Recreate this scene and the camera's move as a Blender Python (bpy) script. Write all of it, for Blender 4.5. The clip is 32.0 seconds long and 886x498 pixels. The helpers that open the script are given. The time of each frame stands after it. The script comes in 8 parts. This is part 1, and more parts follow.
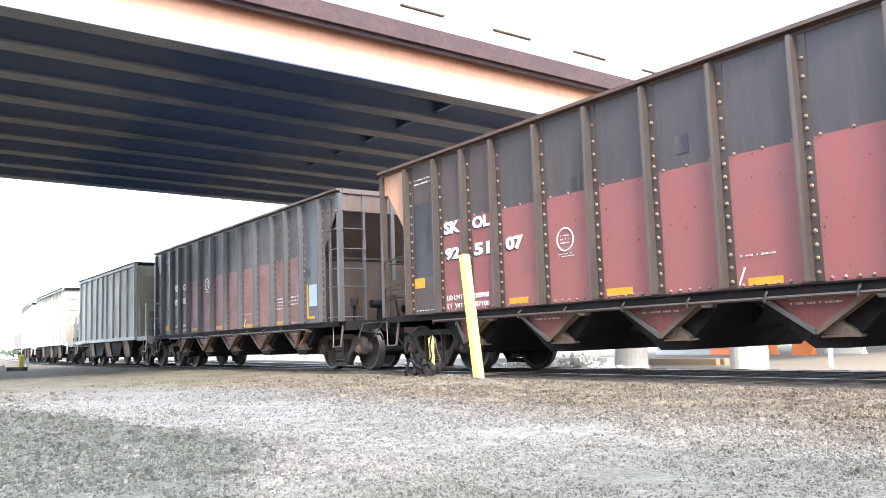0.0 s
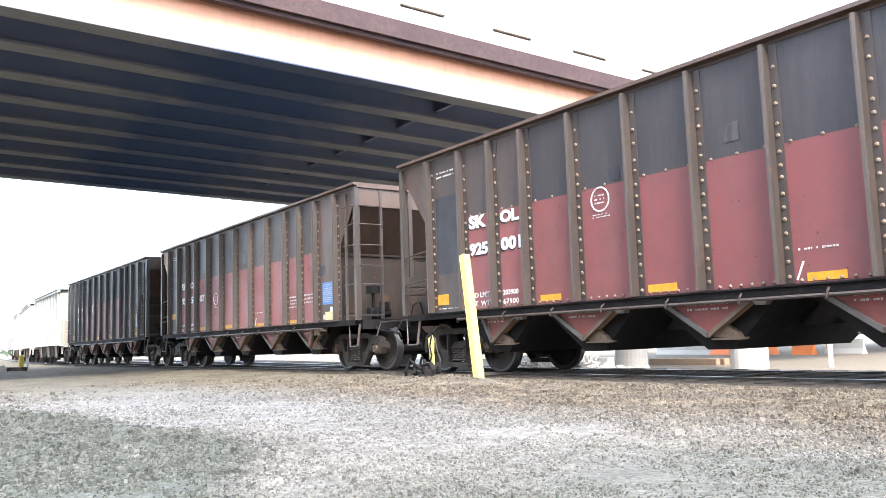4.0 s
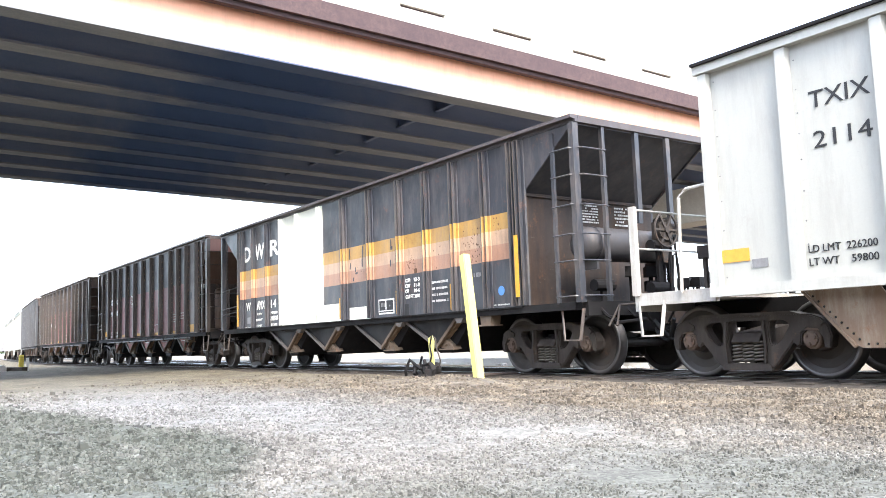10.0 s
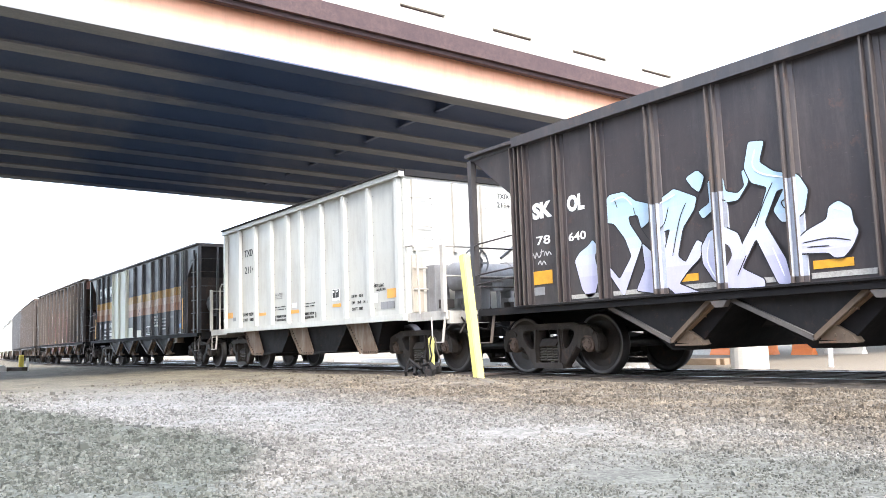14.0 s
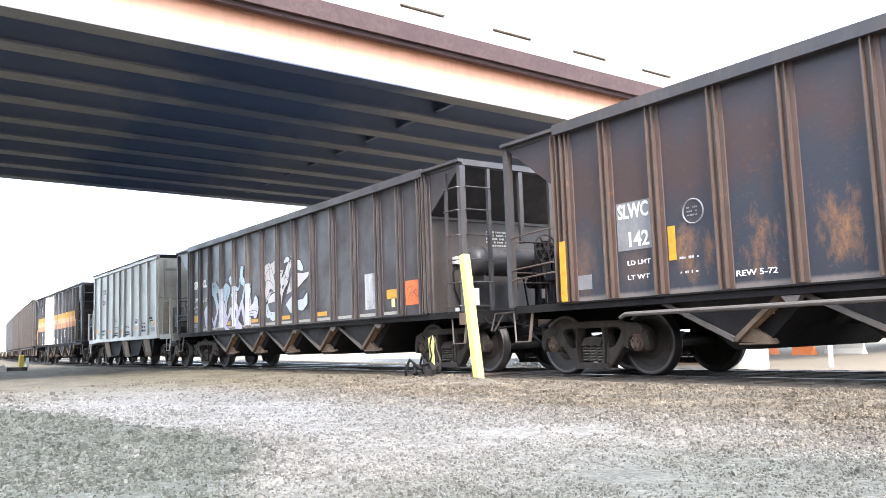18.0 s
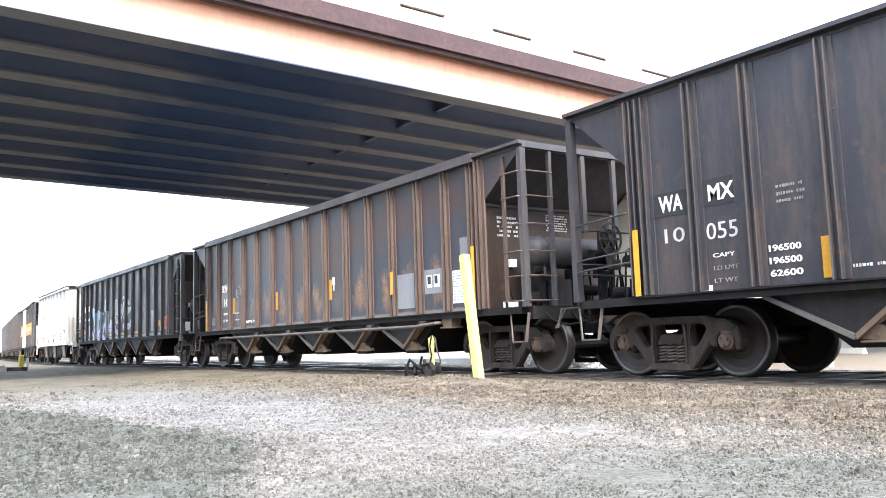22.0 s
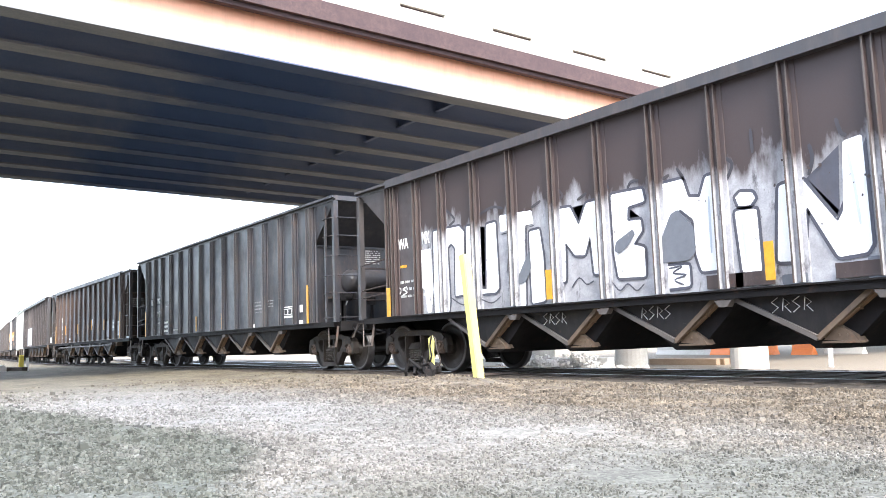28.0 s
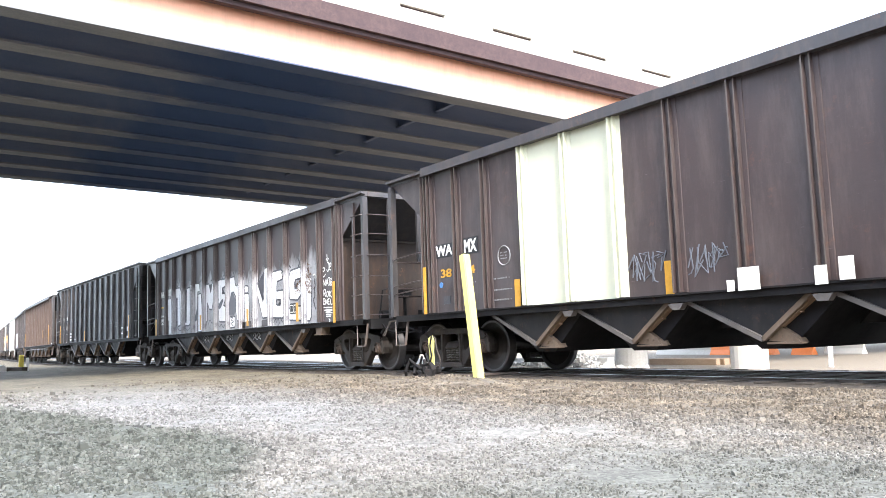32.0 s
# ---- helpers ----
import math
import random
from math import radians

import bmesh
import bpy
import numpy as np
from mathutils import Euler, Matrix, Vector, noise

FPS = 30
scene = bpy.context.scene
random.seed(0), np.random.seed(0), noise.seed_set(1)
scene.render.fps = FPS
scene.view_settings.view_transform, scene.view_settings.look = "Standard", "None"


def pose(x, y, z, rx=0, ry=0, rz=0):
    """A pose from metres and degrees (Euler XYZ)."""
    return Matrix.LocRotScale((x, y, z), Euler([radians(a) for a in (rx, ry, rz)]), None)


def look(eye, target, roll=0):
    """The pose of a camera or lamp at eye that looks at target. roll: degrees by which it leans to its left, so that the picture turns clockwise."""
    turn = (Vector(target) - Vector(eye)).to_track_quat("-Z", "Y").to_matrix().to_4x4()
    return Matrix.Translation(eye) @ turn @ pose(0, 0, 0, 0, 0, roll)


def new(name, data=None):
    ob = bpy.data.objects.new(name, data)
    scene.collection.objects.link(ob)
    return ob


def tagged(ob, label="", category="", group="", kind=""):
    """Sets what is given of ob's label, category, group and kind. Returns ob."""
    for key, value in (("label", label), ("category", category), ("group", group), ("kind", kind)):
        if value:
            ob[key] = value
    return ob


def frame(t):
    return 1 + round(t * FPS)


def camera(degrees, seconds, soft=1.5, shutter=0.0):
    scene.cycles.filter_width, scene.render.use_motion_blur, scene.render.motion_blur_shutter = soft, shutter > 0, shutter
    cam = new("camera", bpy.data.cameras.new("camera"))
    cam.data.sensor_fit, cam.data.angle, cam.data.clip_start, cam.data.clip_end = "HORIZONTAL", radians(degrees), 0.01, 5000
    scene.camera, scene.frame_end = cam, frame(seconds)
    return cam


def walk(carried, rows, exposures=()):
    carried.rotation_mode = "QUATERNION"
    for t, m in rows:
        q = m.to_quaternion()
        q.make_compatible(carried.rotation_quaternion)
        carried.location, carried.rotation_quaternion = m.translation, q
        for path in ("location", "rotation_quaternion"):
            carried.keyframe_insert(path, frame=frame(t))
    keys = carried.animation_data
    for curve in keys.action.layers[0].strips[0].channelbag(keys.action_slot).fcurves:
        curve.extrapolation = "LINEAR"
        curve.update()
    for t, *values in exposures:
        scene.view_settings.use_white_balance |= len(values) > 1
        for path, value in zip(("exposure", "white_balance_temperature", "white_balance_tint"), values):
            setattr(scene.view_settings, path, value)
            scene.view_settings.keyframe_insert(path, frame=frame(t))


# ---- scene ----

# ================= camera =================
cam = camera(56.54, 32.0, soft=0.5)
EYE = Vector((0.0, -9.808, 0.583))
AIM = EYE + Vector((-0.80974, 0.57638, 0.11003)) * 10
walk(cam, [(0.0, look(EYE, AIM, -1.945)), (32.0, look(EYE, AIM, -1.945))], [(0.0, 2.72, 6260, 10), (11.0, 2.74, 6260, 10), (12.0, 2.53, 6260, 10), (13.0, 2.52, 6260, 10), (14.0, 2.60, 6260, 10), (16.0, 2.71, 6260, 10), (32.0, 2.72, 6260, 10)])

# ================= world, sun, exposure =================
SUN_TO = Vector((0.80, -0.27, 0.85)).normalized()
world = bpy.data.worlds.new("sky")
scene.world = world
world.use_nodes = True
wn = world.node_tree
sky = wn.nodes.new("ShaderNodeTexSky")
sky.sky_type, sky.sun_disc = "NISHITA", False
sky.sun_elevation = math.asin(SUN_TO.z)
sky.sun_rotation = math.atan2(SUN_TO.x, SUN_TO.y)
sky.dust_density, sky.air_density, sky.ozone_density = 2.5, 1.0, 0.5
haze = wn.nodes.new("ShaderNodeMix")
haze.data_type = "RGBA"
haze.inputs[0].default_value = 0.65
haze.inputs[7].default_value = (3.3, 3.62, 4.15, 1)
wn.links.new(sky.outputs[0], haze.inputs[6])
wn.links.new(haze.outputs[2], wn.nodes["Background"].inputs[0])
wn.nodes["Background"].inputs[1].default_value = 0.178
sun = new("sun", bpy.data.lights.new("sun", "SUN"))
sun.data.energy, sun.data.angle, sun.data.color = 1.4, radians(16.0), (1.0, 0.94, 0.85)
sun.matrix_world = look((40, -20, 40), Vector((40, -20, 40)) - SUN_TO)

# how far the train has gone, in metres, at each time
GONE = [(0, 0.07), (0.5, 1.84), (1, 3.49), (1.5, 5.32), (2, 7.13), (2.5, 8.87), (3, 10.78), (3.5, 12.54), (5.5, 20.11), (6, 22.04), (6.5, 24.08), (7, 25.99), (7.5, 28.04), (8, 29.95), (8.5, 32.08), (9, 34.18), (9.5, 36.14), (10, 38.19), (10.5, 40.11), (11, 42.16), (11.5, 44.08), (12, 45.99), (12.5, 48.11), (13, 50.04), (13.5, 52.1), (14, 54.15), (14.5, 56.04), (16.5, 63.81), (17, 65.73), (17.5, 67.6), (18, 69.58), (18.5, 71.4), (19, 73.34), (19.5, 75.2), (20, 77.05), (20.5, 78.81), (21, 80.72), (21.5, 82.62), (22, 84.38), (22.5, 86.31), (23, 88.1), (23.5, 90.03), (24, 91.97), (24.5, 93.72), (25, 95.66), (25.5, 97.61), (27.5, 104.87), (28, 106.73), (28.5, 108.66), (29, 110.47), (29.5, 112.39), (30, 114.31), (30.5, 116.09), (31, 118.02), (31.5, 119.93), (32, 121.7)]
CURVE_X, CURVE_R, CURVE_L = -42.0, 200.0, 20.0


def gone(t):
    return float(np.interp(t, [g[0] for g in GONE], [g[1] for g in GONE]))


def on_track(u, off=0.0):
    """A place on the track's centre line: straight, then bending away."""
    if u >= CURVE_X:
        return Vector((u, off, 0))
    way = CURVE_X - u
    th = min(way, CURVE_L) / CURVE_R
    past = max(0.0, way - CURVE_L)
    x = CURVE_X - CURVE_R * math.sin(th) - past * math.cos(th)
    y = CURVE_R * (1 - math.cos(th)) + past * math.sin(th)
    return Vector((x + off * math.sin(th), y + off * math.cos(th), 0))


# ================= materials =================
def nodes_of(name):
    m = bpy.data.materials.new(name)
    m.use_nodes = True
    nt = m.node_tree
    return m, nt, nt.nodes["Principled BSDF"]


def node(nt, kind, **inputs):
    n = nt.nodes.new(kind)
    for k, v in inputs.items():
        n.inputs[k].default_value = v
    return n


def coords(nt, scale=(1, 1, 1), world_space=False):
    if world_space:
        src = nt.nodes.new("ShaderNodeNewGeometry").outputs["Position"]
    else:
        src = nt.nodes.new("ShaderNodeTexCoord").outputs["Object"]
    mp = nt.nodes.new("ShaderNodeMapping")
    mp.inputs["Scale"].default_value = scale
    nt.links.new(src, mp.inputs["Vector"])
    return mp.outputs[0]


def noise_fac(nt, vec, scale, detail=6.0, rough=0.6, lo=0.4, hi=0.6):
    n = node(nt, "ShaderNodeTexNoise", Scale=scale, Detail=detail, Roughness=rough)
    nt.links.new(vec, n.inputs["Vector"])
    r = nt.nodes.new("ShaderNodeMapRange")
    r.inputs["From Min"].default_value, r.inputs["From Max"].default_value = lo, hi
    nt.links.new(n.outputs["Fac"], r.inputs["Value"])
    return r.outputs["Result"]


def mix_rgb(nt, fac, a, b):
    m = nt.nodes.new("ShaderNodeMix")
    m.data_type = "RGBA"
    for sock, v in ((m.inputs[0], fac), (m.inputs[6], a), (m.inputs[7], b)):
        if isinstance(v, (int, float)):
            sock.default_value = v
        elif isinstance(v, tuple):
            sock.default_value = (*v, 1)
        else:
            nt.links.new(v, sock)
    return m.outputs[2]


def times_(nt, a, b):
    m = nt.nodes.new("ShaderNodeMath")
    m.operation = "MULTIPLY"
    for i, v in enumerate((a, b)):
        if isinstance(v, (int, float)):
            m.inputs[i].default_value = v
        else:
            nt.links.new(v, m.inputs[i])
    return m.outputs[0]


def bumped(nt, bsdf, vec, scale, strength=0.2, dist=0.01):
    n = node(nt, "ShaderNodeTexNoise", Scale=scale, Detail=8.0, Roughness=0.65)
    nt.links.new(vec, n.inputs["Vector"])
    b = node(nt, "ShaderNodeBump", Strength=strength, Distance=dist)
    nt.links.new(n.outputs["Fac"], b.inputs["Height"])
    nt.links.new(b.outputs[0], bsdf.inputs["Normal"])


def banded(nt, bands):
    """Paint bands up the wall: (height where it begins, colour) from the lowest."""
    vec = nt.nodes.new("ShaderNodeTexCoord").outputs["Object"]
    sep = nt.nodes.new("ShaderNodeSeparateXYZ")
    nt.links.new(vec, sep.inputs[0])
    out = bands[0][1]
    for z, col in bands[1:]:
        r = nt.nodes.new("ShaderNodeMapRange")
        r.inputs["From Min"].default_value, r.inputs["From Max"].default_value = z - 0.004, z + 0.004
        nt.links.new(sep.outputs["Z"], r.inputs["Value"])
        out = mix_rgb(nt, r.outputs["Result"], out, col)
    return out


RUST = (0.20, 0.085, 0.04)
GRIME = (0.045, 0.036, 0.03)


def paint(name, base, rust=0.25, dirt=0.4, rough=0.5, rust_col=RUST, dirt_col=GRIME, metal=0.0, streak=0.5, bump=0.15, wear=0.2, wear_col=(0.13, 0.10, 0.082), sheen=0.58):
    """Old paint on steel: rust blotches, vertical dirt streaks, fine grain. base is a colour or a list of bands."""
    m, nt, bsdf = nodes_of(name)
    col = banded(nt, base) if isinstance(base, list) else base
    obj = coords(nt)
    rnd = nt.nodes.new("ShaderNodeObjectInfo").outputs["Random"]
    shift = nt.nodes.new("ShaderNodeVectorMath")
    shift.operation = "ADD"
    nt.links.new(obj, shift.inputs[0])
    mul = times_(nt, rnd, 37.0)
    nt.links.new(mul, shift.inputs[1])
    v = shift.outputs[0]
    st = nt.nodes.new("ShaderNodeMapping")
    st.inputs["Scale"].default_value = (6.0, 6.0, 0.35)
    nt.links.new(v, st.inputs["Vector"])
    f1 = noise_fac(nt, st.outputs[0], 2.2, 7, 0.65, 0.42, 0.75)
    col = mix_rgb(nt, times_(nt, f1, dirt * streak * 1.6), col, dirt_col)
    f2 = noise_fac(nt, v, 1.3, 8, 0.7, 0.45, 0.75)
    col = mix_rgb(nt, times_(nt, f2, dirt), col, dirt_col)
    wv = nt.nodes.new("ShaderNodeMapping")
    wv.inputs["Scale"].default_value = (3.0, 3.0, 0.55)
    nt.links.new(v, wv.inputs["Vector"])
    f6 = noise_fac(nt, wv.outputs[0], 1.4, 9, 0.72, 0.47, 0.66)
    col = mix_rgb(nt, times_(nt, f6, wear), col, wear_col)
    sv = nt.nodes.new("ShaderNodeMapping")
    sv.inputs["Scale"].default_value = (1.2, 1.2, 7.0)
    sv.inputs["Rotation"].default_value = (0, 0.3, 0)
    nt.links.new(v, sv.inputs["Vector"])
    f7 = noise_fac(nt, sv.outputs[0], 5.0, 8, 0.8, 0.63, 0.72)
    col = mix_rgb(nt, times_(nt, f7, min(1.0, wear * 1.6)), col, (0.22, 0.19, 0.165))
    f3 = noise_fac(nt, v, 3.1, 12, 0.82, 0.57, 0.64)
    col = mix_rgb(nt, times_(nt, f3, rust), col, rust_col)
    f4 = noise_fac(nt, v, 45.0, 4, 0.6, 0.3, 0.7)
    col = mix_rgb(nt, times_(nt, f4, 0.18), col, dirt_col)
    nt.links.new(col, bsdf.inputs["Base Color"])
    rr = nt.nodes.new("ShaderNodeMapRange")
    rr.inputs["To Min"].default_value, rr.inputs["To Max"].default_value = rough - 0.08, min(1.0, rough + 0.22)
    nt.links.new(f2, rr.inputs["Value"])
    nt.links.new(rr.outputs["Result"], bsdf.inputs["Roughness"])
    bsdf.inputs["Metallic"].default_value = metal
    bsdf.inputs["Specular IOR Level"].default_value = sheen
    bumped(nt, bsdf, v, 14.0, bump, 0.012)
    return m


def mineral(name, cols, scale=1.0, rough=0.9, bump=0.4, dist=0.02, world_space=True):
    """Stone, soil, concrete: three colours mixed at three sizes."""
    m, nt, bsdf = nodes_of(name)
    v = coords(nt, (1, 1, 1), world_space)
    f1 = noise_fac(nt, v, 0.35 * scale, 6, 0.6, 0.38, 0.64)
    f2 = noise_fac(nt, v, 5.0 * scale, 8, 0.7, 0.4, 0.66)
    f3 = noise_fac(nt, v, 55.0 * scale, 4, 0.7, 0.35, 0.65)
    c = mix_rgb(nt, f1, cols[0], cols[1])
    c = mix_rgb(nt, times_(nt, f2, 0.55), c, cols[2])
    c = mix_rgb(nt, times_(nt, f3, 0.5), c, tuple(x * 0.55 for x in cols[0]))
    nt.links.new(c, bsdf.inputs["Base Color"])
    bsdf.inputs["Roughness"].default_value = rough
    bsdf.inputs["Specular IOR Level"].default_value = 0.25
    bumped(nt, bsdf, v, 30.0 * scale, bump, dist)
    return m


def plain(name, col, rough=0.6, metal=0.0, spread=0.25, scale=12.0):
    m, nt, bsdf = nodes_of(name)
    v = coords(nt)
    f = noise_fac(nt, v, scale, 6, 0.65, 0.35, 0.7)
    c = mix_rgb(nt, times_(nt, f, spread), col, tuple(x * 0.35 for x in col))
    nt.links.new(c, bsdf.inputs["Base Color"])
    bsdf.inputs["Roughness"].default_value, bsdf.inputs["Metallic"].default_value = rough, metal
    bumped(nt, bsdf, v, 40.0, 0.15, 0.004)
    return m


def ramp_on(nt, sock, lo, hi, a=0.0, b=1.0):
    r = nt.nodes.new("ShaderNodeMapRange")
    for k, v in (("From Min", lo), ("From Max", hi), ("To Min", a), ("To Max", b)):
        r.inputs[k].default_value = v
    nt.links.new(sock, r.inputs["Value"])
    return r.outputs["Result"]


def plus_(nt, a, b):
    m = nt.nodes.new("ShaderNodeMath")
    m.operation = "ADD"
    for i, v in enumerate((a, b)):
        if isinstance(v, (int, float)):
            m.inputs[i].default_value = v
        else:
            nt.links.new(v, m.inputs[i])
    return m.outputs[0]


def split_xyz(nt, vec):
    sep = nt.nodes.new("ShaderNodeSeparateXYZ")
    nt.links.new(vec, sep.inputs[0])
    return sep.outputs


def grains(nt, vec, scale):
    """Loose stones: a random shade for each, and the height of each."""
    v = node(nt, "ShaderNodeTexVoronoi", Scale=scale, Randomness=1.0)
    nt.links.new(vec, v.inputs["Vector"])
    return split_xyz(nt, v.outputs["Color"])[0], v.outputs["Distance"]


def yard_ground(name, loose=False):
    """Worn pale hardstanding, coarse greenish gravel, brown dirt beside the track."""
    m, nt, bsdf = nodes_of(name)
    p = coords(nt, (1, 1, 1), True)
    x, y, z = split_xyz(nt, p)
    wob = noise_fac(nt, p, 0.9, 6, 0.65, 0.2, 0.8)
    big = noise_fac(nt, p, 0.3, 5, 0.6, 0.3, 0.7)
    dirt = ramp_on(nt, plus_(nt, y, times_(nt, wob, 1.8)), -5.0, -3.2)
    beyond = ramp_on(nt, y, 2.5, 5.0, 1.0, 0.25)
    dirt = times_(nt, dirt, beyond)
    c1 = ramp_on(nt, plus_(nt, plus_(nt, y, times_(nt, x, -0.13)), times_(nt, wob, 0.5)), -6.45, -6.75)
    c1 = times_(nt, c1, ramp_on(nt, plus_(nt, plus_(nt, times_(nt, x, 0.48), times_(nt, y, 0.876)), times_(nt, wob, 0.4)), -8.78, -9.05))
    c2 = times_(nt, ramp_on(nt, plus_(nt, y, wob), -4.9, -5.6), ramp_on(nt, plus_(nt, x, wob), -3.4, -2.2))
    coarse = plus_(nt, c1, times_(nt, c2, 0.7))
    col = mix_rgb(nt, big, (0.160, 0.157, 0.152), (0.210, 0.206, 0.200))
    col = mix_rgb(nt, ramp_on(nt, plus_(nt, x, wob), -7.0, -1.5, 0.0, 0.6), col, (0.19, 0.17, 0.143))
    col = mix_rgb(nt, coarse, col, (0.092, 0.098, 0.086))
    earth = mix_rgb(nt, noise_fac(nt, p, 2.6, 7, 0.7, 0.4, 0.62), (0.092, 0.074, 0.056), (0.20, 0.167, 0.128))
    col = mix_rgb(nt, dirt, col, earth)
    ys = nt.nodes.new("ShaderNodeMapping")
    ys.inputs["Scale"].default_value = (0.35, 2.2, 1)
    ys.inputs["Rotation"].default_value = (0, 0, 0.12)
    nt.links.new(p, ys.inputs["Vector"])
    tracks = noise_fac(nt, ys.outputs[0], 1.3, 6, 0.6, 0.5, 0.68)
    col = mix_rgb(nt, times_(nt, tracks, 0.35), col, (0.085, 0.082, 0.075))
    pale = noise_fac(nt, ys.outputs[0], 2.3, 7, 0.7, 0.55, 0.7)
    col = mix_rgb(nt, times_(nt, pale, 0.5), col, (0.225, 0.218, 0.206))
    mid = noise_fac(nt, p, 7.0, 8, 0.75, 0.42, 0.64)
    col = mix_rgb(nt, times_(nt, mid, 0.5), col, (0.075, 0.072, 0.066))
    # far ground darkened: brown earth, and the overpass's shade put into the colour
    col = mix_rgb(nt, times_(nt, ramp_on(nt, plus_(nt, x, times_(nt, wob, 3.0)), -9.0, -15.0), 0.75), col, mix_rgb(nt, noise_fac(nt, p, 1.1, 8, 0.75, 0.4, 0.6), (0.078, 0.066, 0.048), (0.15, 0.135, 0.098)))
    col = mix_rgb(nt, ramp_on(nt, y, 2.4, 4.2), col, (0.19, 0.16, 0.125))
    s1, d1 = grains(nt, p, 40.0)
    s2, d2 = grains(nt, p, 90.0)
    tone = nt.nodes.new("ShaderNodeVectorMath")
    tone.operation = "SCALE"
    nt.links.new(col, tone.inputs[0])
    if loose:
        shade = ramp_on(nt, nt.nodes.new("ShaderNodeNewGeometry").outputs["Random Per Island"], 0.0, 1.0, 0.52, 1.42)
    else:
        shade = times_(nt, ramp_on(nt, s1, 0.0, 1.0, 0.72, 1.28), ramp_on(nt, s2, 0.0, 1.0, 0.85, 1.15))
    nt.links.new(shade, tone.inputs["Scale"])
    nt.links.new(tone.outputs[0], bsdf.inputs["Base Color"])
    bsdf.inputs["Roughness"].default_value = 0.95
    bsdf.inputs["Specular IOR Level"].default_value = 0.12
    b = node(nt, "ShaderNodeBump", Strength=0.3, Distance=0.015)
    b.invert = True
    nt.links.new(d1, b.inputs["Height"])
    b2 = node(nt, "ShaderNodeBump", Strength=0.12, Distance=0.006)
    b2.invert = True
    nt.links.new(d2, b2.inputs["Height"])
    nt.links.new(b.outputs[0], b2.inputs["Normal"])
    nt.links.new(b2.outputs[0], bsdf.inputs["Normal"])
    return m


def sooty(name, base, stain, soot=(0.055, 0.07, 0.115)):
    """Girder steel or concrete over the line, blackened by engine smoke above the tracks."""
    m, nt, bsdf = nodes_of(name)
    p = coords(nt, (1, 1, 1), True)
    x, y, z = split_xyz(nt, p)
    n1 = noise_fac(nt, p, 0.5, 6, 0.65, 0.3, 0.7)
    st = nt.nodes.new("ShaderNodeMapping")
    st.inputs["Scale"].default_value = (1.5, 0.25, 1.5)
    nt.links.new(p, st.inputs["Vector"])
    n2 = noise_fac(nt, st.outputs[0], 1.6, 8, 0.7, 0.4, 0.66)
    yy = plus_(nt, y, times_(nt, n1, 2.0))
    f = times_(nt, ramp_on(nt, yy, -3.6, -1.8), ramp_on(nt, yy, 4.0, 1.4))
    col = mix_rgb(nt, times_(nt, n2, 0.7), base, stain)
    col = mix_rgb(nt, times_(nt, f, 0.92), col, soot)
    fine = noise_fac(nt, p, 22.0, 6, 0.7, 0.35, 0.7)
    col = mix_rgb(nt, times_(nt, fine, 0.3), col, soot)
    nt.links.new(col, bsdf.inputs["Base Color"])
    bsdf.inputs["Roughness"].default_value = 0.85
    bumped(nt, bsdf, p, 12.0, 0.15, 0.01)
    return m


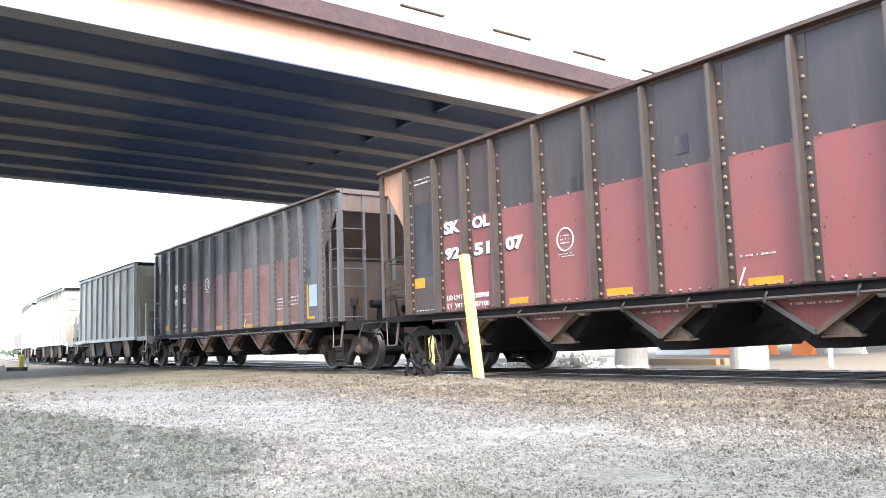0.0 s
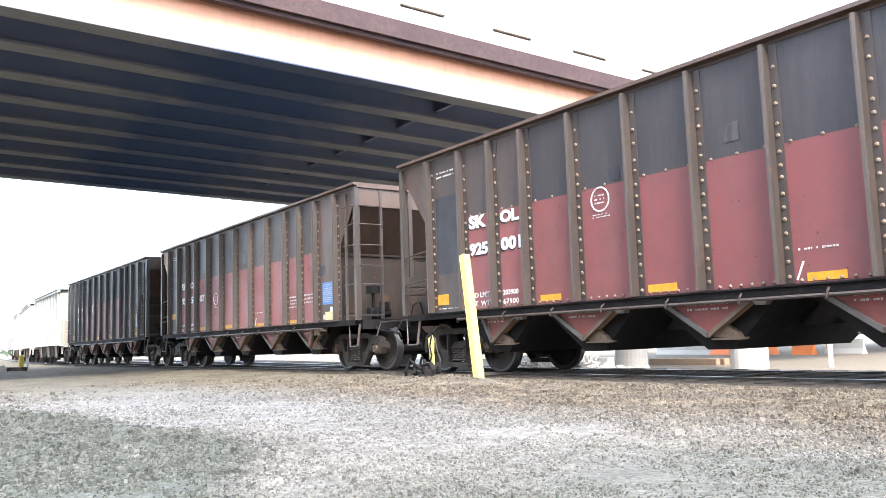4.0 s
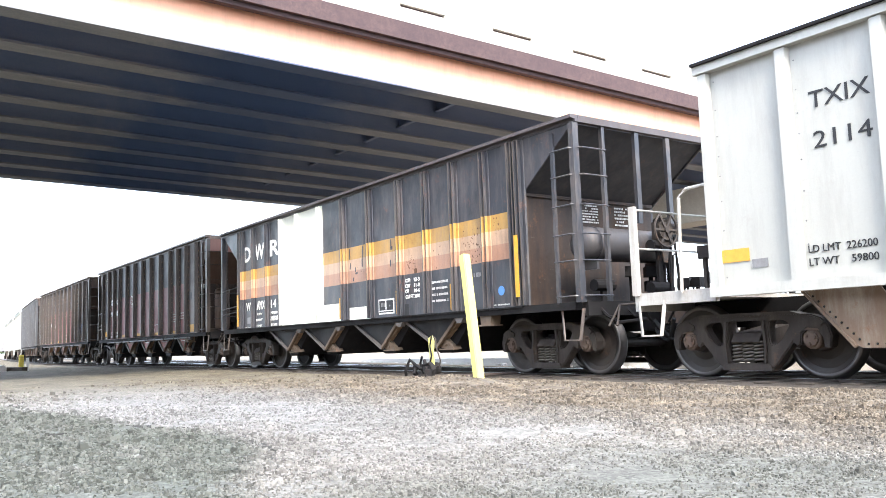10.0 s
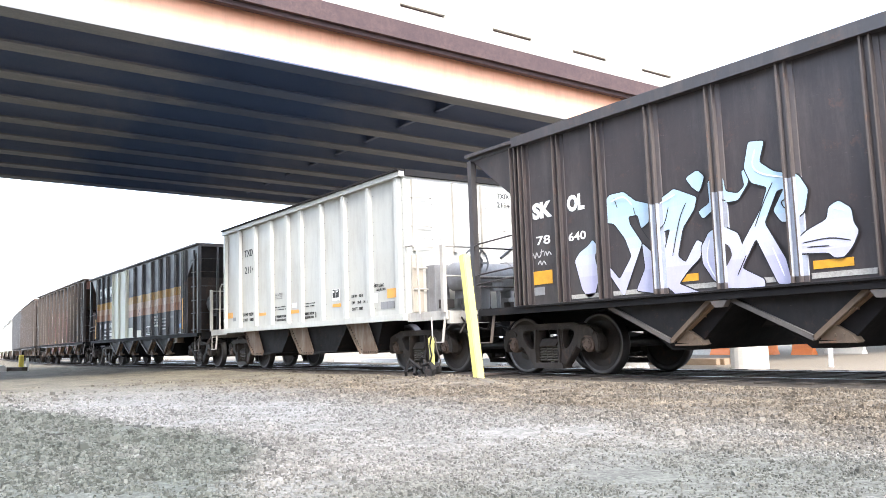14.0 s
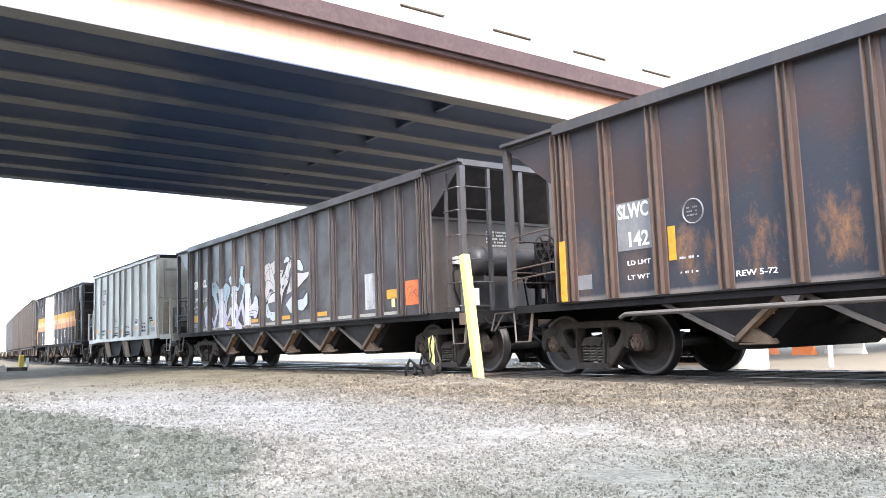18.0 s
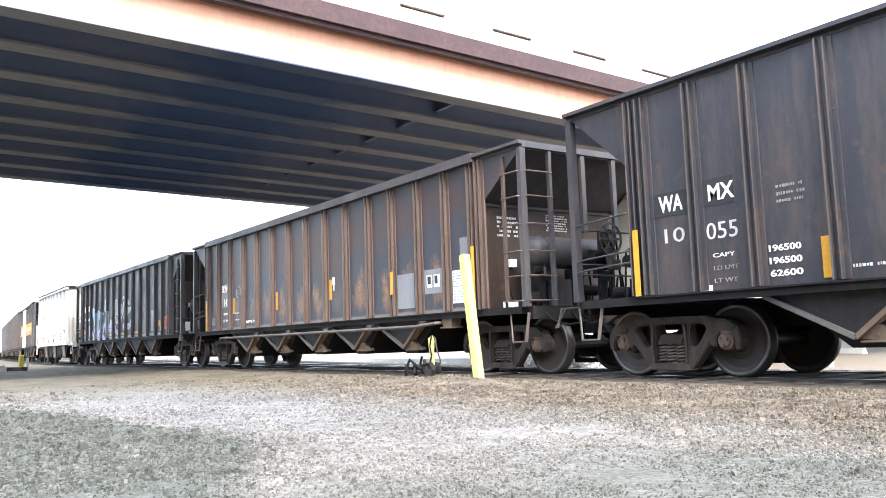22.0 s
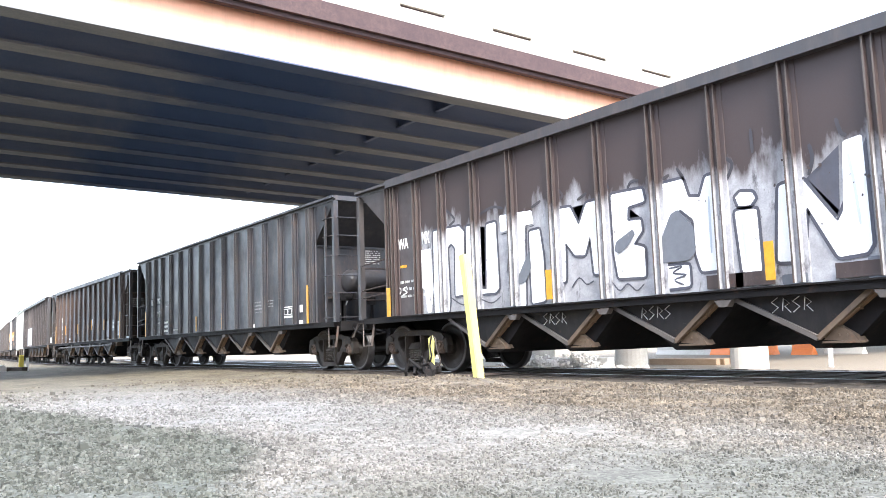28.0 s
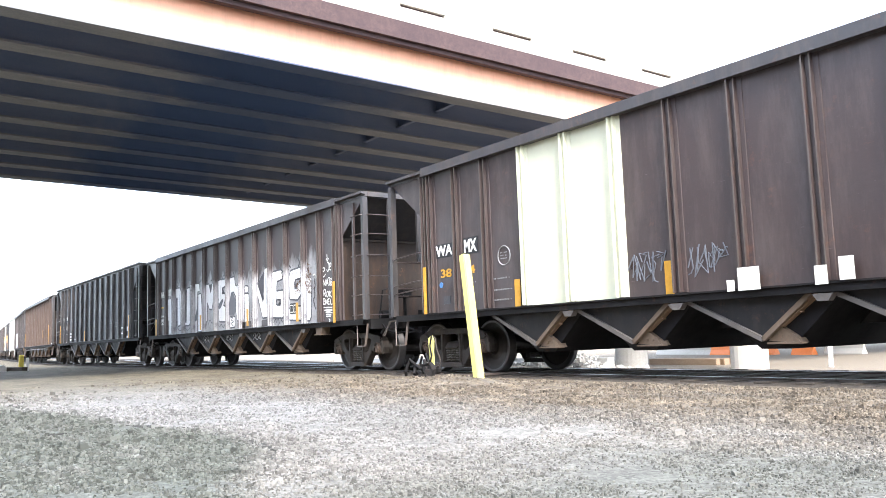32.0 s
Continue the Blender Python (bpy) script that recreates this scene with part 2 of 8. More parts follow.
def rust_low(name, base, grey, rust, step):
    """Brown paint with blue-grey worn fields, rusting through in the low middle of each panel."""
    m, nt, bsdf = nodes_of(name)
    obj = coords(nt)
    x, y, z = split_xyz(nt, obj)
    rnd = nt.nodes.new("ShaderNodeObjectInfo").outputs["Random"]
    st = nt.nodes.new("ShaderNodeMapping")
    st.inputs["Scale"].default_value = (1.6, 1.0, 0.6)
    nt.links.new(obj, st.inputs["Vector"])
    n1 = noise_fac(nt, st.outputs[0], 1.3, 7, 0.68, 0.3, 0.7)
    level = plus_(nt, plus_(nt, z, times_(nt, n1, 0.7)), times_(nt, rnd, -0.9))
    col = mix_rgb(nt, times_(nt, ramp_on(nt, level, 2.45, 1.95), 0.9), base, grey)
    n3 = noise_fac(nt, st.outputs[0], 0.9, 6, 0.65, 0.35, 0.65)
    col = mix_rgb(nt, times_(nt, ramp_on(nt, plus_(nt, z, times_(nt, n3, 0.6)), 3.1, 3.7), 0.7), col, (0.028, 0.031, 0.042))
    wrap = nt.nodes.new("ShaderNodeMath")
    wrap.operation = "FRACT"
    nt.links.new(times_(nt, x, 1.0 / step), wrap.inputs[0])
    u = times_(nt, plus_(nt, wrap.outputs[0], -0.59), step / 0.36)
    w = times_(nt, plus_(nt, plus_(nt, z, -1.5), times_(nt, rnd, -0.1)), 1.0 / 0.55)
    n2 = noise_fac(nt, st.outputs[0], 2.6, 10, 0.8, 0.25, 0.75)
    d = plus_(nt, plus_(nt, times_(nt, u, u), times_(nt, w, w)), times_(nt, plus_(nt, n2, n1), 1.25))
    speck = noise_fac(nt, obj, 13.0, 8, 0.8, 0.32, 0.52)
    patch = times_(nt, times_(nt, ramp_on(nt, d, 1.9, 0.9), speck), ramp_on(nt, rnd, 0.1, 0.5, 0.25, 1.0))
    col = mix_rgb(nt, patch, col, rust)
    n4 = noise_fac(nt, obj, 11.0, 9, 0.8, 0.56, 0.66)
    col = mix_rgb(nt, times_(nt, n4, 0.4), col, (0.13, 0.06, 0.03))
    n6 = noise_fac(nt, obj, 16.0, 8, 0.75, 0.6, 0.68)
    col = mix_rgb(nt, times_(nt, n6, times_(nt, ramp_on(nt, z, 2.6, 1.6), 0.5)), col, (0.13, 0.135, 0.14))
    col = mix_rgb(nt, times_(nt, ramp_on(nt, plus_(nt, z, times_(nt, n2, 0.04)), 1.16, 1.12), 0.7), col, (0.24, 0.20, 0.17))
    n5 = noise_fac(nt, obj, 50.0, 4, 0.6, 0.35, 0.7)
    col = mix_rgb(nt, times_(nt, n5, 0.22), col, (0.03, 0.026, 0.025))
    nt.links.new(col, bsdf.inputs["Base Color"])
    bsdf.inputs["Roughness"].default_value = 0.5
    bsdf.inputs["Specular IOR Level"].default_value = 0.58
    bumped(nt, bsdf, obj, 18.0, 0.2, 0.012)
    return m


def overspray(name, base, white):
    """Brown paint under silver paint that thins out upwards in soft clouds."""
    m, nt, bsdf = nodes_of(name)
    obj = coords(nt)
    x, y, z = split_xyz(nt, obj)
    st = nt.nodes.new("ShaderNodeMapping")
    st.inputs["Scale"].default_value = (3.0, 1.0, 1.0)
    nt.links.new(obj, st.inputs["Vector"])
    n1 = noise_fac(nt, st.outputs[0], 1.1, 5, 0.6, 0.2, 0.8)
    zz = plus_(nt, z, times_(nt, n1, -0.9))
    f = ramp_on(nt, zz, 2.2, 1.82)
    n2 = noise_fac(nt, obj, 4.0, 7, 0.7, 0.35, 0.6)
    col = mix_rgb(nt, times_(nt, f, 0.8), base, white)
    col = mix_rgb(nt, times_(nt, n2, times_(nt, f, 0.5)), col, (0.16, 0.16, 0.175))
    n3 = noise_fac(nt, st.outputs[0], 1.5, 6, 0.7, 0.58, 0.66)
    col = mix_rgb(nt, times_(nt, n3, times_(nt, f, 0.85)), col, (0.05, 0.045, 0.05))
    n5 = noise_fac(nt, obj, 50.0, 4, 0.6, 0.35, 0.7)
    col = mix_rgb(nt, times_(nt, n5, 0.2), col, (0.05, 0.045, 0.045))
    nt.links.new(col, bsdf.inputs["Base Color"])
    bsdf.inputs["Roughness"].default_value = 0.55
    bumped(nt, bsdf, obj, 14.0, 0.12, 0.01)
    return m


M = {}
M["skol_brown_top"] = paint("red paint under dark brown", [(0, (0.26, 0.072, 0.070)), (2.62, (0.060, 0.045, 0.040))], 0.08, 0.3, 0.55, dirt_col=(0.09, 0.065, 0.06))
M["skol_red"] = paint("red and black paint", [(0, (0.27, 0.078, 0.074)), (2.62, (0.040, 0.037, 0.039))], 0.08, 0.3, 0.55, dirt_col=(0.11, 0.085, 0.08))
# darker copy of the red above: this car's dimmer light is in the colour
M["dim_red"] = paint("dimmed copy of the red and black paint", [(0, (0.20, 0.05, 0.05)), (2.62, (0.024, 0.023, 0.027))], 0.1, 0.3, 0.55, dirt_col=(0.08, 0.06, 0.056))
M["skol_brown"] = paint("brown paint", (0.092, 0.054, 0.038), 0.4, 0.4, rust_col=(0.17, 0.085, 0.045), dirt_col=(0.04, 0.028, 0.023), wear=0.35)
M["skol_rib"] = paint("dark brown rib paint of the red cars", (0.048, 0.036, 0.031), 0.35, 0.4, rust_col=(0.14, 0.075, 0.045))
M["skol_black"] = paint("patched black paint", [(0, (0.065, 0.047, 0.039)), (1.72, (0.022, 0.025, 0.036)), (3.08, (0.060, 0.044, 0.037))], 0.1, 0.3)
M["dirty_red"] = paint("grimy red and black paint", [(0, (0.27, 0.12, 0.115)), (2.62, (0.066, 0.068, 0.075))], 0.1, 0.45, 0.6, wear=0.35, wear_col=(0.2, 0.15, 0.14))
M["slate"] = paint("slate black paint", (0.062, 0.066, 0.074), 0.12, 0.35, 0.5)
M["dirty_brown"] = paint("grimy brown paint", (0.09, 0.06, 0.048), 0.3, 0.4)
M["placard"] = plain("pale blue placard", (0.34, 0.47, 0.58), 0.5)
M["chord_dark"] = paint("dark chord paint", (0.040, 0.039, 0.044), 0.25, 0.35, 0.55, wear=0.3)
M["wing_orange"] = paint("faded orange wing colour", (0.58, 0.30, 0.18), 0.1, 0.2)
# grimy steel; under-car shade is put into its near-black base
M["dark"] = paint("dark grimy steel with under-car shade", (0.013, 0.012, 0.0125), 0.15, 0.3, 0.8, dirt_col=(0.009, 0.008, 0.008), wear=0.08, wear_col=(0.05, 0.042, 0.036), sheen=0.2)
M["frame"] = paint("truck steel", (0.044, 0.036, 0.031), 0.5, 0.5, 0.7, rust_col=(0.15, 0.085, 0.05), dirt_col=(0.03, 0.025, 0.023), wear=0.4, wear_col=(0.12, 0.098, 0.077), bump=0.4, sheen=0.25)
M["wheel"] = paint("wheel steel", (0.026, 0.0195, 0.016), 0.3, 0.4, 0.6)
M["tread"] = plain("worn wheel tread", (0.15, 0.14, 0.135), 0.42, 0.9)
M["rustdoor"] = paint("rusty hopper door", (0.27, 0.17, 0.10), 0.5, 0.5, 0.85, dirt_col=(0.07, 0.05, 0.04))
M["latch_tan"] = paint("pale rusty steel", (0.145, 0.10, 0.064), 0.6, 0.6, 0.8, dirt_col=(0.06, 0.045, 0.035))
M["rust_fleck"] = plain("dark rust", (0.13, 0.065, 0.035), 0.85, spread=0.6, scale=30.0)
M["bolt"] = plain("rusty bolt heads", (0.25, 0.185, 0.13), 0.5, 0.0, 0.7)
M["yellow"] = plain("yellow reflective decal", (0.62, 0.31, 0.02), 0.5, spread=0.45)
M["white"] = plain("white paint", (0.80, 0.79, 0.76), 0.55)
M["faded"] = plain("faded white stencil paint", (0.55, 0.54, 0.52), 0.6, spread=0.6, scale=30.0)
M["blue"] = plain("blue placard", (0.075, 0.21, 0.47), 0.5)
M["dwr"] = paint("banded paint", [(0, (0.022, 0.024, 0.031)), (1.82, (0.42, 0.215, 0.125)), (2.07, (0.52, 0.335, 0.205)), (2.30, (0.46, 0.255, 0.045)), (2.56, (0.020, 0.022, 0.030))], 0.5, 0.3, 0.5, rust_col=(0.16, 0.055, 0.03), dirt_col=(0.03, 0.03, 0.034), wear=0.4, wear_col=(0.16, 0.13, 0.115))
M["dwr_black"] = paint("blue-black paint", (0.024, 0.026, 0.033), 0.3, 0.4, dirt_col=(0.026, 0.026, 0.03), wear=0.55, wear_col=(0.15, 0.12, 0.10))
M["patch"] = plain("cream patch paint", (0.62, 0.61, 0.45), 0.6, spread=0.1, scale=3.0)
M["patch_white"] = plain("white patch paint", (0.76, 0.75, 0.64), 0.6, spread=0.08, scale=3.0)
M["txix"] = paint("white car paint", (0.46, 0.455, 0.415), 0.1, 0.25, 0.45, dirt_col=(0.34, 0.33, 0.29))
# both panel paints are darkened for the shade between the ribs
M["txix_panel"] = paint("white panel paint with rib shade", (0.42, 0.415, 0.375), 0.1, 0.2, 0.45, dirt_col=(0.34, 0.33, 0.29))
M["tan_panel"] = paint("stained light grey panel paint with rib shade", (0.36, 0.355, 0.31), 0.12, 0.35, 0.6, dirt_col=(0.22, 0.205, 0.165))
M["tan"] = paint("weathered light grey paint", (0.42, 0.415, 0.365), 0.1, 0.3, 0.6, dirt_col=(0.2, 0.18, 0.14))
M["brownA"] = paint("brown-black paint", (0.034, 0.026, 0.026), 0.2, 0.45, 0.5, dirt_col=(0.025, 0.021, 0.023), wear=0.4, wear_col=(0.095, 0.078, 0.07))
M["graf_rib"] = paint("brown rib paint sprayed over with silver", [(0, (0.078, 0.066, 0.066)), (1.14, (0.40, 0.43, 0.50)), (2.22, (0.078, 0.066, 0.066))], 0.2, 0.35, 0.5, wear=0.5)
M["slwc"] = rust_low("rust-streaked paint", (0.046, 0.0245, 0.021), (0.021, 0.027, 0.040), (0.27, 0.13, 0.052), 0.935)
M["slwc_rib"] = paint("dark brown rib paint", (0.075, 0.043, 0.032), 0.5, 0.35, 0.6, wear=0.3, rust_col=(0.2, 0.1, 0.05))
M["blackA"] = paint("weathered black paint", (0.021, 0.0225, 0.029), 0.4, 0.45, 0.5, dirt_col=(0.018, 0.018, 0.021), rust_col=(0.12, 0.065, 0.042), wear=0.7, wear_col=(0.075, 0.053, 0.042))
M["nut"] = paint("maroon-brown paint", (0.044, 0.029, 0.027), 0.2, 0.4, 0.5, dirt_col=(0.03, 0.022, 0.022), wear=0.4, wear_col=(0.11, 0.085, 0.074))
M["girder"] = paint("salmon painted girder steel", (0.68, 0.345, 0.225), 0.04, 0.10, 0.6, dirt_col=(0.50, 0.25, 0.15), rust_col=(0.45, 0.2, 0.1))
# webs and deck: the span's blue underside shade is put into the base colours
M["girder_in"] = sooty("sooty shade-blue girder webs", (0.20, 0.228, 0.31), (0.145, 0.18, 0.27), (0.085, 0.14, 0.27))
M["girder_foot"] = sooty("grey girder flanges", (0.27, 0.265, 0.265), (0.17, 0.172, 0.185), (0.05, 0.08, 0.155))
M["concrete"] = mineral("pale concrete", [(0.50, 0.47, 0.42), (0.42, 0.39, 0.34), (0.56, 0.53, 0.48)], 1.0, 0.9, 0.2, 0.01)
M["deck"] = sooty("sooty shade-blue deck concrete", (0.15, 0.21, 0.40), (0.105, 0.145, 0.28), (0.10, 0.16, 0.31))
M["fascia"] = mineral("weathered brown fascia", [(0.075, 0.050, 0.052), (0.10, 0.066, 0.064), (0.045, 0.034, 0.040)], 1.6, 0.9, 0.2, 0.01)
M["unseen_wall"] = mineral("dark surface of the added wall", [(0.07, 0.066, 0.06), (0.09, 0.083, 0.075), (0.055, 0.05, 0.047)], 1.0)
M["ground"] = yard_ground("gravel and dirt yard")
M["stone"] = yard_ground("loose gravel stones", True)
M["ballast"] = mineral("dark oily ballast", [(0.07, 0.06, 0.05), (0.10, 0.085, 0.07), (0.05, 0.042, 0.036)], 1.4, 0.95, 0.8, 0.03)
M["tie"] = mineral("old wooden tie", [(0.06, 0.05, 0.042), (0.08, 0.065, 0.05), (0.045, 0.04, 0.035)], 2.0)
M["rail"] = paint("brown rail", (0.06, 0.045, 0.038), 0.4, 0.3, 0.7)
M["railhead"] = plain("polished rail head", (0.35, 0.36, 0.38), 0.28, 1.0)
M["post_yellow"] = plain("deep yellow paint", (0.62, 0.48, 0.06), 0.6)
M["post"] = plain("yellow post paint", (0.68, 0.62, 0.20), 0.6, spread=0.25, scale=6.0)


M["crack"] = mineral("dark edge shadow of ground breaks", [(0.040, 0.040, 0.038), (0.055, 0.053, 0.049), (0.03, 0.029, 0.027)], 3.0)
M["rubble"] = mineral("broken white concrete", [(0.58, 0.56, 0.52), (0.50, 0.47, 0.43), (0.66, 0.64, 0.6)], 2.0, 0.9, 0.3, 0.01)
M["timber"] = mineral("tan brown of the added bars", [(0.34, 0.24, 0.16), (0.28, 0.19, 0.12), (0.40, 0.30, 0.21)], 3.0)
M["barrier"] = plain("orange plastic", (0.75, 0.20, 0.04), 0.5)
M["leaf"] = plain("dusty green leaves", (0.07, 0.10, 0.04), 0.7)
M["spring"] = plain("coil spring steel", (0.11, 0.095, 0.08), 0.6)
M["bearing"] = paint("rusty cast steel", (0.13, 0.085, 0.06), 0.5, 0.4, 0.8)
# slope sheets face down; the shade on them is put into the colour
M["dark_sheet"] = paint("shade-dark slope sheet", (0.018, 0.019, 0.023), 0.15, 0.3, 0.8)
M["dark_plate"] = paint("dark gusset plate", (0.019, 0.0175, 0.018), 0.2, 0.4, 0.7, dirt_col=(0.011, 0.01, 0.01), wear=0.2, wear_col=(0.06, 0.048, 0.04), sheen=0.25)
M["red_plate"] = paint("dusty dark red plate", (0.24, 0.055, 0.045), 0.1, 0.35, 0.6)
M["faded_red"] = paint("faded dusty red end paint", (0.21, 0.085, 0.065), 0.3, 0.4, 0.6, dirt_col=(0.10, 0.06, 0.045))
M["flange"] = paint("grey-brown flange steel", (0.11, 0.098, 0.09), 0.4, 0.4, 0.7)
M["pale_edge"] = paint("pale rib edges with painted highlight", (0.100, 0.076, 0.062), 0.5, 0.5, 0.5, dirt_col=(0.06, 0.05, 0.045), streak=1.0)
M["rubber"] = plain("black rubber", (0.02, 0.02, 0.02), 0.7)
M["black"] = plain("black paint", (0.018, 0.018, 0.02), 0.6)
M["greyed"] = paint("dull grey paint", (0.24, 0.24, 0.245), 0.15, 0.35, 0.6)
M["grey_patch"] = paint("flat grey patch paint", (0.24, 0.25, 0.27), 0.05, 0.25, 0.6)
M["cream"] = plain("pale yellow sheet", (0.72, 0.62, 0.33), 0.6)
M["orange"] = plain("orange reflective decal", (0.70, 0.34, 0.05), 0.5)
M["orange_red"] = plain("orange placard paint", (0.72, 0.16, 0.05), 0.6)
M["end_panel"] = paint("rust-stained cream panel", (0.40, 0.36, 0.30), 0.4, 0.35, 0.6, rust_col=(0.25, 0.13, 0.06), dirt_col=(0.2, 0.16, 0.12))
M["dust"] = plain("pale road dust", (0.42, 0.40, 0.36), 0.9, spread=0.6, scale=30.0)
M["poster"] = paint("torn printed sheet", (0.55, 0.56, 0.57), 0.0, 0.9, 0.8, dirt_col=(0.02, 0.02, 0.022))
M["pale_notice"] = plain("pale printed sheet", (0.62, 0.66, 0.70), 0.6)
M["spray_blue"] = paint("pale blue and lilac spray paint", [(0, (0.451, 0.421, 0.569)), (1.4, (0.510, 0.487, 0.605)), (1.56, (0.534, 0.534, 0.605)), (1.7, (0.487, 0.563, 0.629)), (1.85, (0.409, 0.546, 0.629)), (2.15, (0.380, 0.540, 0.629))], 0.0, 0.2, 0.6, dirt_col=(0.27, 0.31, 0.40), wear=0.25, wear_col=(0.55, 0.57, 0.6))
M["spray_pale"] = paint("pale blue-grey spray paint", (0.475, 0.523, 0.558), 0.0, 0.35, 0.6, dirt_col=(0.24, 0.27, 0.31), wear=0.2, wear_col=(0.55, 0.56, 0.58))
M["spray_grey"] = paint("pale grey spray paint", (0.550, 0.526, 0.526), 0.0, 0.4, 0.6, dirt_col=(0.25, 0.25, 0.28), wear=0.0)
M["spray_dark"] = paint("dark spray paint", (0.035, 0.035, 0.045), 0.0, 0.3, 0.6)
M["faint_tag"] = plain("faint blue-grey spray paint", (0.13, 0.14, 0.16), 0.7)
M["navy"] = paint("navy spray paint", (0.06, 0.065, 0.09), 0.0, 0.3, 0.6)
M["chrome_white"] = paint("white graffiti paint", (0.80, 0.80, 0.80), 0.0, 0.12, 0.5, dirt_col=(0.42, 0.44, 0.5))
M["rust_patch"] = paint("bare rusted patch", (0.21, 0.115, 0.06), 0.5, 0.55, 0.85, dirt_col=(0.06, 0.05, 0.05))
M["end_rust"] = paint("rust-streaked brown end sheet", (0.036, 0.027, 0.0225), 0.7, 0.4, 0.7, rust_col=(0.125, 0.058, 0.028), dirt_col=(0.02, 0.016, 0.0145), wear=0.5, wear_col=(0.085, 0.045, 0.025), sheen=0.3)
M["brownB"] = paint("brown end paint", (0.052, 0.042, 0.038), 0.4, 0.4, 0.6)
M["txix_end"] = paint("rust-stained dirty white paint", (0.47, 0.455, 0.42), 0.4, 0.5, 0.6, dirt_col=(0.2, 0.15, 0.1), rust_col=(0.3, 0.17, 0.08))
M["dwr_chord"] = paint("dark chord paint of the banded car", (0.06, 0.05, 0.053), 0.3, 0.3, 0.6)
M["rustchute"] = paint("rust-stained white chute", (0.17, 0.115, 0.075), 0.7, 0.5, 0.8, dirt_col=(0.09, 0.045, 0.022), rust_col=(0.18, 0.08, 0.03), wear=0.75, wear_col=(0.30, 0.26, 0.205))
# chute bodies are near black for the shade between the chutes
M["chute_dark"] = paint("shade-dark stained chute", (0.011, 0.01, 0.01), 0.2, 0.3, 0.8, dirt_col=(0.008, 0.007, 0.007), wear=0.1, wear_col=(0.04, 0.03, 0.025), sheen=0.2)
M["nut_spray"] = overspray("brown paint under silver overspray", (0.046, 0.031, 0.029), (0.52, 0.52, 0.535))


# ================= building helpers =================
def box(bm, c, s, rz=0.0):
    m = Matrix.Translation(c) @ Matrix.Rotation(rz, 4, "Z") @ Matrix.Diagonal((s[0], s[1], s[2], 1))
    return bmesh.ops.create_cube(bm, size=1.0, matrix=m)["verts"]


def beam(bm, a, b, w, h=None, up=(0, 0, 1)):
    """A bar of section w x h from a to b."""
    a, b, h = Vector(a), Vector(b), h or w
    d = b - a
    z = d.normalized()
    x = Vector(up).cross(z)
    if x.length < 1e-4:
        x = Vector((1, 0, 0)).cross(z)
    x.normalize()
    y = z.cross(x)
    m = Matrix((x, y, z)).transposed().to_4x4()
    m.translation = (a + b) / 2
    return bmesh.ops.create_cube(bm, size=1.0, matrix=m @ Matrix.Diagonal((w, h, d.length, 1)))["verts"]


def rod(bm, a, b, r, seg=8, r2=None):
    a, b = Vector(a), Vector(b)
    d = b - a
    m = Matrix.Translation((a + b) / 2) @ d.to_track_quat("Z", "Y").to_matrix().to_4x4()
    return bmesh.ops.create_cone(bm, cap_ends=True, segments=seg, radius1=r, radius2=r if r2 is None else r2, depth=d.length, matrix=m)["verts"]


def tube(bm, pts, r, seg=6):
    """A round bar bent through points, one continuous skin."""
    pts = [Vector(p) for p in pts]
    rows, side = [], None
    for i, p in enumerate(pts):
        d = (pts[min(i + 1, len(pts) - 1)] - pts[max(i - 1, 0)]).normalized()
        side = d.orthogonal().normalized() if side is None else (side - d * side.dot(d)).normalized()
        other = d.cross(side)
        rows.append([bm.verts.new(p + (side * math.cos(2 * math.pi * k / seg) + other * math.sin(2 * math.pi * k / seg)) * r) for k in range(seg)])
    for a, b in zip(rows, rows[1:]):
        for k in range(seg):
            bm.faces.new((a[k], a[(k + 1) % seg], b[(k + 1) % seg], b[k]))
    bm.faces.new(rows[0][::-1])
    bm.faces.new(rows[-1])


def prism(bm, outline, axis, lo, hi):
    """A flat outline (two coordinates) made solid from lo to hi along an axis (0 x, 1 y, 2 z)."""
    def at(p, v):
        q = [p[0], p[1]]
        q.insert(axis, v)
        return q
    one = [bm.verts.new(at(p, lo)) for p in outline]
    two = [bm.verts.new(at(p, hi)) for p in outline]
    bm.faces.new(one)
    bm.faces.new(two[::-1])
    n = len(outline)
    for i in range(n):
        j = (i + 1) % n
        bm.faces.new((one[i], two[i], two[j], one[j]))


def slab(bm, pts, thick):
    """A plate on four (or more) points in space, with thickness."""
    pts = [Vector(p) for p in pts]
    n = (pts[1] - pts[0]).cross(pts[2] - pts[0]).normalized() * thick
    one = [bm.verts.new(p) for p in pts]
    two = [bm.verts.new(p + n) for p in pts]
    bm.faces.new(one[::-1])
    bm.faces.new(two)
    for i in range(len(pts)):
        j = (i + 1) % len(pts)
        bm.faces.new((one[i], one[j], two[j], two[i]))


def ring(bm, c, axis, R, r, seg=20, sub=6):
    """A torus round an axis (0, 1, 2) at c."""
    c = Vector(c)
    e = [Vector((1, 0, 0)), Vector((0, 1, 0)), Vector((0, 0, 1))]
    w = e[axis]
    u, v = e[(axis + 1) % 3], e[(axis + 2) % 3]
    vs = []
    for i in range(seg):
        a = 2 * math.pi * i / seg
        o = u * math.cos(a) + v * math.sin(a)
        vs.append([bm.verts.new(c + o * (R + r * math.cos(2 * math.pi * k / sub)) + w * r * math.sin(2 * math.pi * k / sub)) for k in range(sub)])
    for i in range(seg):
        for k in range(sub):
            bm.faces.new((vs[i][k], vs[(i + 1) % seg][k], vs[(i + 1) % seg][(k + 1) % sub], vs[i][(k + 1) % sub]))


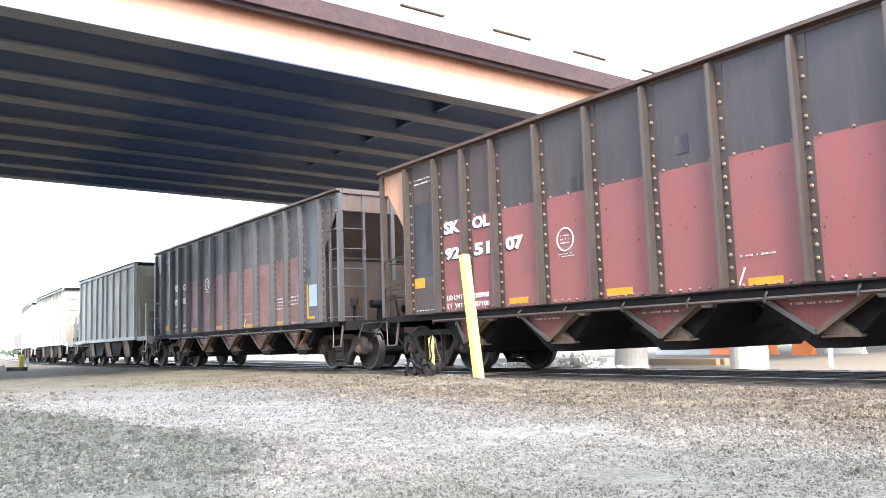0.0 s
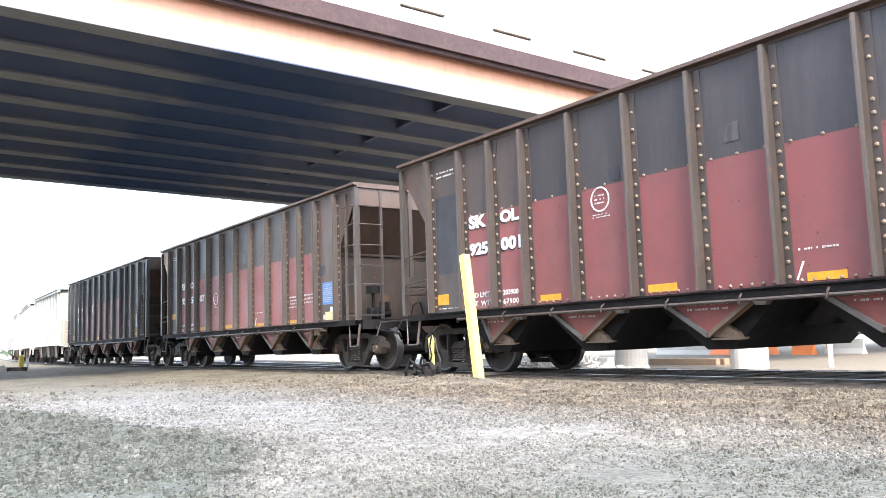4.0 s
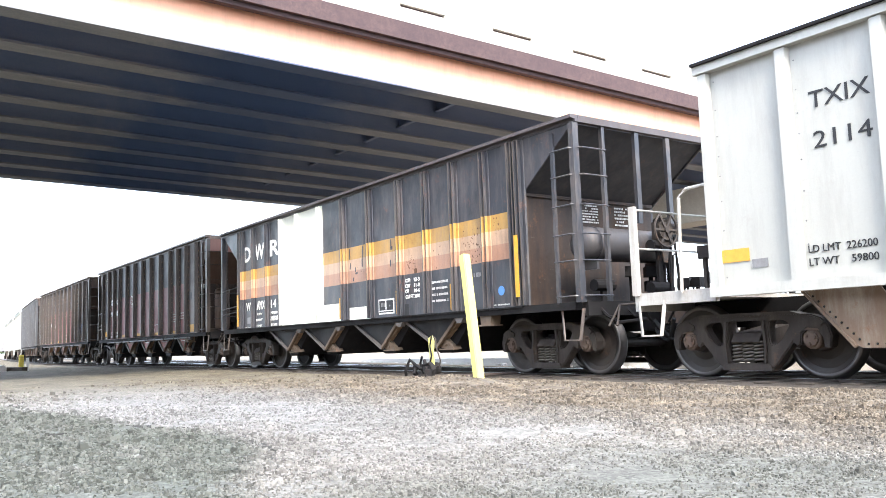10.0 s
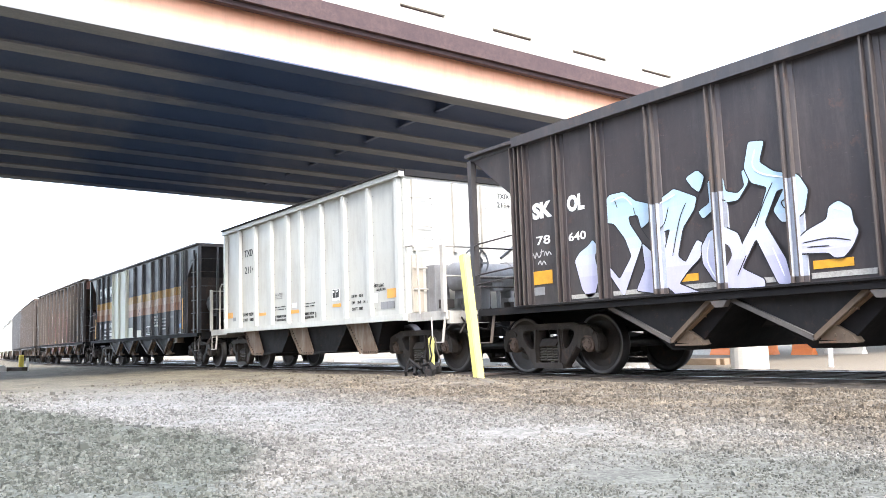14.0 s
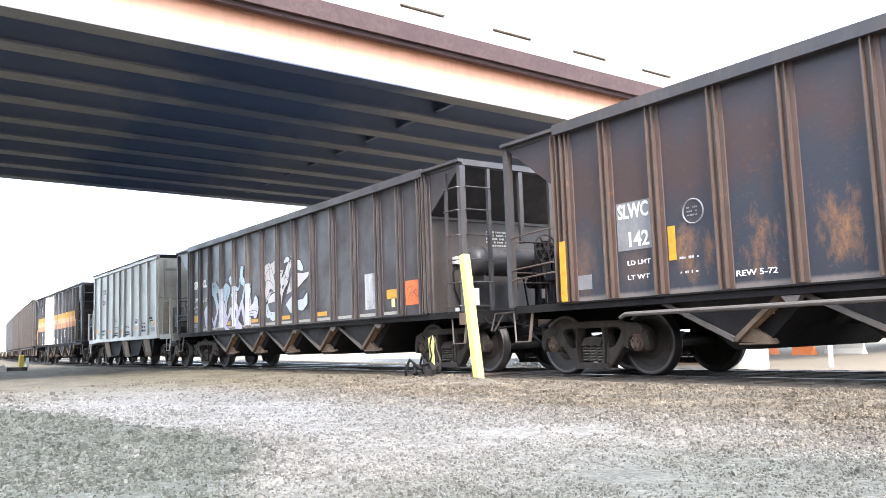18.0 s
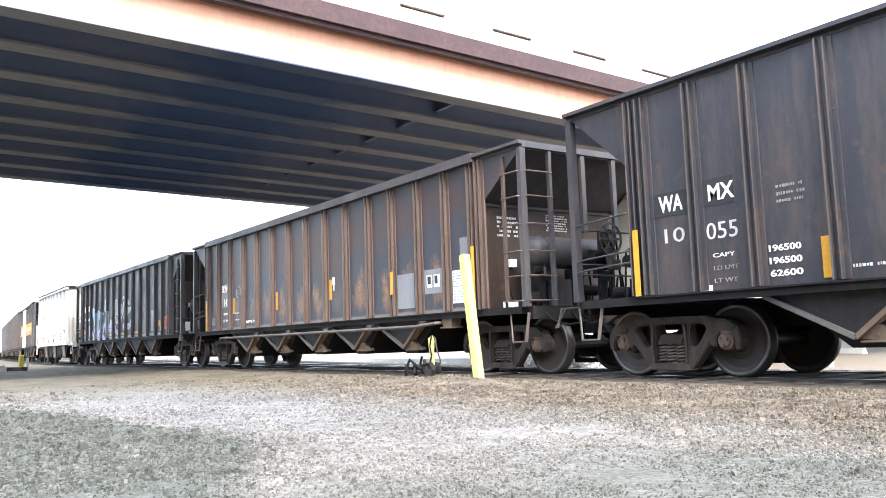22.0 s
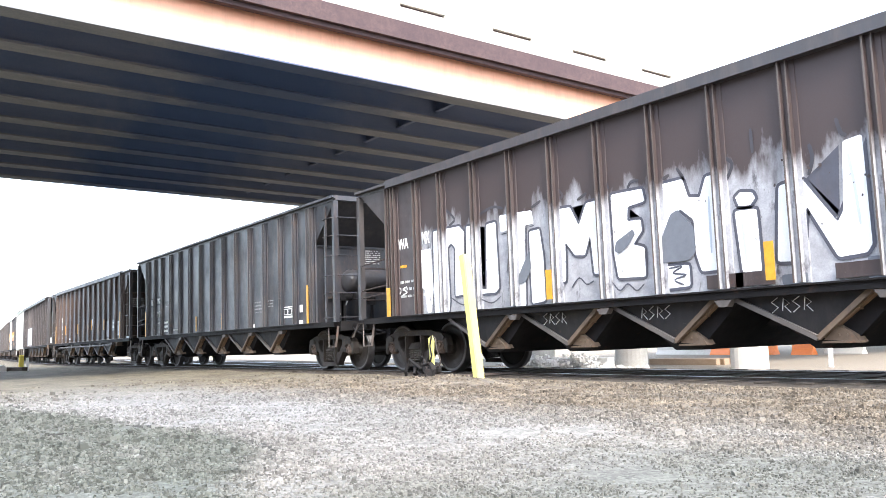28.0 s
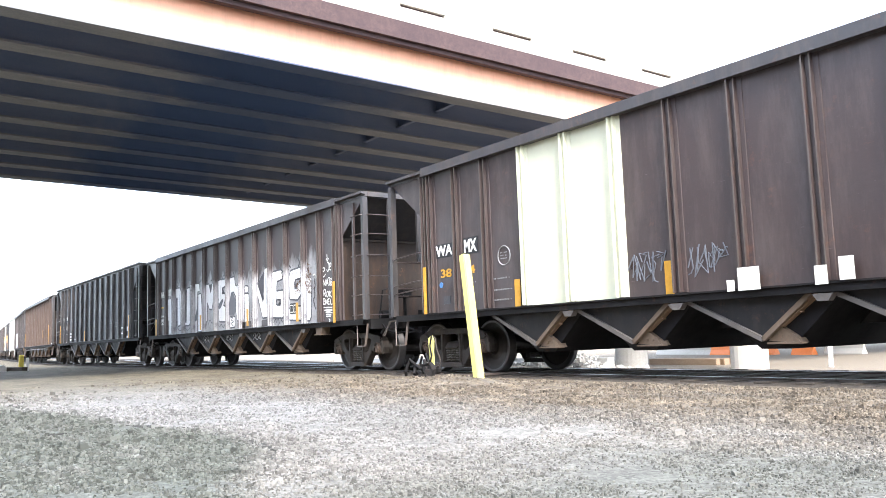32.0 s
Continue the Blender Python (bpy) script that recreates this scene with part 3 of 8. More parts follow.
def lathe(bm, profile, c, axis=1, seg=28):
    """Turns a profile of (radius, place along the axis) round an axis through c."""
    c = Vector(c)
    e = [Vector((1, 0, 0)), Vector((0, 1, 0)), Vector((0, 0, 1))]
    w = e[axis]
    u, v = e[(axis + 1) % 3], e[(axis + 2) % 3]
    rows = []
    for R, h in profile:
        rows.append([bm.verts.new(c + w * h + (u * math.cos(2 * math.pi * i / seg) + v * math.sin(2 * math.pi * i / seg)) * R) for i in range(seg)])
    for p, q in zip(rows, rows[1:]):
        for i in range(seg):
            j = (i + 1) % seg
            bm.faces.new((p[i], p[j], q[j], q[i]))
    bm.faces.new(rows[0][::-1])
    bm.faces.new(rows[-1])


def mesh_of(bm, material, name="mesh", smooth=False):
    bmesh.ops.recalc_face_normals(bm, faces=bm.faces)
    me = bpy.data.meshes.new(name)
    if smooth:
        for f in bm.faces:
            f.smooth = True
    bm.to_mesh(me)
    bm.free()
    me.materials.append(material)
    return me


def part(name, bm, material, parent, label="", at=None, smooth=False):
    """One mesh object under a thing or a part. bm may be a mesh that is shared."""
    me = bm if isinstance(bm, bpy.types.Mesh) else mesh_of(bm, material, name, smooth)
    ob = new(name, me)
    ob.parent = parent
    if at is not None:
        ob.matrix_basis = at if isinstance(at, Matrix) else Matrix.Translation(at)
    if label:
        tagged(ob, label)
    return ob


def thing(name, label, category, group="", kind="", at=None):
    ob = new(name)
    ob.empty_display_size = 0.3
    if at is not None:
        ob.matrix_basis = at
    return tagged(ob, label, category, group, kind)


def solid(name, bm, material, label, category, group="", kind="", smooth=False):
    return tagged(new(name, mesh_of(bm, material, name, smooth)), label, category, group, kind)


# ================= ground and track =================
def lie(x, y):
    """Height of the yard's ground."""
    z = -0.06
    edge = 2.4 + 4.6 * min(1.0, max(0.0, (-14 - x) / 30)) + 0.1 * max(0.0, -42 - x)
    if y > edge:
        z -= 0.075 * min(y - edge, 7.0) + 0.045 * min(max(0.0, y - edge - 7.0), 8.0)
    if -11 < y < -1.2 and -40 < x < 15:
        z = -0.055 + 0.03 * noise.noise((x * 0.5, y * 0.5, 0)) + 0.012 * noise.noise((x * 2.1, y * 2.1, 4)) + 0.006 * noise.noise((x * 6, y * 6, 9))
        z += 0.05 * math.exp(-((y + 2.5) / 0.7) ** 2) * (0.6 + 0.6 * noise.noise((x * 0.8, 3, 1)))
        z += 0.09 * math.exp(-((x + 9.9) / 1.0) ** 2 - ((y + 2.75) / 0.45) ** 2) * (1 + 0.5 * noise.noise((x * 5, y * 5, 2)))
    return z


def build_ground():
    bm = bmesh.new()
    xs = [-2500, -800, -300, -150, -80] + [-60 + 1.0 * i for i in range(44)] + [-16 + 0.16 * i for i in range(100)] + [0 + 1.0 * i for i in range(20)] + [30, 60, 150, 400, 1500]
    ys = [-1500, -300, -80, -40, -20, -12, -11] + [-10 + 0.16 * i for i in range(56)] + [-1.04, 0, 1, 2, 3, 4, 5, 6, 7, 8, 10, 12, 14, 16, 18, 20, 24, 30, 40, 80, 200, 600, 2500]
    grid = [[bm.verts.new((x, y, lie(x, y))) for y in ys] for x in xs]
    for i in range(len(xs) - 1):
        for j in range(len(ys) - 1):
            bm.faces.new((grid[i][j], grid[i + 1][j], grid[i + 1][j + 1], grid[i][j + 1]))
    solid("ground", bm, M["ground"], "pale gravel and dirt yard beside the railway", "ground", kind="structure", smooth=True)


def build_gravel():
    """Loose stones over the yard, thick on the coarse patches, thin on the worn way."""
    rnd = random.Random(12)
    rg = np.random.default_rng(12)
    n = 200000
    dist = 2.3 * (19.0 / 2.3) ** rg.random(n)
    head = math.atan2(0.57638, -0.80974) + rg.uniform(-0.58, 0.58, n)
    x, y = EYE.x + dist * np.cos(head), EYE.y + dist * np.sin(head)
    patchy = np.array([noise.noise((a * 0.9, b * 0.9, 7)) + 0.6 * noise.noise((a * 3, b * 3, 1)) for a, b in zip(x, y)])
    worn = np.exp(-((y + 6.6) / 1.0) ** 2)
    keep = (y < -1.7) & (patchy + rg.uniform(-0.4, 0.6, n) > 0.38 * worn - 0.3 + 0.12 * np.maximum(0, dist - 9.5))
    x, y, dist = x[keep], y[keep], dist[keep]
    n = len(x)
    z = np.array([lie(a, b) for a, b in zip(x, y)])
    r = 0.0023 * dist ** 0.65 * np.exp(rg.normal(0, 0.36, n)) * (1 - 0.25 * np.exp(-((y + 6.6) / 1.0) ** 2)) * np.where((y - 0.13 * x < -6.6) & (0.48 * x + 0.876 * y < -8.9), 1.25, 1.0)
    cube = np.array([(-1, -1, -1), (1, -1, -1), (1, 1, -1), (-1, 1, -1), (-1, -1, 1), (1, -1, 1), (1, 1, 1), (-1, 1, 1)], float)
    co = cube[None] * rg.uniform(0.45, 1.0, (n, 8, 3))
    co[:, 4:, :2] *= 0.7
    co *= (r[:, None] * np.stack([rg.uniform(0.8, 1.5, n), rg.uniform(0.7, 1.1, n), rg.uniform(0.7, 1.3, n)], 1))[:, None, :]
    a = rg.uniform(0, 6.28, n)
    ca, sa = np.cos(a)[:, None], np.sin(a)[:, None]
    out = np.stack([co[..., 0] * ca - co[..., 1] * sa + x[:, None], co[..., 0] * sa + co[..., 1] * ca + y[:, None], co[..., 2] + (z + r * 0.3)[:, None]], 2)
    quads = np.array([(0, 3, 2, 1), (4, 5, 6, 7), (0, 1, 5, 4), (1, 2, 6, 5), (2, 3, 7, 6), (3, 0, 4, 7)])
    faces = (quads[None] + 8 * np.arange(n)[:, None, None]).reshape(-1, 4).tolist()
    verts = out.reshape(-1, 3).tolist()
    me = bpy.data.meshes.new("gravel")
    me.from_pydata(verts, [], faces)
    me.materials.append(M["stone"])
    tagged(new("gravel", me), "loose grey and brown gravel stones on the yard", "gravel", kind="stuff")
    # ragged breaks in the worn surface, their edge shadow put into the colour
    for pts, w in (([(-7.56, -7.88), (-7.2, -7.83), (-6.97, -7.75)], 0.11), ([(-6.97, -7.75), (-6.85, -7.65), (-6.6, -7.52)], 0.06), ([(-9.54, -8.17), (-9.2, -8.13), (-8.84, -8.1)], 0.12), ([(-7.14, -8.57), (-7.17, -8.5), (-7.2, -8.43)], 0.05), ([(-11.7, -8.3), (-11.3, -8.22), (-10.95, -8.19)], 0.16), ([(-5.5, -7.6), (-5.1, -7.64), (-4.76, -7.71)], 0.05), ([(-4.76, -7.71), (-4.4, -7.9), (-4.07, -8.08)], 0.035)):
        bm = bmesh.new()
        rows = []
        n = 14 * (len(pts) - 1)
        for i in range(n + 1):
            u = i / 14
            k = min(int(u), len(pts) - 2)
            q = Vector(pts[k]).lerp(Vector(pts[k + 1]), u - k)
            ww = 0.7 * w * math.sin(math.pi * (i + 0.5) / (n + 1)) * rnd.uniform(0.2, 1.3)
            o = rnd.uniform(-0.02, 0.02)
            rows.append([bm.verts.new((q.x, q.y + o + d * ww, lie(q.x, q.y + o) + h)) for d, h in ((-1, -0.004), (-0.2, 0.01), (0.5, 0.007), (1, -0.004))])
        for a, b in zip(rows, rows[1:]):
            for i in range(3):
                bm.faces.new((a[i], a[i + 1], b[i + 1], b[i]))
        solid("ground_crack", bm, M["crack"], "ragged broken edge with its shadow in the dark colour", "crack", "ground cracks", kind="structure")


def rail_mesh(off, lo, hi):
    """Rail body and its bright head along the track."""
    body, head = bmesh.new(), bmesh.new()
    us = [lo + 4.0 * i for i in range(int((hi - lo) / 4) + 1)]
    prof = [(-0.07, -0.17), (0.07, -0.17), (0.03, -0.14), (0.012, -0.12), (0.012, -0.04), (0.036, -0.03), (0.036, -0.004), (-0.036, -0.004), (-0.036, -0.03), (-0.012, -0.04), (-0.012, -0.12), (-0.03, -0.14)]
    prof2 = [(-0.03, -0.004), (0.03, -0.004), (0.024, 0.0), (-0.024, 0.0)]
    for bm, pr in ((body, prof), (head, prof2)):
        rows = [[bm.verts.new(on_track(u, off(u) + p[0]) + Vector((0, 0, p[1]))) for p in pr] for u in us]
        for a, b in zip(rows, rows[1:]):
            for i in range(len(pr)):
                j = (i + 1) % len(pr)
                bm.faces.new((a[i], a[j], b[j], b[i]))
        bm.faces.new(rows[0])
        bm.faces.new(rows[-1][::-1])
    return body, head


def build_track(name, centre, lo, hi, low=0.0):
    bm = bmesh.new()
    us = [lo + 4.0 * i for i in range(int((hi - lo) / 4) + 1)]
    rows = [[bm.verts.new(on_track(u, centre(u) + o) + Vector((0, 0, z - low))) for o, z in ((-1.9, -0.16), (-1.25, -0.028), (1.25, -0.028), (1.9, -0.16))] for u in us]
    for a, b in zip(rows, rows[1:]):
        for i in range(3):
            bm.faces.new((a[i], a[i + 1], b[i + 1], b[i]))
    bed = solid(name + "_bed", bm, M["ballast"], "dark oily ballast under the rails", "track bed", kind="structure")
    tie = bmesh.new()
    box(tie, (0, 0, 0), (0.22, 2.6, 0.16))
    bmesh.ops.bevel(tie, geom=tie.edges[:], offset=0.01, segments=1, affect="EDGES")
    tie = mesh_of(tie, M["tie"], "tie")
    rnd = random.Random(3)
    for i in range(110):
        u = -52.0 + 0.52 * i
        if u > hi:
            break
        p = on_track(u, centre(u))
        th = min(max(0.0, CURVE_X - u), CURVE_L) / CURVE_R
        part("tie", tie, None, bed, "", Matrix.Translation((p.x, p.y + rnd.uniform(-0.03, 0.03), -0.092)) @ Matrix.Rotation(-th + rnd.uniform(-0.02, 0.02), 4, "Z"))
    for off in (-0.755, 0.755):
        body, head = rail_mesh(lambda u: centre(u) + off, lo, hi)
        r = solid("rail", body, M["rail"], "worn steel rail with a bright head", "rail", "rails", kind="structure")
        part("rail_head", head, M["railhead"], r, "polished running surface")


build_ground()
build_gravel()
build_track("track", lambda u: 0.0, -160, 60)
build_track("siding_track", lambda u: min(4.6, 0.11 * (-14.0 - u)), -160, -16, 0.006)


# ================= bridge =================
GRADE = -0.0215


def span(bm, x0, x1, z0, z1, y0=-60.0, y1=60.0):
    """A long bar of the bridge, falling with its grade."""
    q = [bm.verts.new((x, y, z + GRADE * y)) for y in (y0, y1) for x, z in ((x0, z0), (x1, z0), (x1, z1), (x0, z1))]
    for f in ((0, 3, 2, 1), (4, 5, 6, 7), (0, 1, 5, 4), (1, 2, 6, 5), (2, 3, 7, 6), (3, 0, 4, 7)):
        bm.faces.new([q[i] for i in f])


def build_bridge():
    br = thing("bridge", "road overpass with orange steel girders and a concrete parapet", "bridge", kind="structure")
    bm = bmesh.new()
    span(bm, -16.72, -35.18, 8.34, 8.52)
    part("deck_slab", bm, M["deck"], br, "deck underside with the blue shade in its colour")
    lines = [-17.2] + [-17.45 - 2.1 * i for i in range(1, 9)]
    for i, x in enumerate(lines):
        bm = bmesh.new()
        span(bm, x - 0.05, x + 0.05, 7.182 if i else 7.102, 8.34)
        g = part("girder", bm, M["girder"] if i == 0 else M["girder_in"], br, "sunlit salmon fascia girder" if i == 0 else "sooty girder web with blue shade in its colour")
        bm = bmesh.new()
        if i == 0:
            span(bm, x - 0.47, x + 0.075, 7.062, 7.098)
        else:
            span(bm, x - 0.28, x + 0.28, 7.12, 7.178)
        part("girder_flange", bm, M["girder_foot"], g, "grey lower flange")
        if i == 0:
            bm = bmesh.new()
            span(bm, x + 0.052, x + 0.2, 8.29, 8.336)
            part("top_flange", bm, M["girder"], g, "orange upper flange")
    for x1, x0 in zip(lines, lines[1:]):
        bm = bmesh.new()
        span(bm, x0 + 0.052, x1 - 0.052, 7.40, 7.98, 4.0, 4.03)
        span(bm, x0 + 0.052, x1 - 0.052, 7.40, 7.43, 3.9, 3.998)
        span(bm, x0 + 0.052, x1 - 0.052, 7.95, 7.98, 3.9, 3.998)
        part("diaphragm", bm, M["girder_in"], br, "sooty cross frame with blue shade in its colour")
    for side, x in ((1, -16.7), (-1, -35.2)):
        bm = bmesh.new()
        span(bm, x, x - side * 0.3, 8.135, 8.60)
        part("fascia", bm, M["fascia"], br, "weathered brown deck edge")
        bm = bmesh.new()
        span(bm, x - side * 0.12, x - side * 0.3, 8.03, 8.132)
        part("drip_edge", bm, M["fascia"], br, "dark drip edge")
        for z0, z1 in ((8.604, 8.98), (9.07, 9.55)):
            bm = bmesh.new()
            span(bm, x - side * 0.03, x - side * 0.3, z0, z1)
            part("parapet_rail", bm, M["concrete"], br, "pale concrete parapet rail")
        for k in range(-20, 20):
            y = 2.41 + k * 2.99
            bm = bmesh.new()
            span(bm, x - side * 0.032, x - side * 0.298, 8.98, 9.07, y, y + 1.61)
            part("parapet_block", bm, M["concrete"], br)
            # dark filler stands for the shade inside the open slot
            bm = bmesh.new()
            span(bm, x - side * 0.12, x - side * 0.2, 8.982, 9.068, y + 1.612, y + 2.988)
            part("slot_rail", bm, M["fascia"], br, "dark filler painted as shade in the parapet slot")
    for y in (18.2, -32.0):
        pier = thing("pier", "concrete pier with a cap beam on round columns", "pier", "bridge piers", kind="structure")
        bm = bmesh.new()
        box(bm, (-25.25, y, 5.7), (15.4, 1.4, 1.45))
        part("cap_beam", bm, M["concrete"], pier)
        for i in range(3):
            bm = bmesh.new()
            rod(bm, (-19.3 - i * 5.95, y, -1.3), (-19.3 - i * 5.95, y, 5.0), 0.7, 24)
            part("column", bm, M["concrete"], pier, smooth=False)


build_bridge()


# ================= railway cars =================
SHARED = {}


def shared(key, make):
    if key not in SHARED:
        SHARED[key] = make()
    return SHARED[key]


def pierced(bm, loops, y0, y1):
    """A plate across y with rounded openings: the first loop is its outline, the others are holes."""
    verts, edges = [], []
    for lp in loops:
        vs = [bm.verts.new((x, y0, z)) for x, z in lp]
        verts.append(vs)
        edges += [bm.edges.new((vs[i], vs[(i + 1) % len(vs)])) for i in range(len(vs))]
    faces = [f for f in bmesh.ops.triangle_fill(bm, use_beauty=True, use_dissolve=False, edges=edges)["geom"] if isinstance(f, bmesh.types.BMFace)]
    twin = {v: bm.verts.new((v.co.x, y1, v.co.z)) for vs in verts for v in vs}
    for f in faces:
        bm.faces.new([twin[v] for v in reversed(f.verts)])
    for vs in verts:
        for i in range(len(vs)):
            j = (i + 1) % len(vs)
            bm.faces.new((vs[i], vs[j], twin[vs[j]], twin[vs[i]]))
    bmesh.ops.recalc_face_normals(bm, faces=bm.faces[:])


def rounded(pts, k=0.3, most=1.0):
    """The outline with each corner cut into a short curve, no longer than most."""
    out, n = [], len(pts)
    for i in range(n):
        a, b, c = Vector(pts[i - 1]), Vector(pts[i]), Vector(pts[(i + 1) % n])
        p, q = (b.lerp(e, min(k, most / max((e - b).length, 1e-6))) for e in (a, c))
        out += [tuple(p), tuple((p + q + 2 * b) / 4), tuple(q)]
    return out


def sideframe_mesh():
    """Cast side frame: arched top, two D-shaped windows, spring opening, pedestal jaws over the bearings."""
    bm = bmesh.new()
    right = [(0.30, 0.768), (0.6, 0.758), (0.85, 0.738), (0.97, 0.695), (1.05, 0.61), (1.085, 0.49), (1.065, 0.36), (0.99, 0.35), (0.972, 0.48), (0.92, 0.56), (0.80, 0.575), (0.73, 0.53), (0.71, 0.40), (0.66, 0.375), (0.62, 0.43), (0.40, 0.17), (0.33, 0.115)]
    outline = right + [(-x, z) for x, z in reversed(right)]
    win = rounded([(0.315, 0.69), (0.52, 0.685), (0.585, 0.625), (0.46, 0.44), (0.38, 0.39), (0.325, 0.42)], 0.3)
    mid = rounded([(-0.245, 0.185), (0.245, 0.185), (0.255, 0.40), (0.235, 0.69), (-0.235, 0.69), (-0.255, 0.40)], 0.15)
    pierced(bm, [outline, win, [(-x, z) for x, z in reversed(win)], mid], -0.075, 0.075)
    bmesh.ops.bevel(bm, geom=[e for e in bm.edges if len(e.link_faces) == 2 and e.calc_face_angle(0) > 1.2], offset=0.014, segments=2, affect="EDGES")
    # raised spring seat, columns and hoods
    prism(bm, [(-0.34, 0.10), (0.34, 0.10), (0.31, 0.18), (-0.31, 0.18)], 1, -0.10, 0.10)
    for s in (-1, 1):
        prism(bm, [(s * 0.24, 0.69), (s * 0.275, 0.69), (s * 0.295, 0.40), (s * 0.275, 0.185), (s * 0.25, 0.185), (s * 0.262, 0.40)], 1, -0.11, 0.11)
        prism(bm, [(s * 0.74, 0.595), (s * 0.97, 0.595), (s * 1.01, 0.645), (s * 0.95, 0.69), (s * 0.82, 0.70), (s * 0.72, 0.65)], 1, -0.095, 0.095)
    prism(bm, [(-0.75, 0.745), (0.75, 0.745), (0.6, 0.785), (-0.6, 0.785)], 1, -0.10, 0.10)
    return mesh_of(bm, M["frame"], "side_frame")


def spring_mesh():
    bm = bmesh.new()
    n, turns, r, w = 60, 6, 0.072, 0.015
    prev = None
    for i in range(n + 1):
        a = 2 * math.pi * turns * i / n
        p = Vector((r * math.cos(a), r * math.sin(a), 0.195 + 0.25 * i / n))
        o = Vector((math.cos(a), math.sin(a), 0))
        row = [bm.verts.new(p + o * w * dx + Vector((0, 0, w * dz))) for dx, dz in ((-1, 0), (0, -1), (1, 0), (0, 1))]
        if prev:
            for k in range(4):
                bm.faces.new((prev[k], prev[(k + 1) % 4], row[(k + 1) % 4], row[k]))
        prev = row
    return mesh_of(bm, M["spring"], "spring", True)


def wheelset_mesh():
    bm = bmesh.new()
    R = 0.457
    for s in (-1, 1):
        prof = [(0.09, s * 0.88), (0.13, s * 0.86), (0.15, s * 0.79), (0.24, s * 0.765), (0.34, s * 0.765), (0.395, s * 0.785), (0.40, s * 0.805), (R - 0.004, s * 0.805), (R, s * 0.795), (R + 0.004, s * 0.72), (R + 0.027, s * 0.695), (R + 0.02, s * 0.672), (0.39, s * 0.672), (0.38, s * 0.70), (0.15, s * 0.71), (0.09, s * 0.66)]
        lathe(bm, prof, (0, 0, 0), 1, 40)
    rod(bm, (0, -1.0, 0), (0, 1.0, 0), 0.075, 12)
    me = mesh_of(bm, M["wheel"], "wheelset")
    me.materials.append(M["tread"])
    for p in me.polygons:
        if math.hypot(p.center.x, p.center.z) > 0.425 and abs(p.center.y) > 0.67:
            p.material_index = 1
        p.use_smooth = math.hypot(p.center.x, p.center.z) > 0.38
    return me


def bearing_mesh():
    bm = bmesh.new()
    lathe(bm, [(0.10, 0.0), (0.115, -0.01), (0.115, -0.10), (0.10, -0.115), (0.085, -0.12), (0.085, -0.14), (0.07, -0.15)], (0, 0, 0), 1, 18)
    for i in range(3):
        a = 2.1 * i + 0.4
        rod(bm, (0.055 * math.cos(a), -0.14, 0.055 * math.sin(a)), (0.055 * math.cos(a), -0.17, 0.055 * math.sin(a)), 0.02, 6)
    box(bm, (0, -0.05, 0.13), (0.26, 0.15, 0.06))
    return mesh_of(bm, M["bearing"], "bearing")


def bolster_mesh():
    bm = bmesh.new()
    prism(bm, [(-1.10, 0.44), (-0.5, 0.34), (0.5, 0.34), (1.10, 0.44), (1.10, 0.56), (0.4, 0.64), (-0.4, 0.64), (-1.02, 0.55)], 0, -0.19, 0.19)
    rod(bm, (0, 0, 0.62), (0, 0, 0.72), 0.22, 16)
    for s in (-1, 1):
        box(bm, (s * 0.36, 0, 0.36), (0.07, 1.3, 0.12))
        beam(bm, (s * 0.36, -0.6, 0.36), (s * 0.43, -0.72, 0.46), 0.08, 0.3)
        beam(bm, (s * 0.36, 0.6, 0.36), (s * 0.43, 0.72, 0.46), 0.08, 0.3)
    return mesh_of(bm, M["frame"], "bolster")


def build_truck(car, x, sets):
    tr = part("truck", shared("bolster", bolster_mesh), None, car, "rusty cast-steel truck", (x, 0, 0))
    for s in (-1, 1):
        part("side_frame", shared("sideframe", sideframe_mesh), None, tr, "", (0, s * 1.0, 0))
        for dx in (-0.15, 0.0, 0.15):
            part("spring", shared("spring", spring_mesh), None, tr, "", (dx, s * 1.0, 0))
        for dx in (-0.835, 0.835):
            m = Matrix.Translation((dx, s * 0.94, 0.457))
            if s > 0:
                m = m @ Matrix.Rotation(math.pi, 4, "Z")
            part("bearing", shared("bearing", bearing_mesh), None, tr, "", m)
    for dx in (-0.835, 0.835):
        sets.append((part("wheelset", shared("wheelset", wheelset_mesh), None, tr, "steel wheels with a bright worn tread", (dx, 0, 0.457)), dx))
    return tr


FACE = -1.516


def decal(car, name, x0, z0, x1, z1, mat, y=FACE, label=""):
    bm = bmesh.new()
    box(bm, ((x0 + x1) / 2, y - 0.004, (z0 + z1) / 2), (abs(x1 - x0), 0.006, abs(z1 - z0)))
    return part(name, bm, M[mat], car, label)


def text_mesh(txt, mat, bold=0.0):
    cu = bpy.data.curves.new("lettering", "FONT")
    cu.body, cu.size, cu.extrude, cu.offset, cu.resolution_u = txt, 1.0, 0.004, bold, 3
    ob = bpy.data.objects.new("lettering", cu)
    scene.collection.objects.link(ob)
    dg = bpy.context.evaluated_depsgraph_get()
    dg.update()
    me = bpy.data.meshes.new_from_object(ob.evaluated_get(dg))
    bpy.data.objects.remove(ob)
    me.materials.clear()
    me.materials.append(M[mat])
    return me


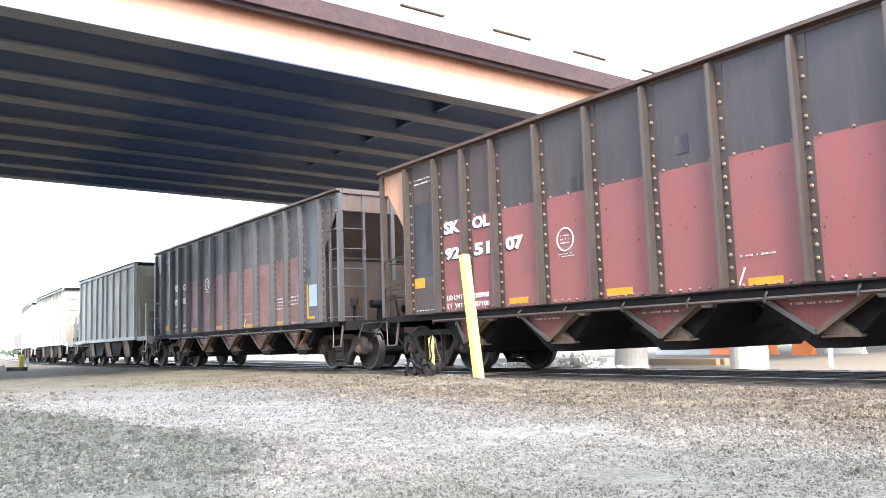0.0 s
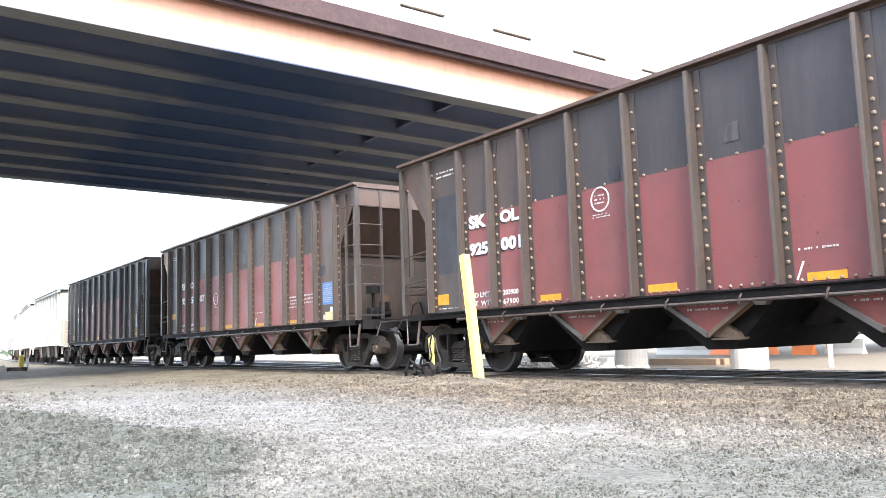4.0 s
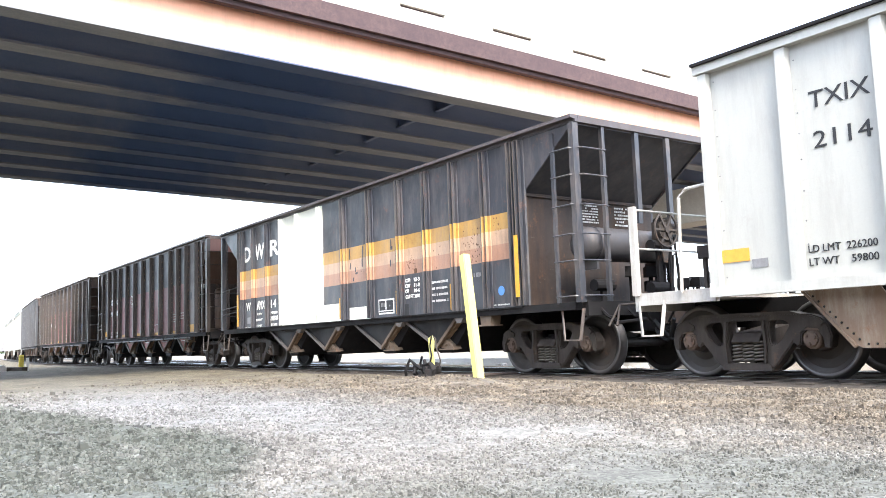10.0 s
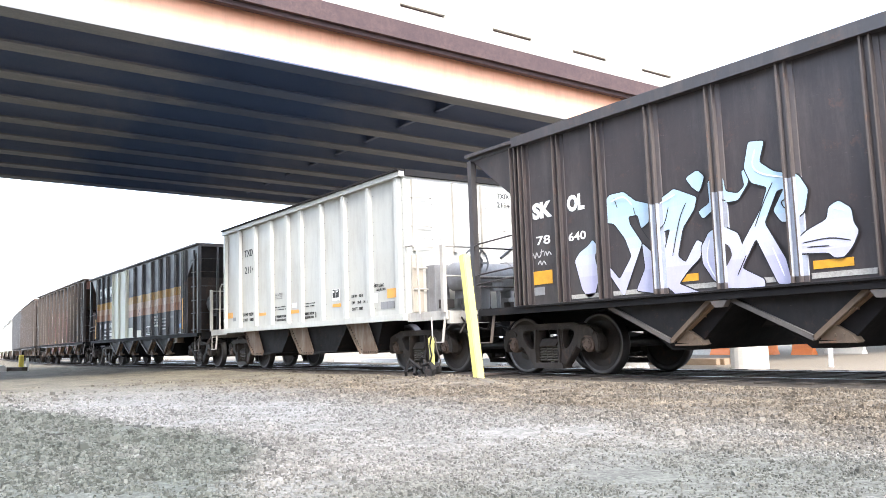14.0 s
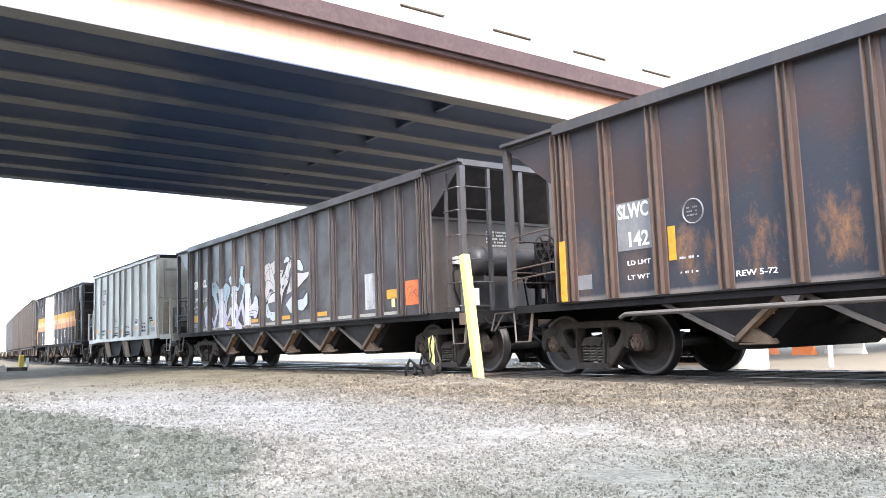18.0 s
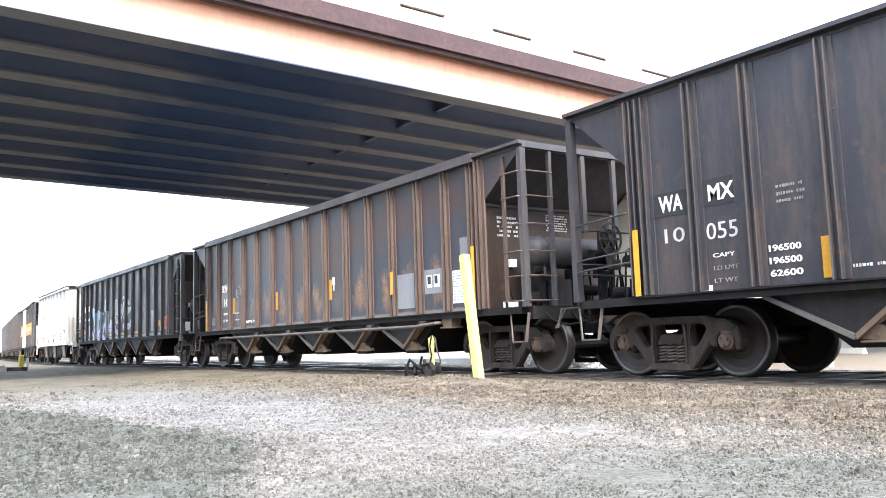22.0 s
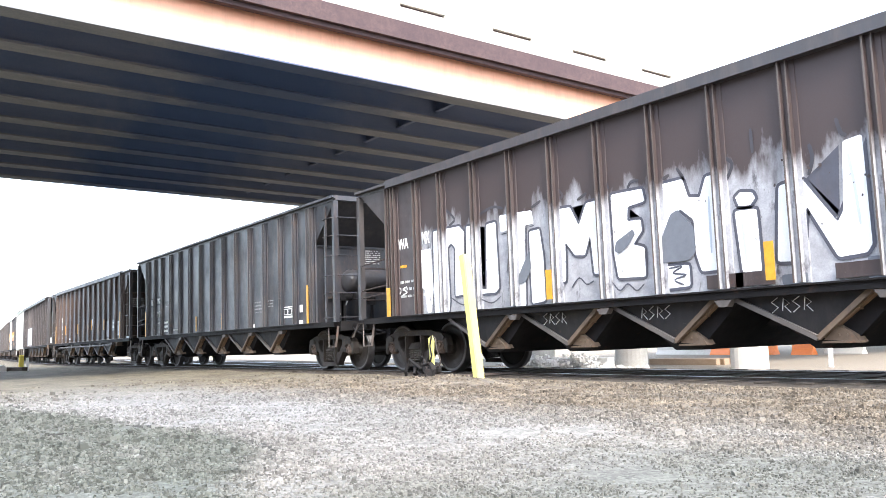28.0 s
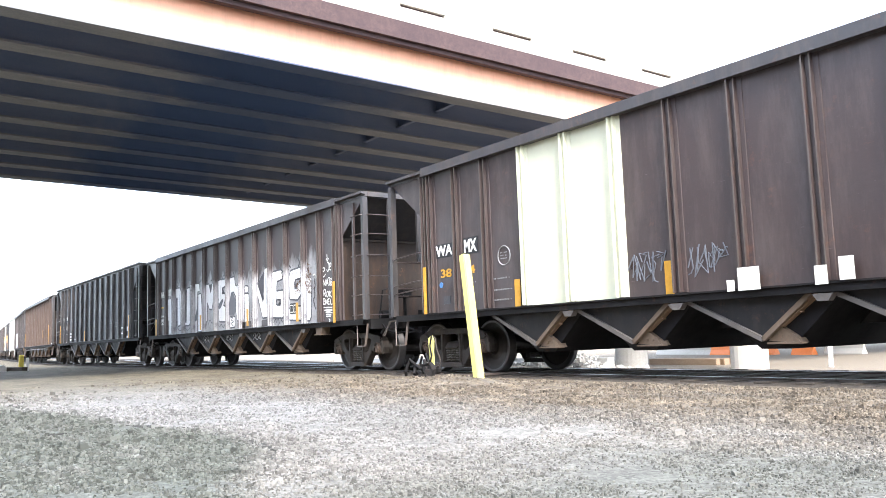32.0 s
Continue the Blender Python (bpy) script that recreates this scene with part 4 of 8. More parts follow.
def letters(car, txt, x0, z0, x1, z1, mat="white", y=FACE, bold=0.02, name="lettering", label=""):
    """Words fitted to a box on the near side of a car."""
    me = text_mesh(txt, mat, bold)
    co = np.empty(len(me.vertices) * 3)
    me.vertices.foreach_get("co", co)
    co = co.reshape(-1, 3)
    lo, hi = co.min(0), co.max(0)
    size = np.maximum(hi - lo, 1e-4)
    out = np.empty_like(co)
    out[:, 0] = x0 + (co[:, 0] - lo[0]) / size[0] * (x1 - x0)
    out[:, 2] = z0 + (co[:, 1] - lo[1]) / size[1] * (z1 - z0)
    out[:, 1] = y - 0.005 - co[:, 2] * 0.8
    me.vertices.foreach_set("co", out.ravel())
    me.update()
    if z1 - z0 < 0.11 or len(txt.strip()) == 1 or name == "end_lettering":
        ob = new(name, me)
        ob.parent = car
        if len(txt.strip()) > 1:
            tagged(ob, "small stencilled lettering", kind="stuff")
        return ob
    # split the word where a gap runs from top to bottom
    bm = bmesh.new()
    bm.from_mesh(me)
    todo, groups = set(bm.verts), []
    while todo:
        stack, isle = [todo.pop()], []
        while stack:
            v = stack.pop()
            isle.append(v)
            for e in v.link_edges:
                o = e.other_vert(v)
                if o in todo:
                    todo.remove(o)
                    stack.append(o)
        lo, hi = min(v.co.x for v in isle), max(v.co.x for v in isle)
        for g in groups:
            if lo < g[1] - 0.004 and hi > g[0] + 0.004:
                g[0], g[1] = min(g[0], lo), max(g[1], hi)
                g[2].extend(isle)
                break
        else:
            groups.append([lo, hi, isle])
    for g in groups:
        mine = {v: i for i, v in enumerate(g[2])}
        sub = bpy.data.meshes.new("letter")
        sub.from_pydata([tuple(v.co) for v in g[2]], [], [[mine[v] for v in f.verts] for f in bm.faces if f.verts[0] in mine])
        sub.materials.append(M[mat])
        ob = new("graffiti" if name == "graffiti" else "letter", sub)
        ob.parent = car
    bm.free()
    return ob


def bars(car, x0, z0, x1, z1, rows, mat="white", y=FACE, seed=1, name="stencil"):
    """Small writing that cannot be read: rows of short bars."""
    rnd = random.Random(seed)
    bm = bmesh.new()
    h = (z1 - z0) / rows
    for i in range(rows):
        x = x0
        while x < x1 - 0.03:
            w = min(rnd.choice((0.014, 0.02, 0.03)), x1 - x)
            box(bm, (x + w / 2, y - 0.004, z0 + h * (i + 0.5)), (w, 0.006, h * rnd.uniform(0.28, 0.46)))
            x += w + rnd.choice((0.011, 0.013, 0.015, 0.05))
    ob = part(name, bm, M["faded" if mat == "white" else mat], car)
    return tagged(ob, "rows of small unreadable stencil writing", kind="stuff")


def flecks(car, x0, z0, x1, z1, n, seed, mat="rust_fleck", y=FACE, size=0.03):
    """Irregular flakes where the paint has rusted through, thick in the middle of a patch."""
    rnd = random.Random(seed)
    bm = bmesh.new()
    for i in range(n):
        x = min(max(rnd.gauss((x0 + x1) / 2, (x1 - x0) / 3.4), x0), x1)
        z = min(max(rnd.gauss((z0 + z1) / 2, (z1 - z0) / 3.4), z0), z1)
        k, r = rnd.randint(5, 8), size * rnd.uniform(0.25, 1.0) ** 1.6
        ring_ = [bm.verts.new((x + r * rnd.uniform(0.5, 1.2) * math.cos(6.283 * j / k), y - 0.003 - i * 2e-5, z + 1.3 * r * rnd.uniform(0.5, 1.2) * math.sin(6.283 * j / k))) for j in range(k)]
        bm.faces.new(ring_)
    ob = part("rust_flecks" if mat == "rust_fleck" else "paint_flecks", bm, M[mat], car)
    return tagged(ob, "patch of dark rust flecks in the paint" if mat == "rust_fleck" else "flecks and runs of spray paint", kind="stuff")


def hoop(car, cx, cz, r, mat="white", y=FACE):
    bm = bmesh.new()
    ring(bm, (cx, y - 0.003, cz), 1, r, 0.012, 28, 4)
    part("stencil", bm, M[mat], car, "round stencil")
    bars(car, cx - r * 0.6, cz - r * 0.45, cx + r * 0.6, cz + r * 0.5, 3, mat, y, 5)


def dot(car, cx, cz, r, mat="blue"):
    bm = bmesh.new()
    rod(bm, (cx, FACE + 0.002, cz), (cx, FACE - 0.008, cz), r, 16)
    part("round_sticker", bm, M[mat], car, "small blue round sticker")


def rib_mesh(h, style, mat, z0=0.0):
    bm = bmesh.new()
    if style == "hat":
        prism(bm, [(0.0, -1.5), (0.0, -1.60), (0.022, -1.60), (0.028, -1.55), (0.085, -1.545), (0.09, -1.585), (0.108, -1.585), (0.114, -1.535), (0.17, -1.53), (0.18, -1.5)], 2, z0, z0 + h)
    elif style == "bolted":
        prism(bm, [(0.0, -1.5), (0.0, -1.64), (0.03, -1.64), (0.05, -1.63), (0.06, -1.53), (0.16, -1.525), (0.16, -1.5)], 2, z0, z0 + h)
    else:
        prism(bm, [(-0.05, -1.5), (-0.03, -1.59), (0.09, -1.59), (0.11, -1.5)], 2, z0, z0 + h)
    me = mesh_of(bm, M[mat], "rib")
    # outer rib faces get a paler colour as a painted edge highlight
    if style != "flat" and mat not in ("patch_white", "patch"):
        me.materials.append(M["pale_edge"])
        for p in me.polygons:
            if p.normal.y < -0.9 and p.center.y < -1.565:
                p.material_index = 1
    return me


def bolts_mesh(h, seed):
    rnd = random.Random(seed)
    bm = bmesh.new()
    z = 0.08
    while z < h - 0.1:
        for x in (0.105,):
            c = Vector((x, -1.525, z + rnd.uniform(-0.02, 0.02)))
            lathe(bm, [(0.027, 0.0), (0.025, -0.012), (0.012, -0.022)], c, 1, 6)
        z += 0.155 if z < 1.7 else 0.215
    return mesh_of(bm, M["bolt"], "bolt_row")


def ladder(car, x0, x1, y0, y1, zs, mat):
    for z in zs:
        bm = bmesh.new()
        a, b = Vector((x0, y0, z)), Vector((x1, y1, z))
        out = Vector((0.05, 0, 0)) if abs(x1 - x0) < 0.05 else Vector((0, -0.05, 0))
        tube(bm, [a, a + out + (b - a) * 0.06, b + out - (b - a) * 0.06, b], 0.012, 6)
        part("rung", bm, M[mat], car)


def stirrup(car, x, y, z, mat, w=0.4):
    """A sill step: two flat straps drawn in towards a tread."""
    bm = bmesh.new()
    k = 0.36 * w
    for e in (-1, 1):
        beam(bm, (x + e * w / 2, y, z), (x + e * k, y - 0.03, z - 0.44), 0.018, 0.045)
    beam(bm, (x - k, y - 0.03, z - 0.44), (x + k, y - 0.03, z - 0.44), 0.05, 0.02)
    part("sill_step", bm, M[mat], car)


def end_marks(car, x, y0, z0, y1, z1, rows, seed):
    """Lines of small unreadable stencilling on the end sheet of a car."""
    rnd = random.Random(seed)
    bm = bmesh.new()
    pitch = (z1 - z0) / rows
    for r in range(rows):
        y = y0
        while y < y1 - 0.02:
            w = min(rnd.uniform(0.015, 0.05), y1 - y)
            if rnd.random() < 0.85:
                box(bm, (x, y + w / 2, z1 - (r + 0.5) * pitch), (0.004, w, pitch * rnd.uniform(0.4, 0.62)))
            y += w + 0.012
    tagged(part("stencil", bm, M["faded"], car), "lines of small white stencilling on the end", kind="stuff")


def hand_brake(car, c, mat, r=0.26):
    bm = bmesh.new()
    ring(bm, c, 0, r, 0.018, 24, 6)
    w = part("hand_brake_wheel", bm, M[mat], car, "spoked hand brake wheel")
    for i in range(6):
        a = math.pi * 2 * i / 6
        bm = bmesh.new()
        beam(bm, c, (c[0], c[1] + r * math.cos(a), c[2] + r * math.sin(a)), 0.02, 0.035)
        part("spoke", bm, M[mat], w)
    bm = bmesh.new()
    rod(bm, (c[0] - 0.12, c[1], c[2]), (c[0] + 0.03, c[1], c[2]), 0.05, 12)
    part("hub", bm, M[mat], w)
    bm = bmesh.new()
    box(bm, (c[0] - 0.12, c[1], c[2] - 0.08), (0.14, 0.22, 0.42))
    prism(bm, [(c[1] - 0.13, c[2] - 0.05), (c[1] + 0.13, c[2] - 0.05), (c[1] + 0.03, c[2] - 0.5), (c[1] - 0.05, c[2] - 0.5)], 0, c[0] - 0.05, c[0] - 0.03)
    part("brake_housing", bm, M[mat], w)
    bm = bmesh.new()
    lathe(bm, [(0.02, c[0] - 0.02), (r * 0.45, c[0] - 0.015), (r * 0.6, c[0] + 0.005), (r * 0.62, c[0] - 0.012)], (0, c[1], c[2]), 0, 18)
    part("dished_plate", bm, M[mat], w)
    bm = bmesh.new()
    tube(bm, [(c[0] - 0.1, c[1] + 0.06, c[2] - 0.2), (c[0] - 0.12, c[1] + 0.06, 1.1)], 0.014, 6)
    part("brake_chain", bm, M["dark"], w)


def tank(car, x, y0, y1, z, r, mat):
    bm = bmesh.new()
    lathe(bm, [(r * 0.45, y0), (r * 0.85, y0 + 0.05), (r, y0 + 0.12), (r, y1 - 0.12), (r * 0.85, y1 - 0.05), (r * 0.45, y1)], (x, 0, z), 1, 20)
    t = part("air_reservoir", bm, M[mat], car, "cylindrical air reservoir", smooth=True)
    for y in (y0 + 0.25, y1 - 0.25):
        bm = bmesh.new()
        ring(bm, (x, y, z), 1, r + 0.006, 0.012, 20, 4)
        box(bm, (x, y, z - r - 0.06), (0.3, 0.05, 0.14))
        part("strap", bm, M[mat], t)


def hoses(car, x, mat="dark", s=1):
    """Pipes and hoses at a car's end, below the platform."""
    rnd = random.Random(int(abs(x) * 100))
    for i in range(4):
        bm = bmesh.new()
        y = -1.2 + i * 0.55
        pts = [(x, y, 1.0), (x + s * 0.12, y + 0.05, 0.85), (x + s * (0.25 + rnd.random() * 0.2), y + rnd.uniform(0.1, 0.4), 0.75), (x + s * (0.3 + rnd.random() * 0.25), y + 0.45, 0.62 + rnd.random() * 0.2)]
        tube(bm, pts, rnd.choice((0.012, 0.018, 0.025)), 6)
        part("pipe", bm, M[mat], car)
    bm = bmesh.new()
    pts = [Vector((x + s * (0.1 + 0.55 * k / 8), -0.3 + 0.1 * math.sin(k * 0.5), 0.78 - 0.30 * math.sin(math.pi * k / 8))) for k in range(9)]
    tube(bm, pts, 0.028, 8)
    part("air_hose", bm, M["rubber"], car, "black rubber brake hose")


def coupler(car, x, s):
    bm = bmesh.new()
    box(bm, (x + s * 0.1, 0, 0.86), (0.7, 0.22, 0.2))
    prism(bm, [(x + s * 0.35, -0.17), (x + s * 0.55, -0.2), (x + s * 0.66, -0.02), (x + s * 0.6, 0.16), (x + s * 0.35, 0.17)], 2, 0.72, 1.0)
    part("coupler", bm, M["bearing"], car, "rusty knuckle coupler")
    bm = bmesh.new()
    tube(bm, [(x + s * 0.5, 0.0, 1.0), (x + s * 0.45, -0.4, 1.04), (x + s * 0.35, -1.3, 0.98), (x + s * 0.42, -1.45, 0.7)], 0.016, 6)
    part("uncoupling_lever", bm, M["frame"], car)


def clutter(car, x, seed, mat="dark", ys=(-1.2, 1.1), zs=(1.12, 1.7), n=7):
    """Valves, brackets and rods on an end platform."""
    rnd = random.Random(seed)
    for i in range(n):
        bm = bmesh.new()
        y, z = rnd.uniform(*ys), rnd.uniform(*zs)
        k = i % 3
        if k == 0:
            box(bm, (x, y, z), (0.18, 0.24, 0.16), rnd.uniform(0, 1))
            box(bm, (x, y, (z + 1.05) / 2), (0.05, 0.05, z - 1.0))
            nm = "brake_valve"
        elif k == 1:
            rod(bm, (x, y - 0.2, z), (x, y + 0.2, z), 0.09, 12)
            box(bm, (x, y, (z + 1.05) / 2), (0.05, 0.1, z - 1.0))
            nm = "brake_cylinder"
        else:
            tube(bm, [(x + 0.1, y, 1.06), (x + 0.08, y + 0.1, z), (x - 0.1, y + 0.4, z + 0.08), (x - 0.15, y + 0.55, 1.06)], 0.018, 6)
            nm = "brake_pipe"
        part(nm, bm, M[mat], car)


def hopper(label, centre, tip, edge, top, ribs, mats, bays, half, sill=1.06, thick=False, style="hat", bulk=2.8, reservoir=True, brake=None, gus="V", reach=0.0):
    """An open hopper car. tip, edge: half lengths of the top chord and of the side sheet; half: to the truck centre; ribs: from the middle."""
    car = thing("hopper_car", label, "railway car", "freight train")
    sets = []
    body, ribm = mats["body"], mats["rib"]
    for s in (-1, 1):
        build_truck(car, s * half, sets)
    # near side: sheets, ribs, bolts
    cuts = [-edge] + [r for r in ribs if abs(r) < edge - 0.25] + [edge]
    for a, b in zip(cuts, cuts[1:]):
        mid = (a + b) / 2
        bm = bmesh.new()
        box(bm, (mid, -1.5, (sill + top) / 2), (b - a - 0.002, 0.03, top - sill))
        part("side_panel", bm, M[mats["panel"](mid)], car)
    h = top - sill - 0.12
    for i, r in enumerate(ribs):
        mm = mats["ribf"](r + 0.06) if "ribf" in mats else ribm
        ob = part("rib", shared(("rib", round(h, 3), style, mm, sill), lambda: rib_mesh(h, style, mm, sill + 0.01)), None, car, "", (r, 0, 0))
        if style == "bolted":
            tagged(part("bolt_row", shared(("bolts", round(h, 3), i % 4), lambda: bolts_mesh(h, i % 4)), None, ob, "", (0, 0, sill + 0.01)), "row of rusty bolt heads", kind="stuff")
    # far side
    bm = bmesh.new()
    box(bm, (0, 1.5, (sill + top) / 2), (2 * edge, 0.03, top - sill))
    far = part("side_wall", bm, M[body], car)
    for r in ribs:
        part("rib", shared(("rib", round(h, 3), style, ribm, sill), lambda: rib_mesh(h, style, ribm, sill + 0.01)), None, far, "", Matrix.Translation((r, 0, 0)) @ Matrix.Rotation(math.pi, 4, "Z"))
    # chords
    for s in (-1, 1):
        bm = bmesh.new()
        prism(bm, [(s * 1.47, top - 0.10), (s * 1.47, top), (s * 1.62, top), (s * 1.62, top - 0.05), (s * 1.53, top - 0.06), (s * 1.53, top - 0.10)], 0, -tip, tip)
        part("top_chord", bm, M[mats.get("chord", body)], car)
        if thick:
            bm = bmesh.new()
            lo, hi = ribs[1] - 0.1, ribs[-2] + 0.22
            box(bm, ((lo + hi) / 2, s * 1.575, top - 0.045), (hi - lo, 0.12, 0.15))
            part("chord_cover", bm, M[mats.get("chord", body)], car)
        bm = bmesh.new()
        box(bm, (s * (tip - 0.05), 0, top - 0.05), (0.1, 2.93, 0.10))
        part("end_chord", bm, M[mats.get("chord", body)], car)
        bm = bmesh.new()
        box(bm, (0, s * 1.48, sill - 0.055), (2 * tip - 0.3, 0.14, 0.11))
        box(bm, (0, s * 1.56, sill - 0.012), (2 * edge, 0.05, 0.02))
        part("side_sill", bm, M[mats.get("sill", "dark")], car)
        # end platform and end sill
        bm = bmesh.new()
        box(bm, (s * (tip + edge) / 2, 0, sill - 0.03), (tip - edge - 0.02, 2.7, 0.04))
        box(bm, (s * (tip - 0.04), 0, sill - 0.10), (0.08, 2.9, 0.2))
        part("end_platform", bm, M[mats.get("plat", "dark")], car)
        # slope sheet and the bulkhead under it
        bm = bmesh.new()
        x_low = edge - (bulk - 0.95) * (tip - 0.12 - edge) / (top - 0.1 - bulk)
        slab(bm, [(s * (tip - 0.12), -1.487, top - 0.1), (s * (tip - 0.12), 1.487, top - 0.1), (s * x_low, 1.484, 0.95), (s * x_low, -1.484, 0.95)], 0.02)
        part("slope_sheet", bm, M["dark_sheet"], car)
        bm = bmesh.new()
        box(bm, (s * (edge + 0.01), 0, (sill + bulk) / 2), (0.02, 2.92, bulk - sill))
        box(bm, (s * (edge + 0.03), 0, bulk - 0.02), (0.06, 2.92, 0.05))
        part("bulkhead", bm, M[mats.get("bulk", body)], car)
        # gusset wings along the slope
        for w in (-1, 1):
            bm = bmesh.new()
            prism(bm, [(s * edge, top - 0.02), (s * (tip - 0.02), top - 0.02), (s * (tip - 0.02), top - 0.12 - reach), (s * (tip - 0.12 - reach * 0.3), top - 0.13 - reach), (s * edge, bulk - 0.05)], 1, w * 1.5 - 0.012, w * 1.5 + 0.012)
            part("wing_plate", bm, M[mats["wing"] if "wing" in mats and s < 0 else body], car)
            bm = bmesh.new()
            box(bm, (s * (tip - 0.06), w * 1.52, (sill + top) / 2 - 0.06), (0.095, 0.11, top - sill - 0.1))
            part("corner_post", bm, M[mats.get("post", ribm)], car)
    bm = bmesh.new()
    prism(bm, [(-0.33, 0.62), (-0.33, 0.98), (-0.16, 0.98), (-0.16, 0.92), (0.16, 0.92), (0.16, 0.98), (0.33, 0.98), (0.33, 0.62)], 0, -tip - 0.15, tip + 0.15)
    part("centre_sill", bm, M["dark"], car)
    for s in (-1, 1):
        coupler(car, s * (tip + 0.1), s)
        hoses(car, s * (tip - 0.05), "dark", s)
        stirrup(car, s * (tip - 0.26), -1.5, sill - 0.1, "pale_edge", 0.44)
    # right end: posts, ladders, brake gear
    for y in (-0.95, -0.22, 0.5):
        bm = bmesh.new()
        lo = sill if y < -0.9 else bulk - 0.55
        box(bm, (tip - 0.05, y, (lo + top) / 2 - 0.06), (0.06, 0.06 if y < -0.9 else 0.09, top - lo - 0.1))
        part("end_post", bm, M[mats.get("post", ribm)], car)
    bm = bmesh.new()
    box(bm, (tip - 0.5, -1.53, (sill + top) / 2 - 0.1), (0.06, 0.04, top - sill - 0.15))
    part("ladder_stile", bm, M[ribm], car)
    zs = [top - 0.48, top - 0.87, top - 1.3, top - 1.72, top - 2.1, sill + 0.08]
    ladder(car, tip - 0.5, tip - 0.06, -1.56, -1.56, zs, ribm)
    ladder(car, tip, tip, -1.5, -0.95, zs, ribm)
    if reservoir:
        tank(car, tip - 0.5, -1.1, 0.8, 1.95, 0.26, mats.get("tank", "chord_dark"))
    hand_brake(car, brake or (tip + 0.05, 0.25, 2.15), "frame")
    clutter(car, (tip + edge) / 2 + 0.1, int(centre * 10) % 97)
    clutter(car, tip - 0.1, int(centre * 13) % 83, "dark", (0.1, 1.3), (1.2, 2.3), 9)
    # left end: open, with a middle post and grab rails
    bm = bmesh.new()
    box(bm, (-tip + 0.08, -0.05, (sill + top) / 2 - 0.05), (0.14, 0.17, top - sill - 0.1))
    part("centre_post", bm, M["dark"], car)
    for z in (2.1, 1.6, 1.45):
        bm = bmesh.new()
        tube(bm, [(-tip + 0.06, -1.55, z), (-tip + 0.3, -1.6, z + 0.02), (-edge - 0.05, -1.6, z + 0.06), (-edge, -1.54, z + 0.06)], 0.013, 6)
        part("grab_iron", bm, M[ribm], car)
        bm = bmesh.new()
        tube(bm, [(-tip, -1.5, z), (-tip - 0.05, -1.4, z), (-tip - 0.05, -0.1, z), (-tip, 0.0, z)], 0.013, 6)
        part("grab_iron", bm, M[ribm], car)
    clutter(car, -(tip + edge) / 2, int(centre * 7) % 89)
    # jacking pad beside the truck at the brake end
    if mats.get("pad"):
        for w in (-1, 1):
            bm = bmesh.new()
            x = half - 0.92
            prism(bm, [(x - 0.15, sill - 0.11), (x + 0.15, sill - 0.11), (x + 0.12, sill - 0.25), (x - 0.12, sill - 0.25)], 1, w * 1.42 - 0.1, w * 1.42 + 0.1)
            box(bm, (x, w * 1.42, sill - 0.262), (0.34, 0.24, 0.024))
            part("jacking_pad", bm, M["latch_tan"], car)
    # hopper bays
    gm = mats.get("gusset", "dark_plate")
    for bx in bays:
        for s in (-1, 1):
            if gus == "V":
                l, r, az = bx - 1.03, bx + 0.62, 0.47
            else:
                l, r, az = bx - 0.66, bx + 0.66, 0.53
            if gus == "R":
                if bx == bays[0]:
                    l = bx - 0.25
                if bx == bays[-1]:
                    r = bx + 0.25
            y = s * 1.40
            bm = bmesh.new()
            prism(bm, [(l, sill - 0.1), (r, sill - 0.1), (bx + 0.03, az), (bx - 0.03, az)], 1, y - 0.01, y + 0.01)
            g = part("hopper_gusset", bm, M[gm], car)
            for a, b, mm in (((l, sill - 0.1), (bx, az), "flange"), ((r, sill - 0.1), (bx, az), "latch_tan")):
                bm = bmesh.new()
                beam(bm, (a[0], y + s * 0.035, a[1]), (b[0], y + s * 0.035, b[1]), 0.055, 0.05, (0, 1, 0))
                part("flange", bm, M[mm], g)
            if s < 0 and gus == "R":
                bars(g, bx - 0.3, sill - 0.24, bx + 0.3, sill - 0.12, 2, "white", y - 0.01, int(bx * 10) + 50)
            # sloping door with its latch
            bm = bmesh.new()
            slab(bm, [(bx + 0.02, s * 1.39, az), (bx + 0.02, s * 0.42, az), (bx + 0.66, s * 0.42, sill - 0.12), (bx + 0.66, s * 1.39, sill - 0.12)], 0.03 * s)
            d = part("hopper_door", bm, M["rustdoor"], car, "rust-stained sloping hopper door")
            bm = bmesh.new()
            box(bm, (bx + 0.36, s * 1.33, az + 0.30), (0.16, 0.1, 0.03))
            part("latch", bm, M["rustdoor"], d)
            bm = bmesh.new()
            prism(bm, [(bx + 0.03, az - 0.02), (bx + 0.42, az - 0.045), (bx + 0.37, az + 0.03), (bx + 0.17, az + 0.155)], 1, s * 1.30 - 0.085, s * 1.30 + 0.085)
            box(bm, (bx + 0.24, s * 1.36, az - 0.045), (0.42, 0.12, 0.02))
            for k in range(2):
                rod(bm, (bx + 0.20 + 0.09 * k, s * 1.37, az + 0.03), (bx + 0.20 + 0.09 * k, s * 1.40, az + 0.03), 0.016, 6)
            part("door_foot", bm, M["latch_tan"], d, "pale rusty door foot")
            bm = bmesh.new()
            prism(bm, [(bx + 0.68, sill - 0.12), (bx + 0.92, sill - 0.12), (bx + 0.86, sill - 0.2), (bx + 0.74, sill - 0.2)], 1, s * 1.5 - 0.04, s * 1.5 + 0.06)
            part("bracket", bm, M["flange"], car)
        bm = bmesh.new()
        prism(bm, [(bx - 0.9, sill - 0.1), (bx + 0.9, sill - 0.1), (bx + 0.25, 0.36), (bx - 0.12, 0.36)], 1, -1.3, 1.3)
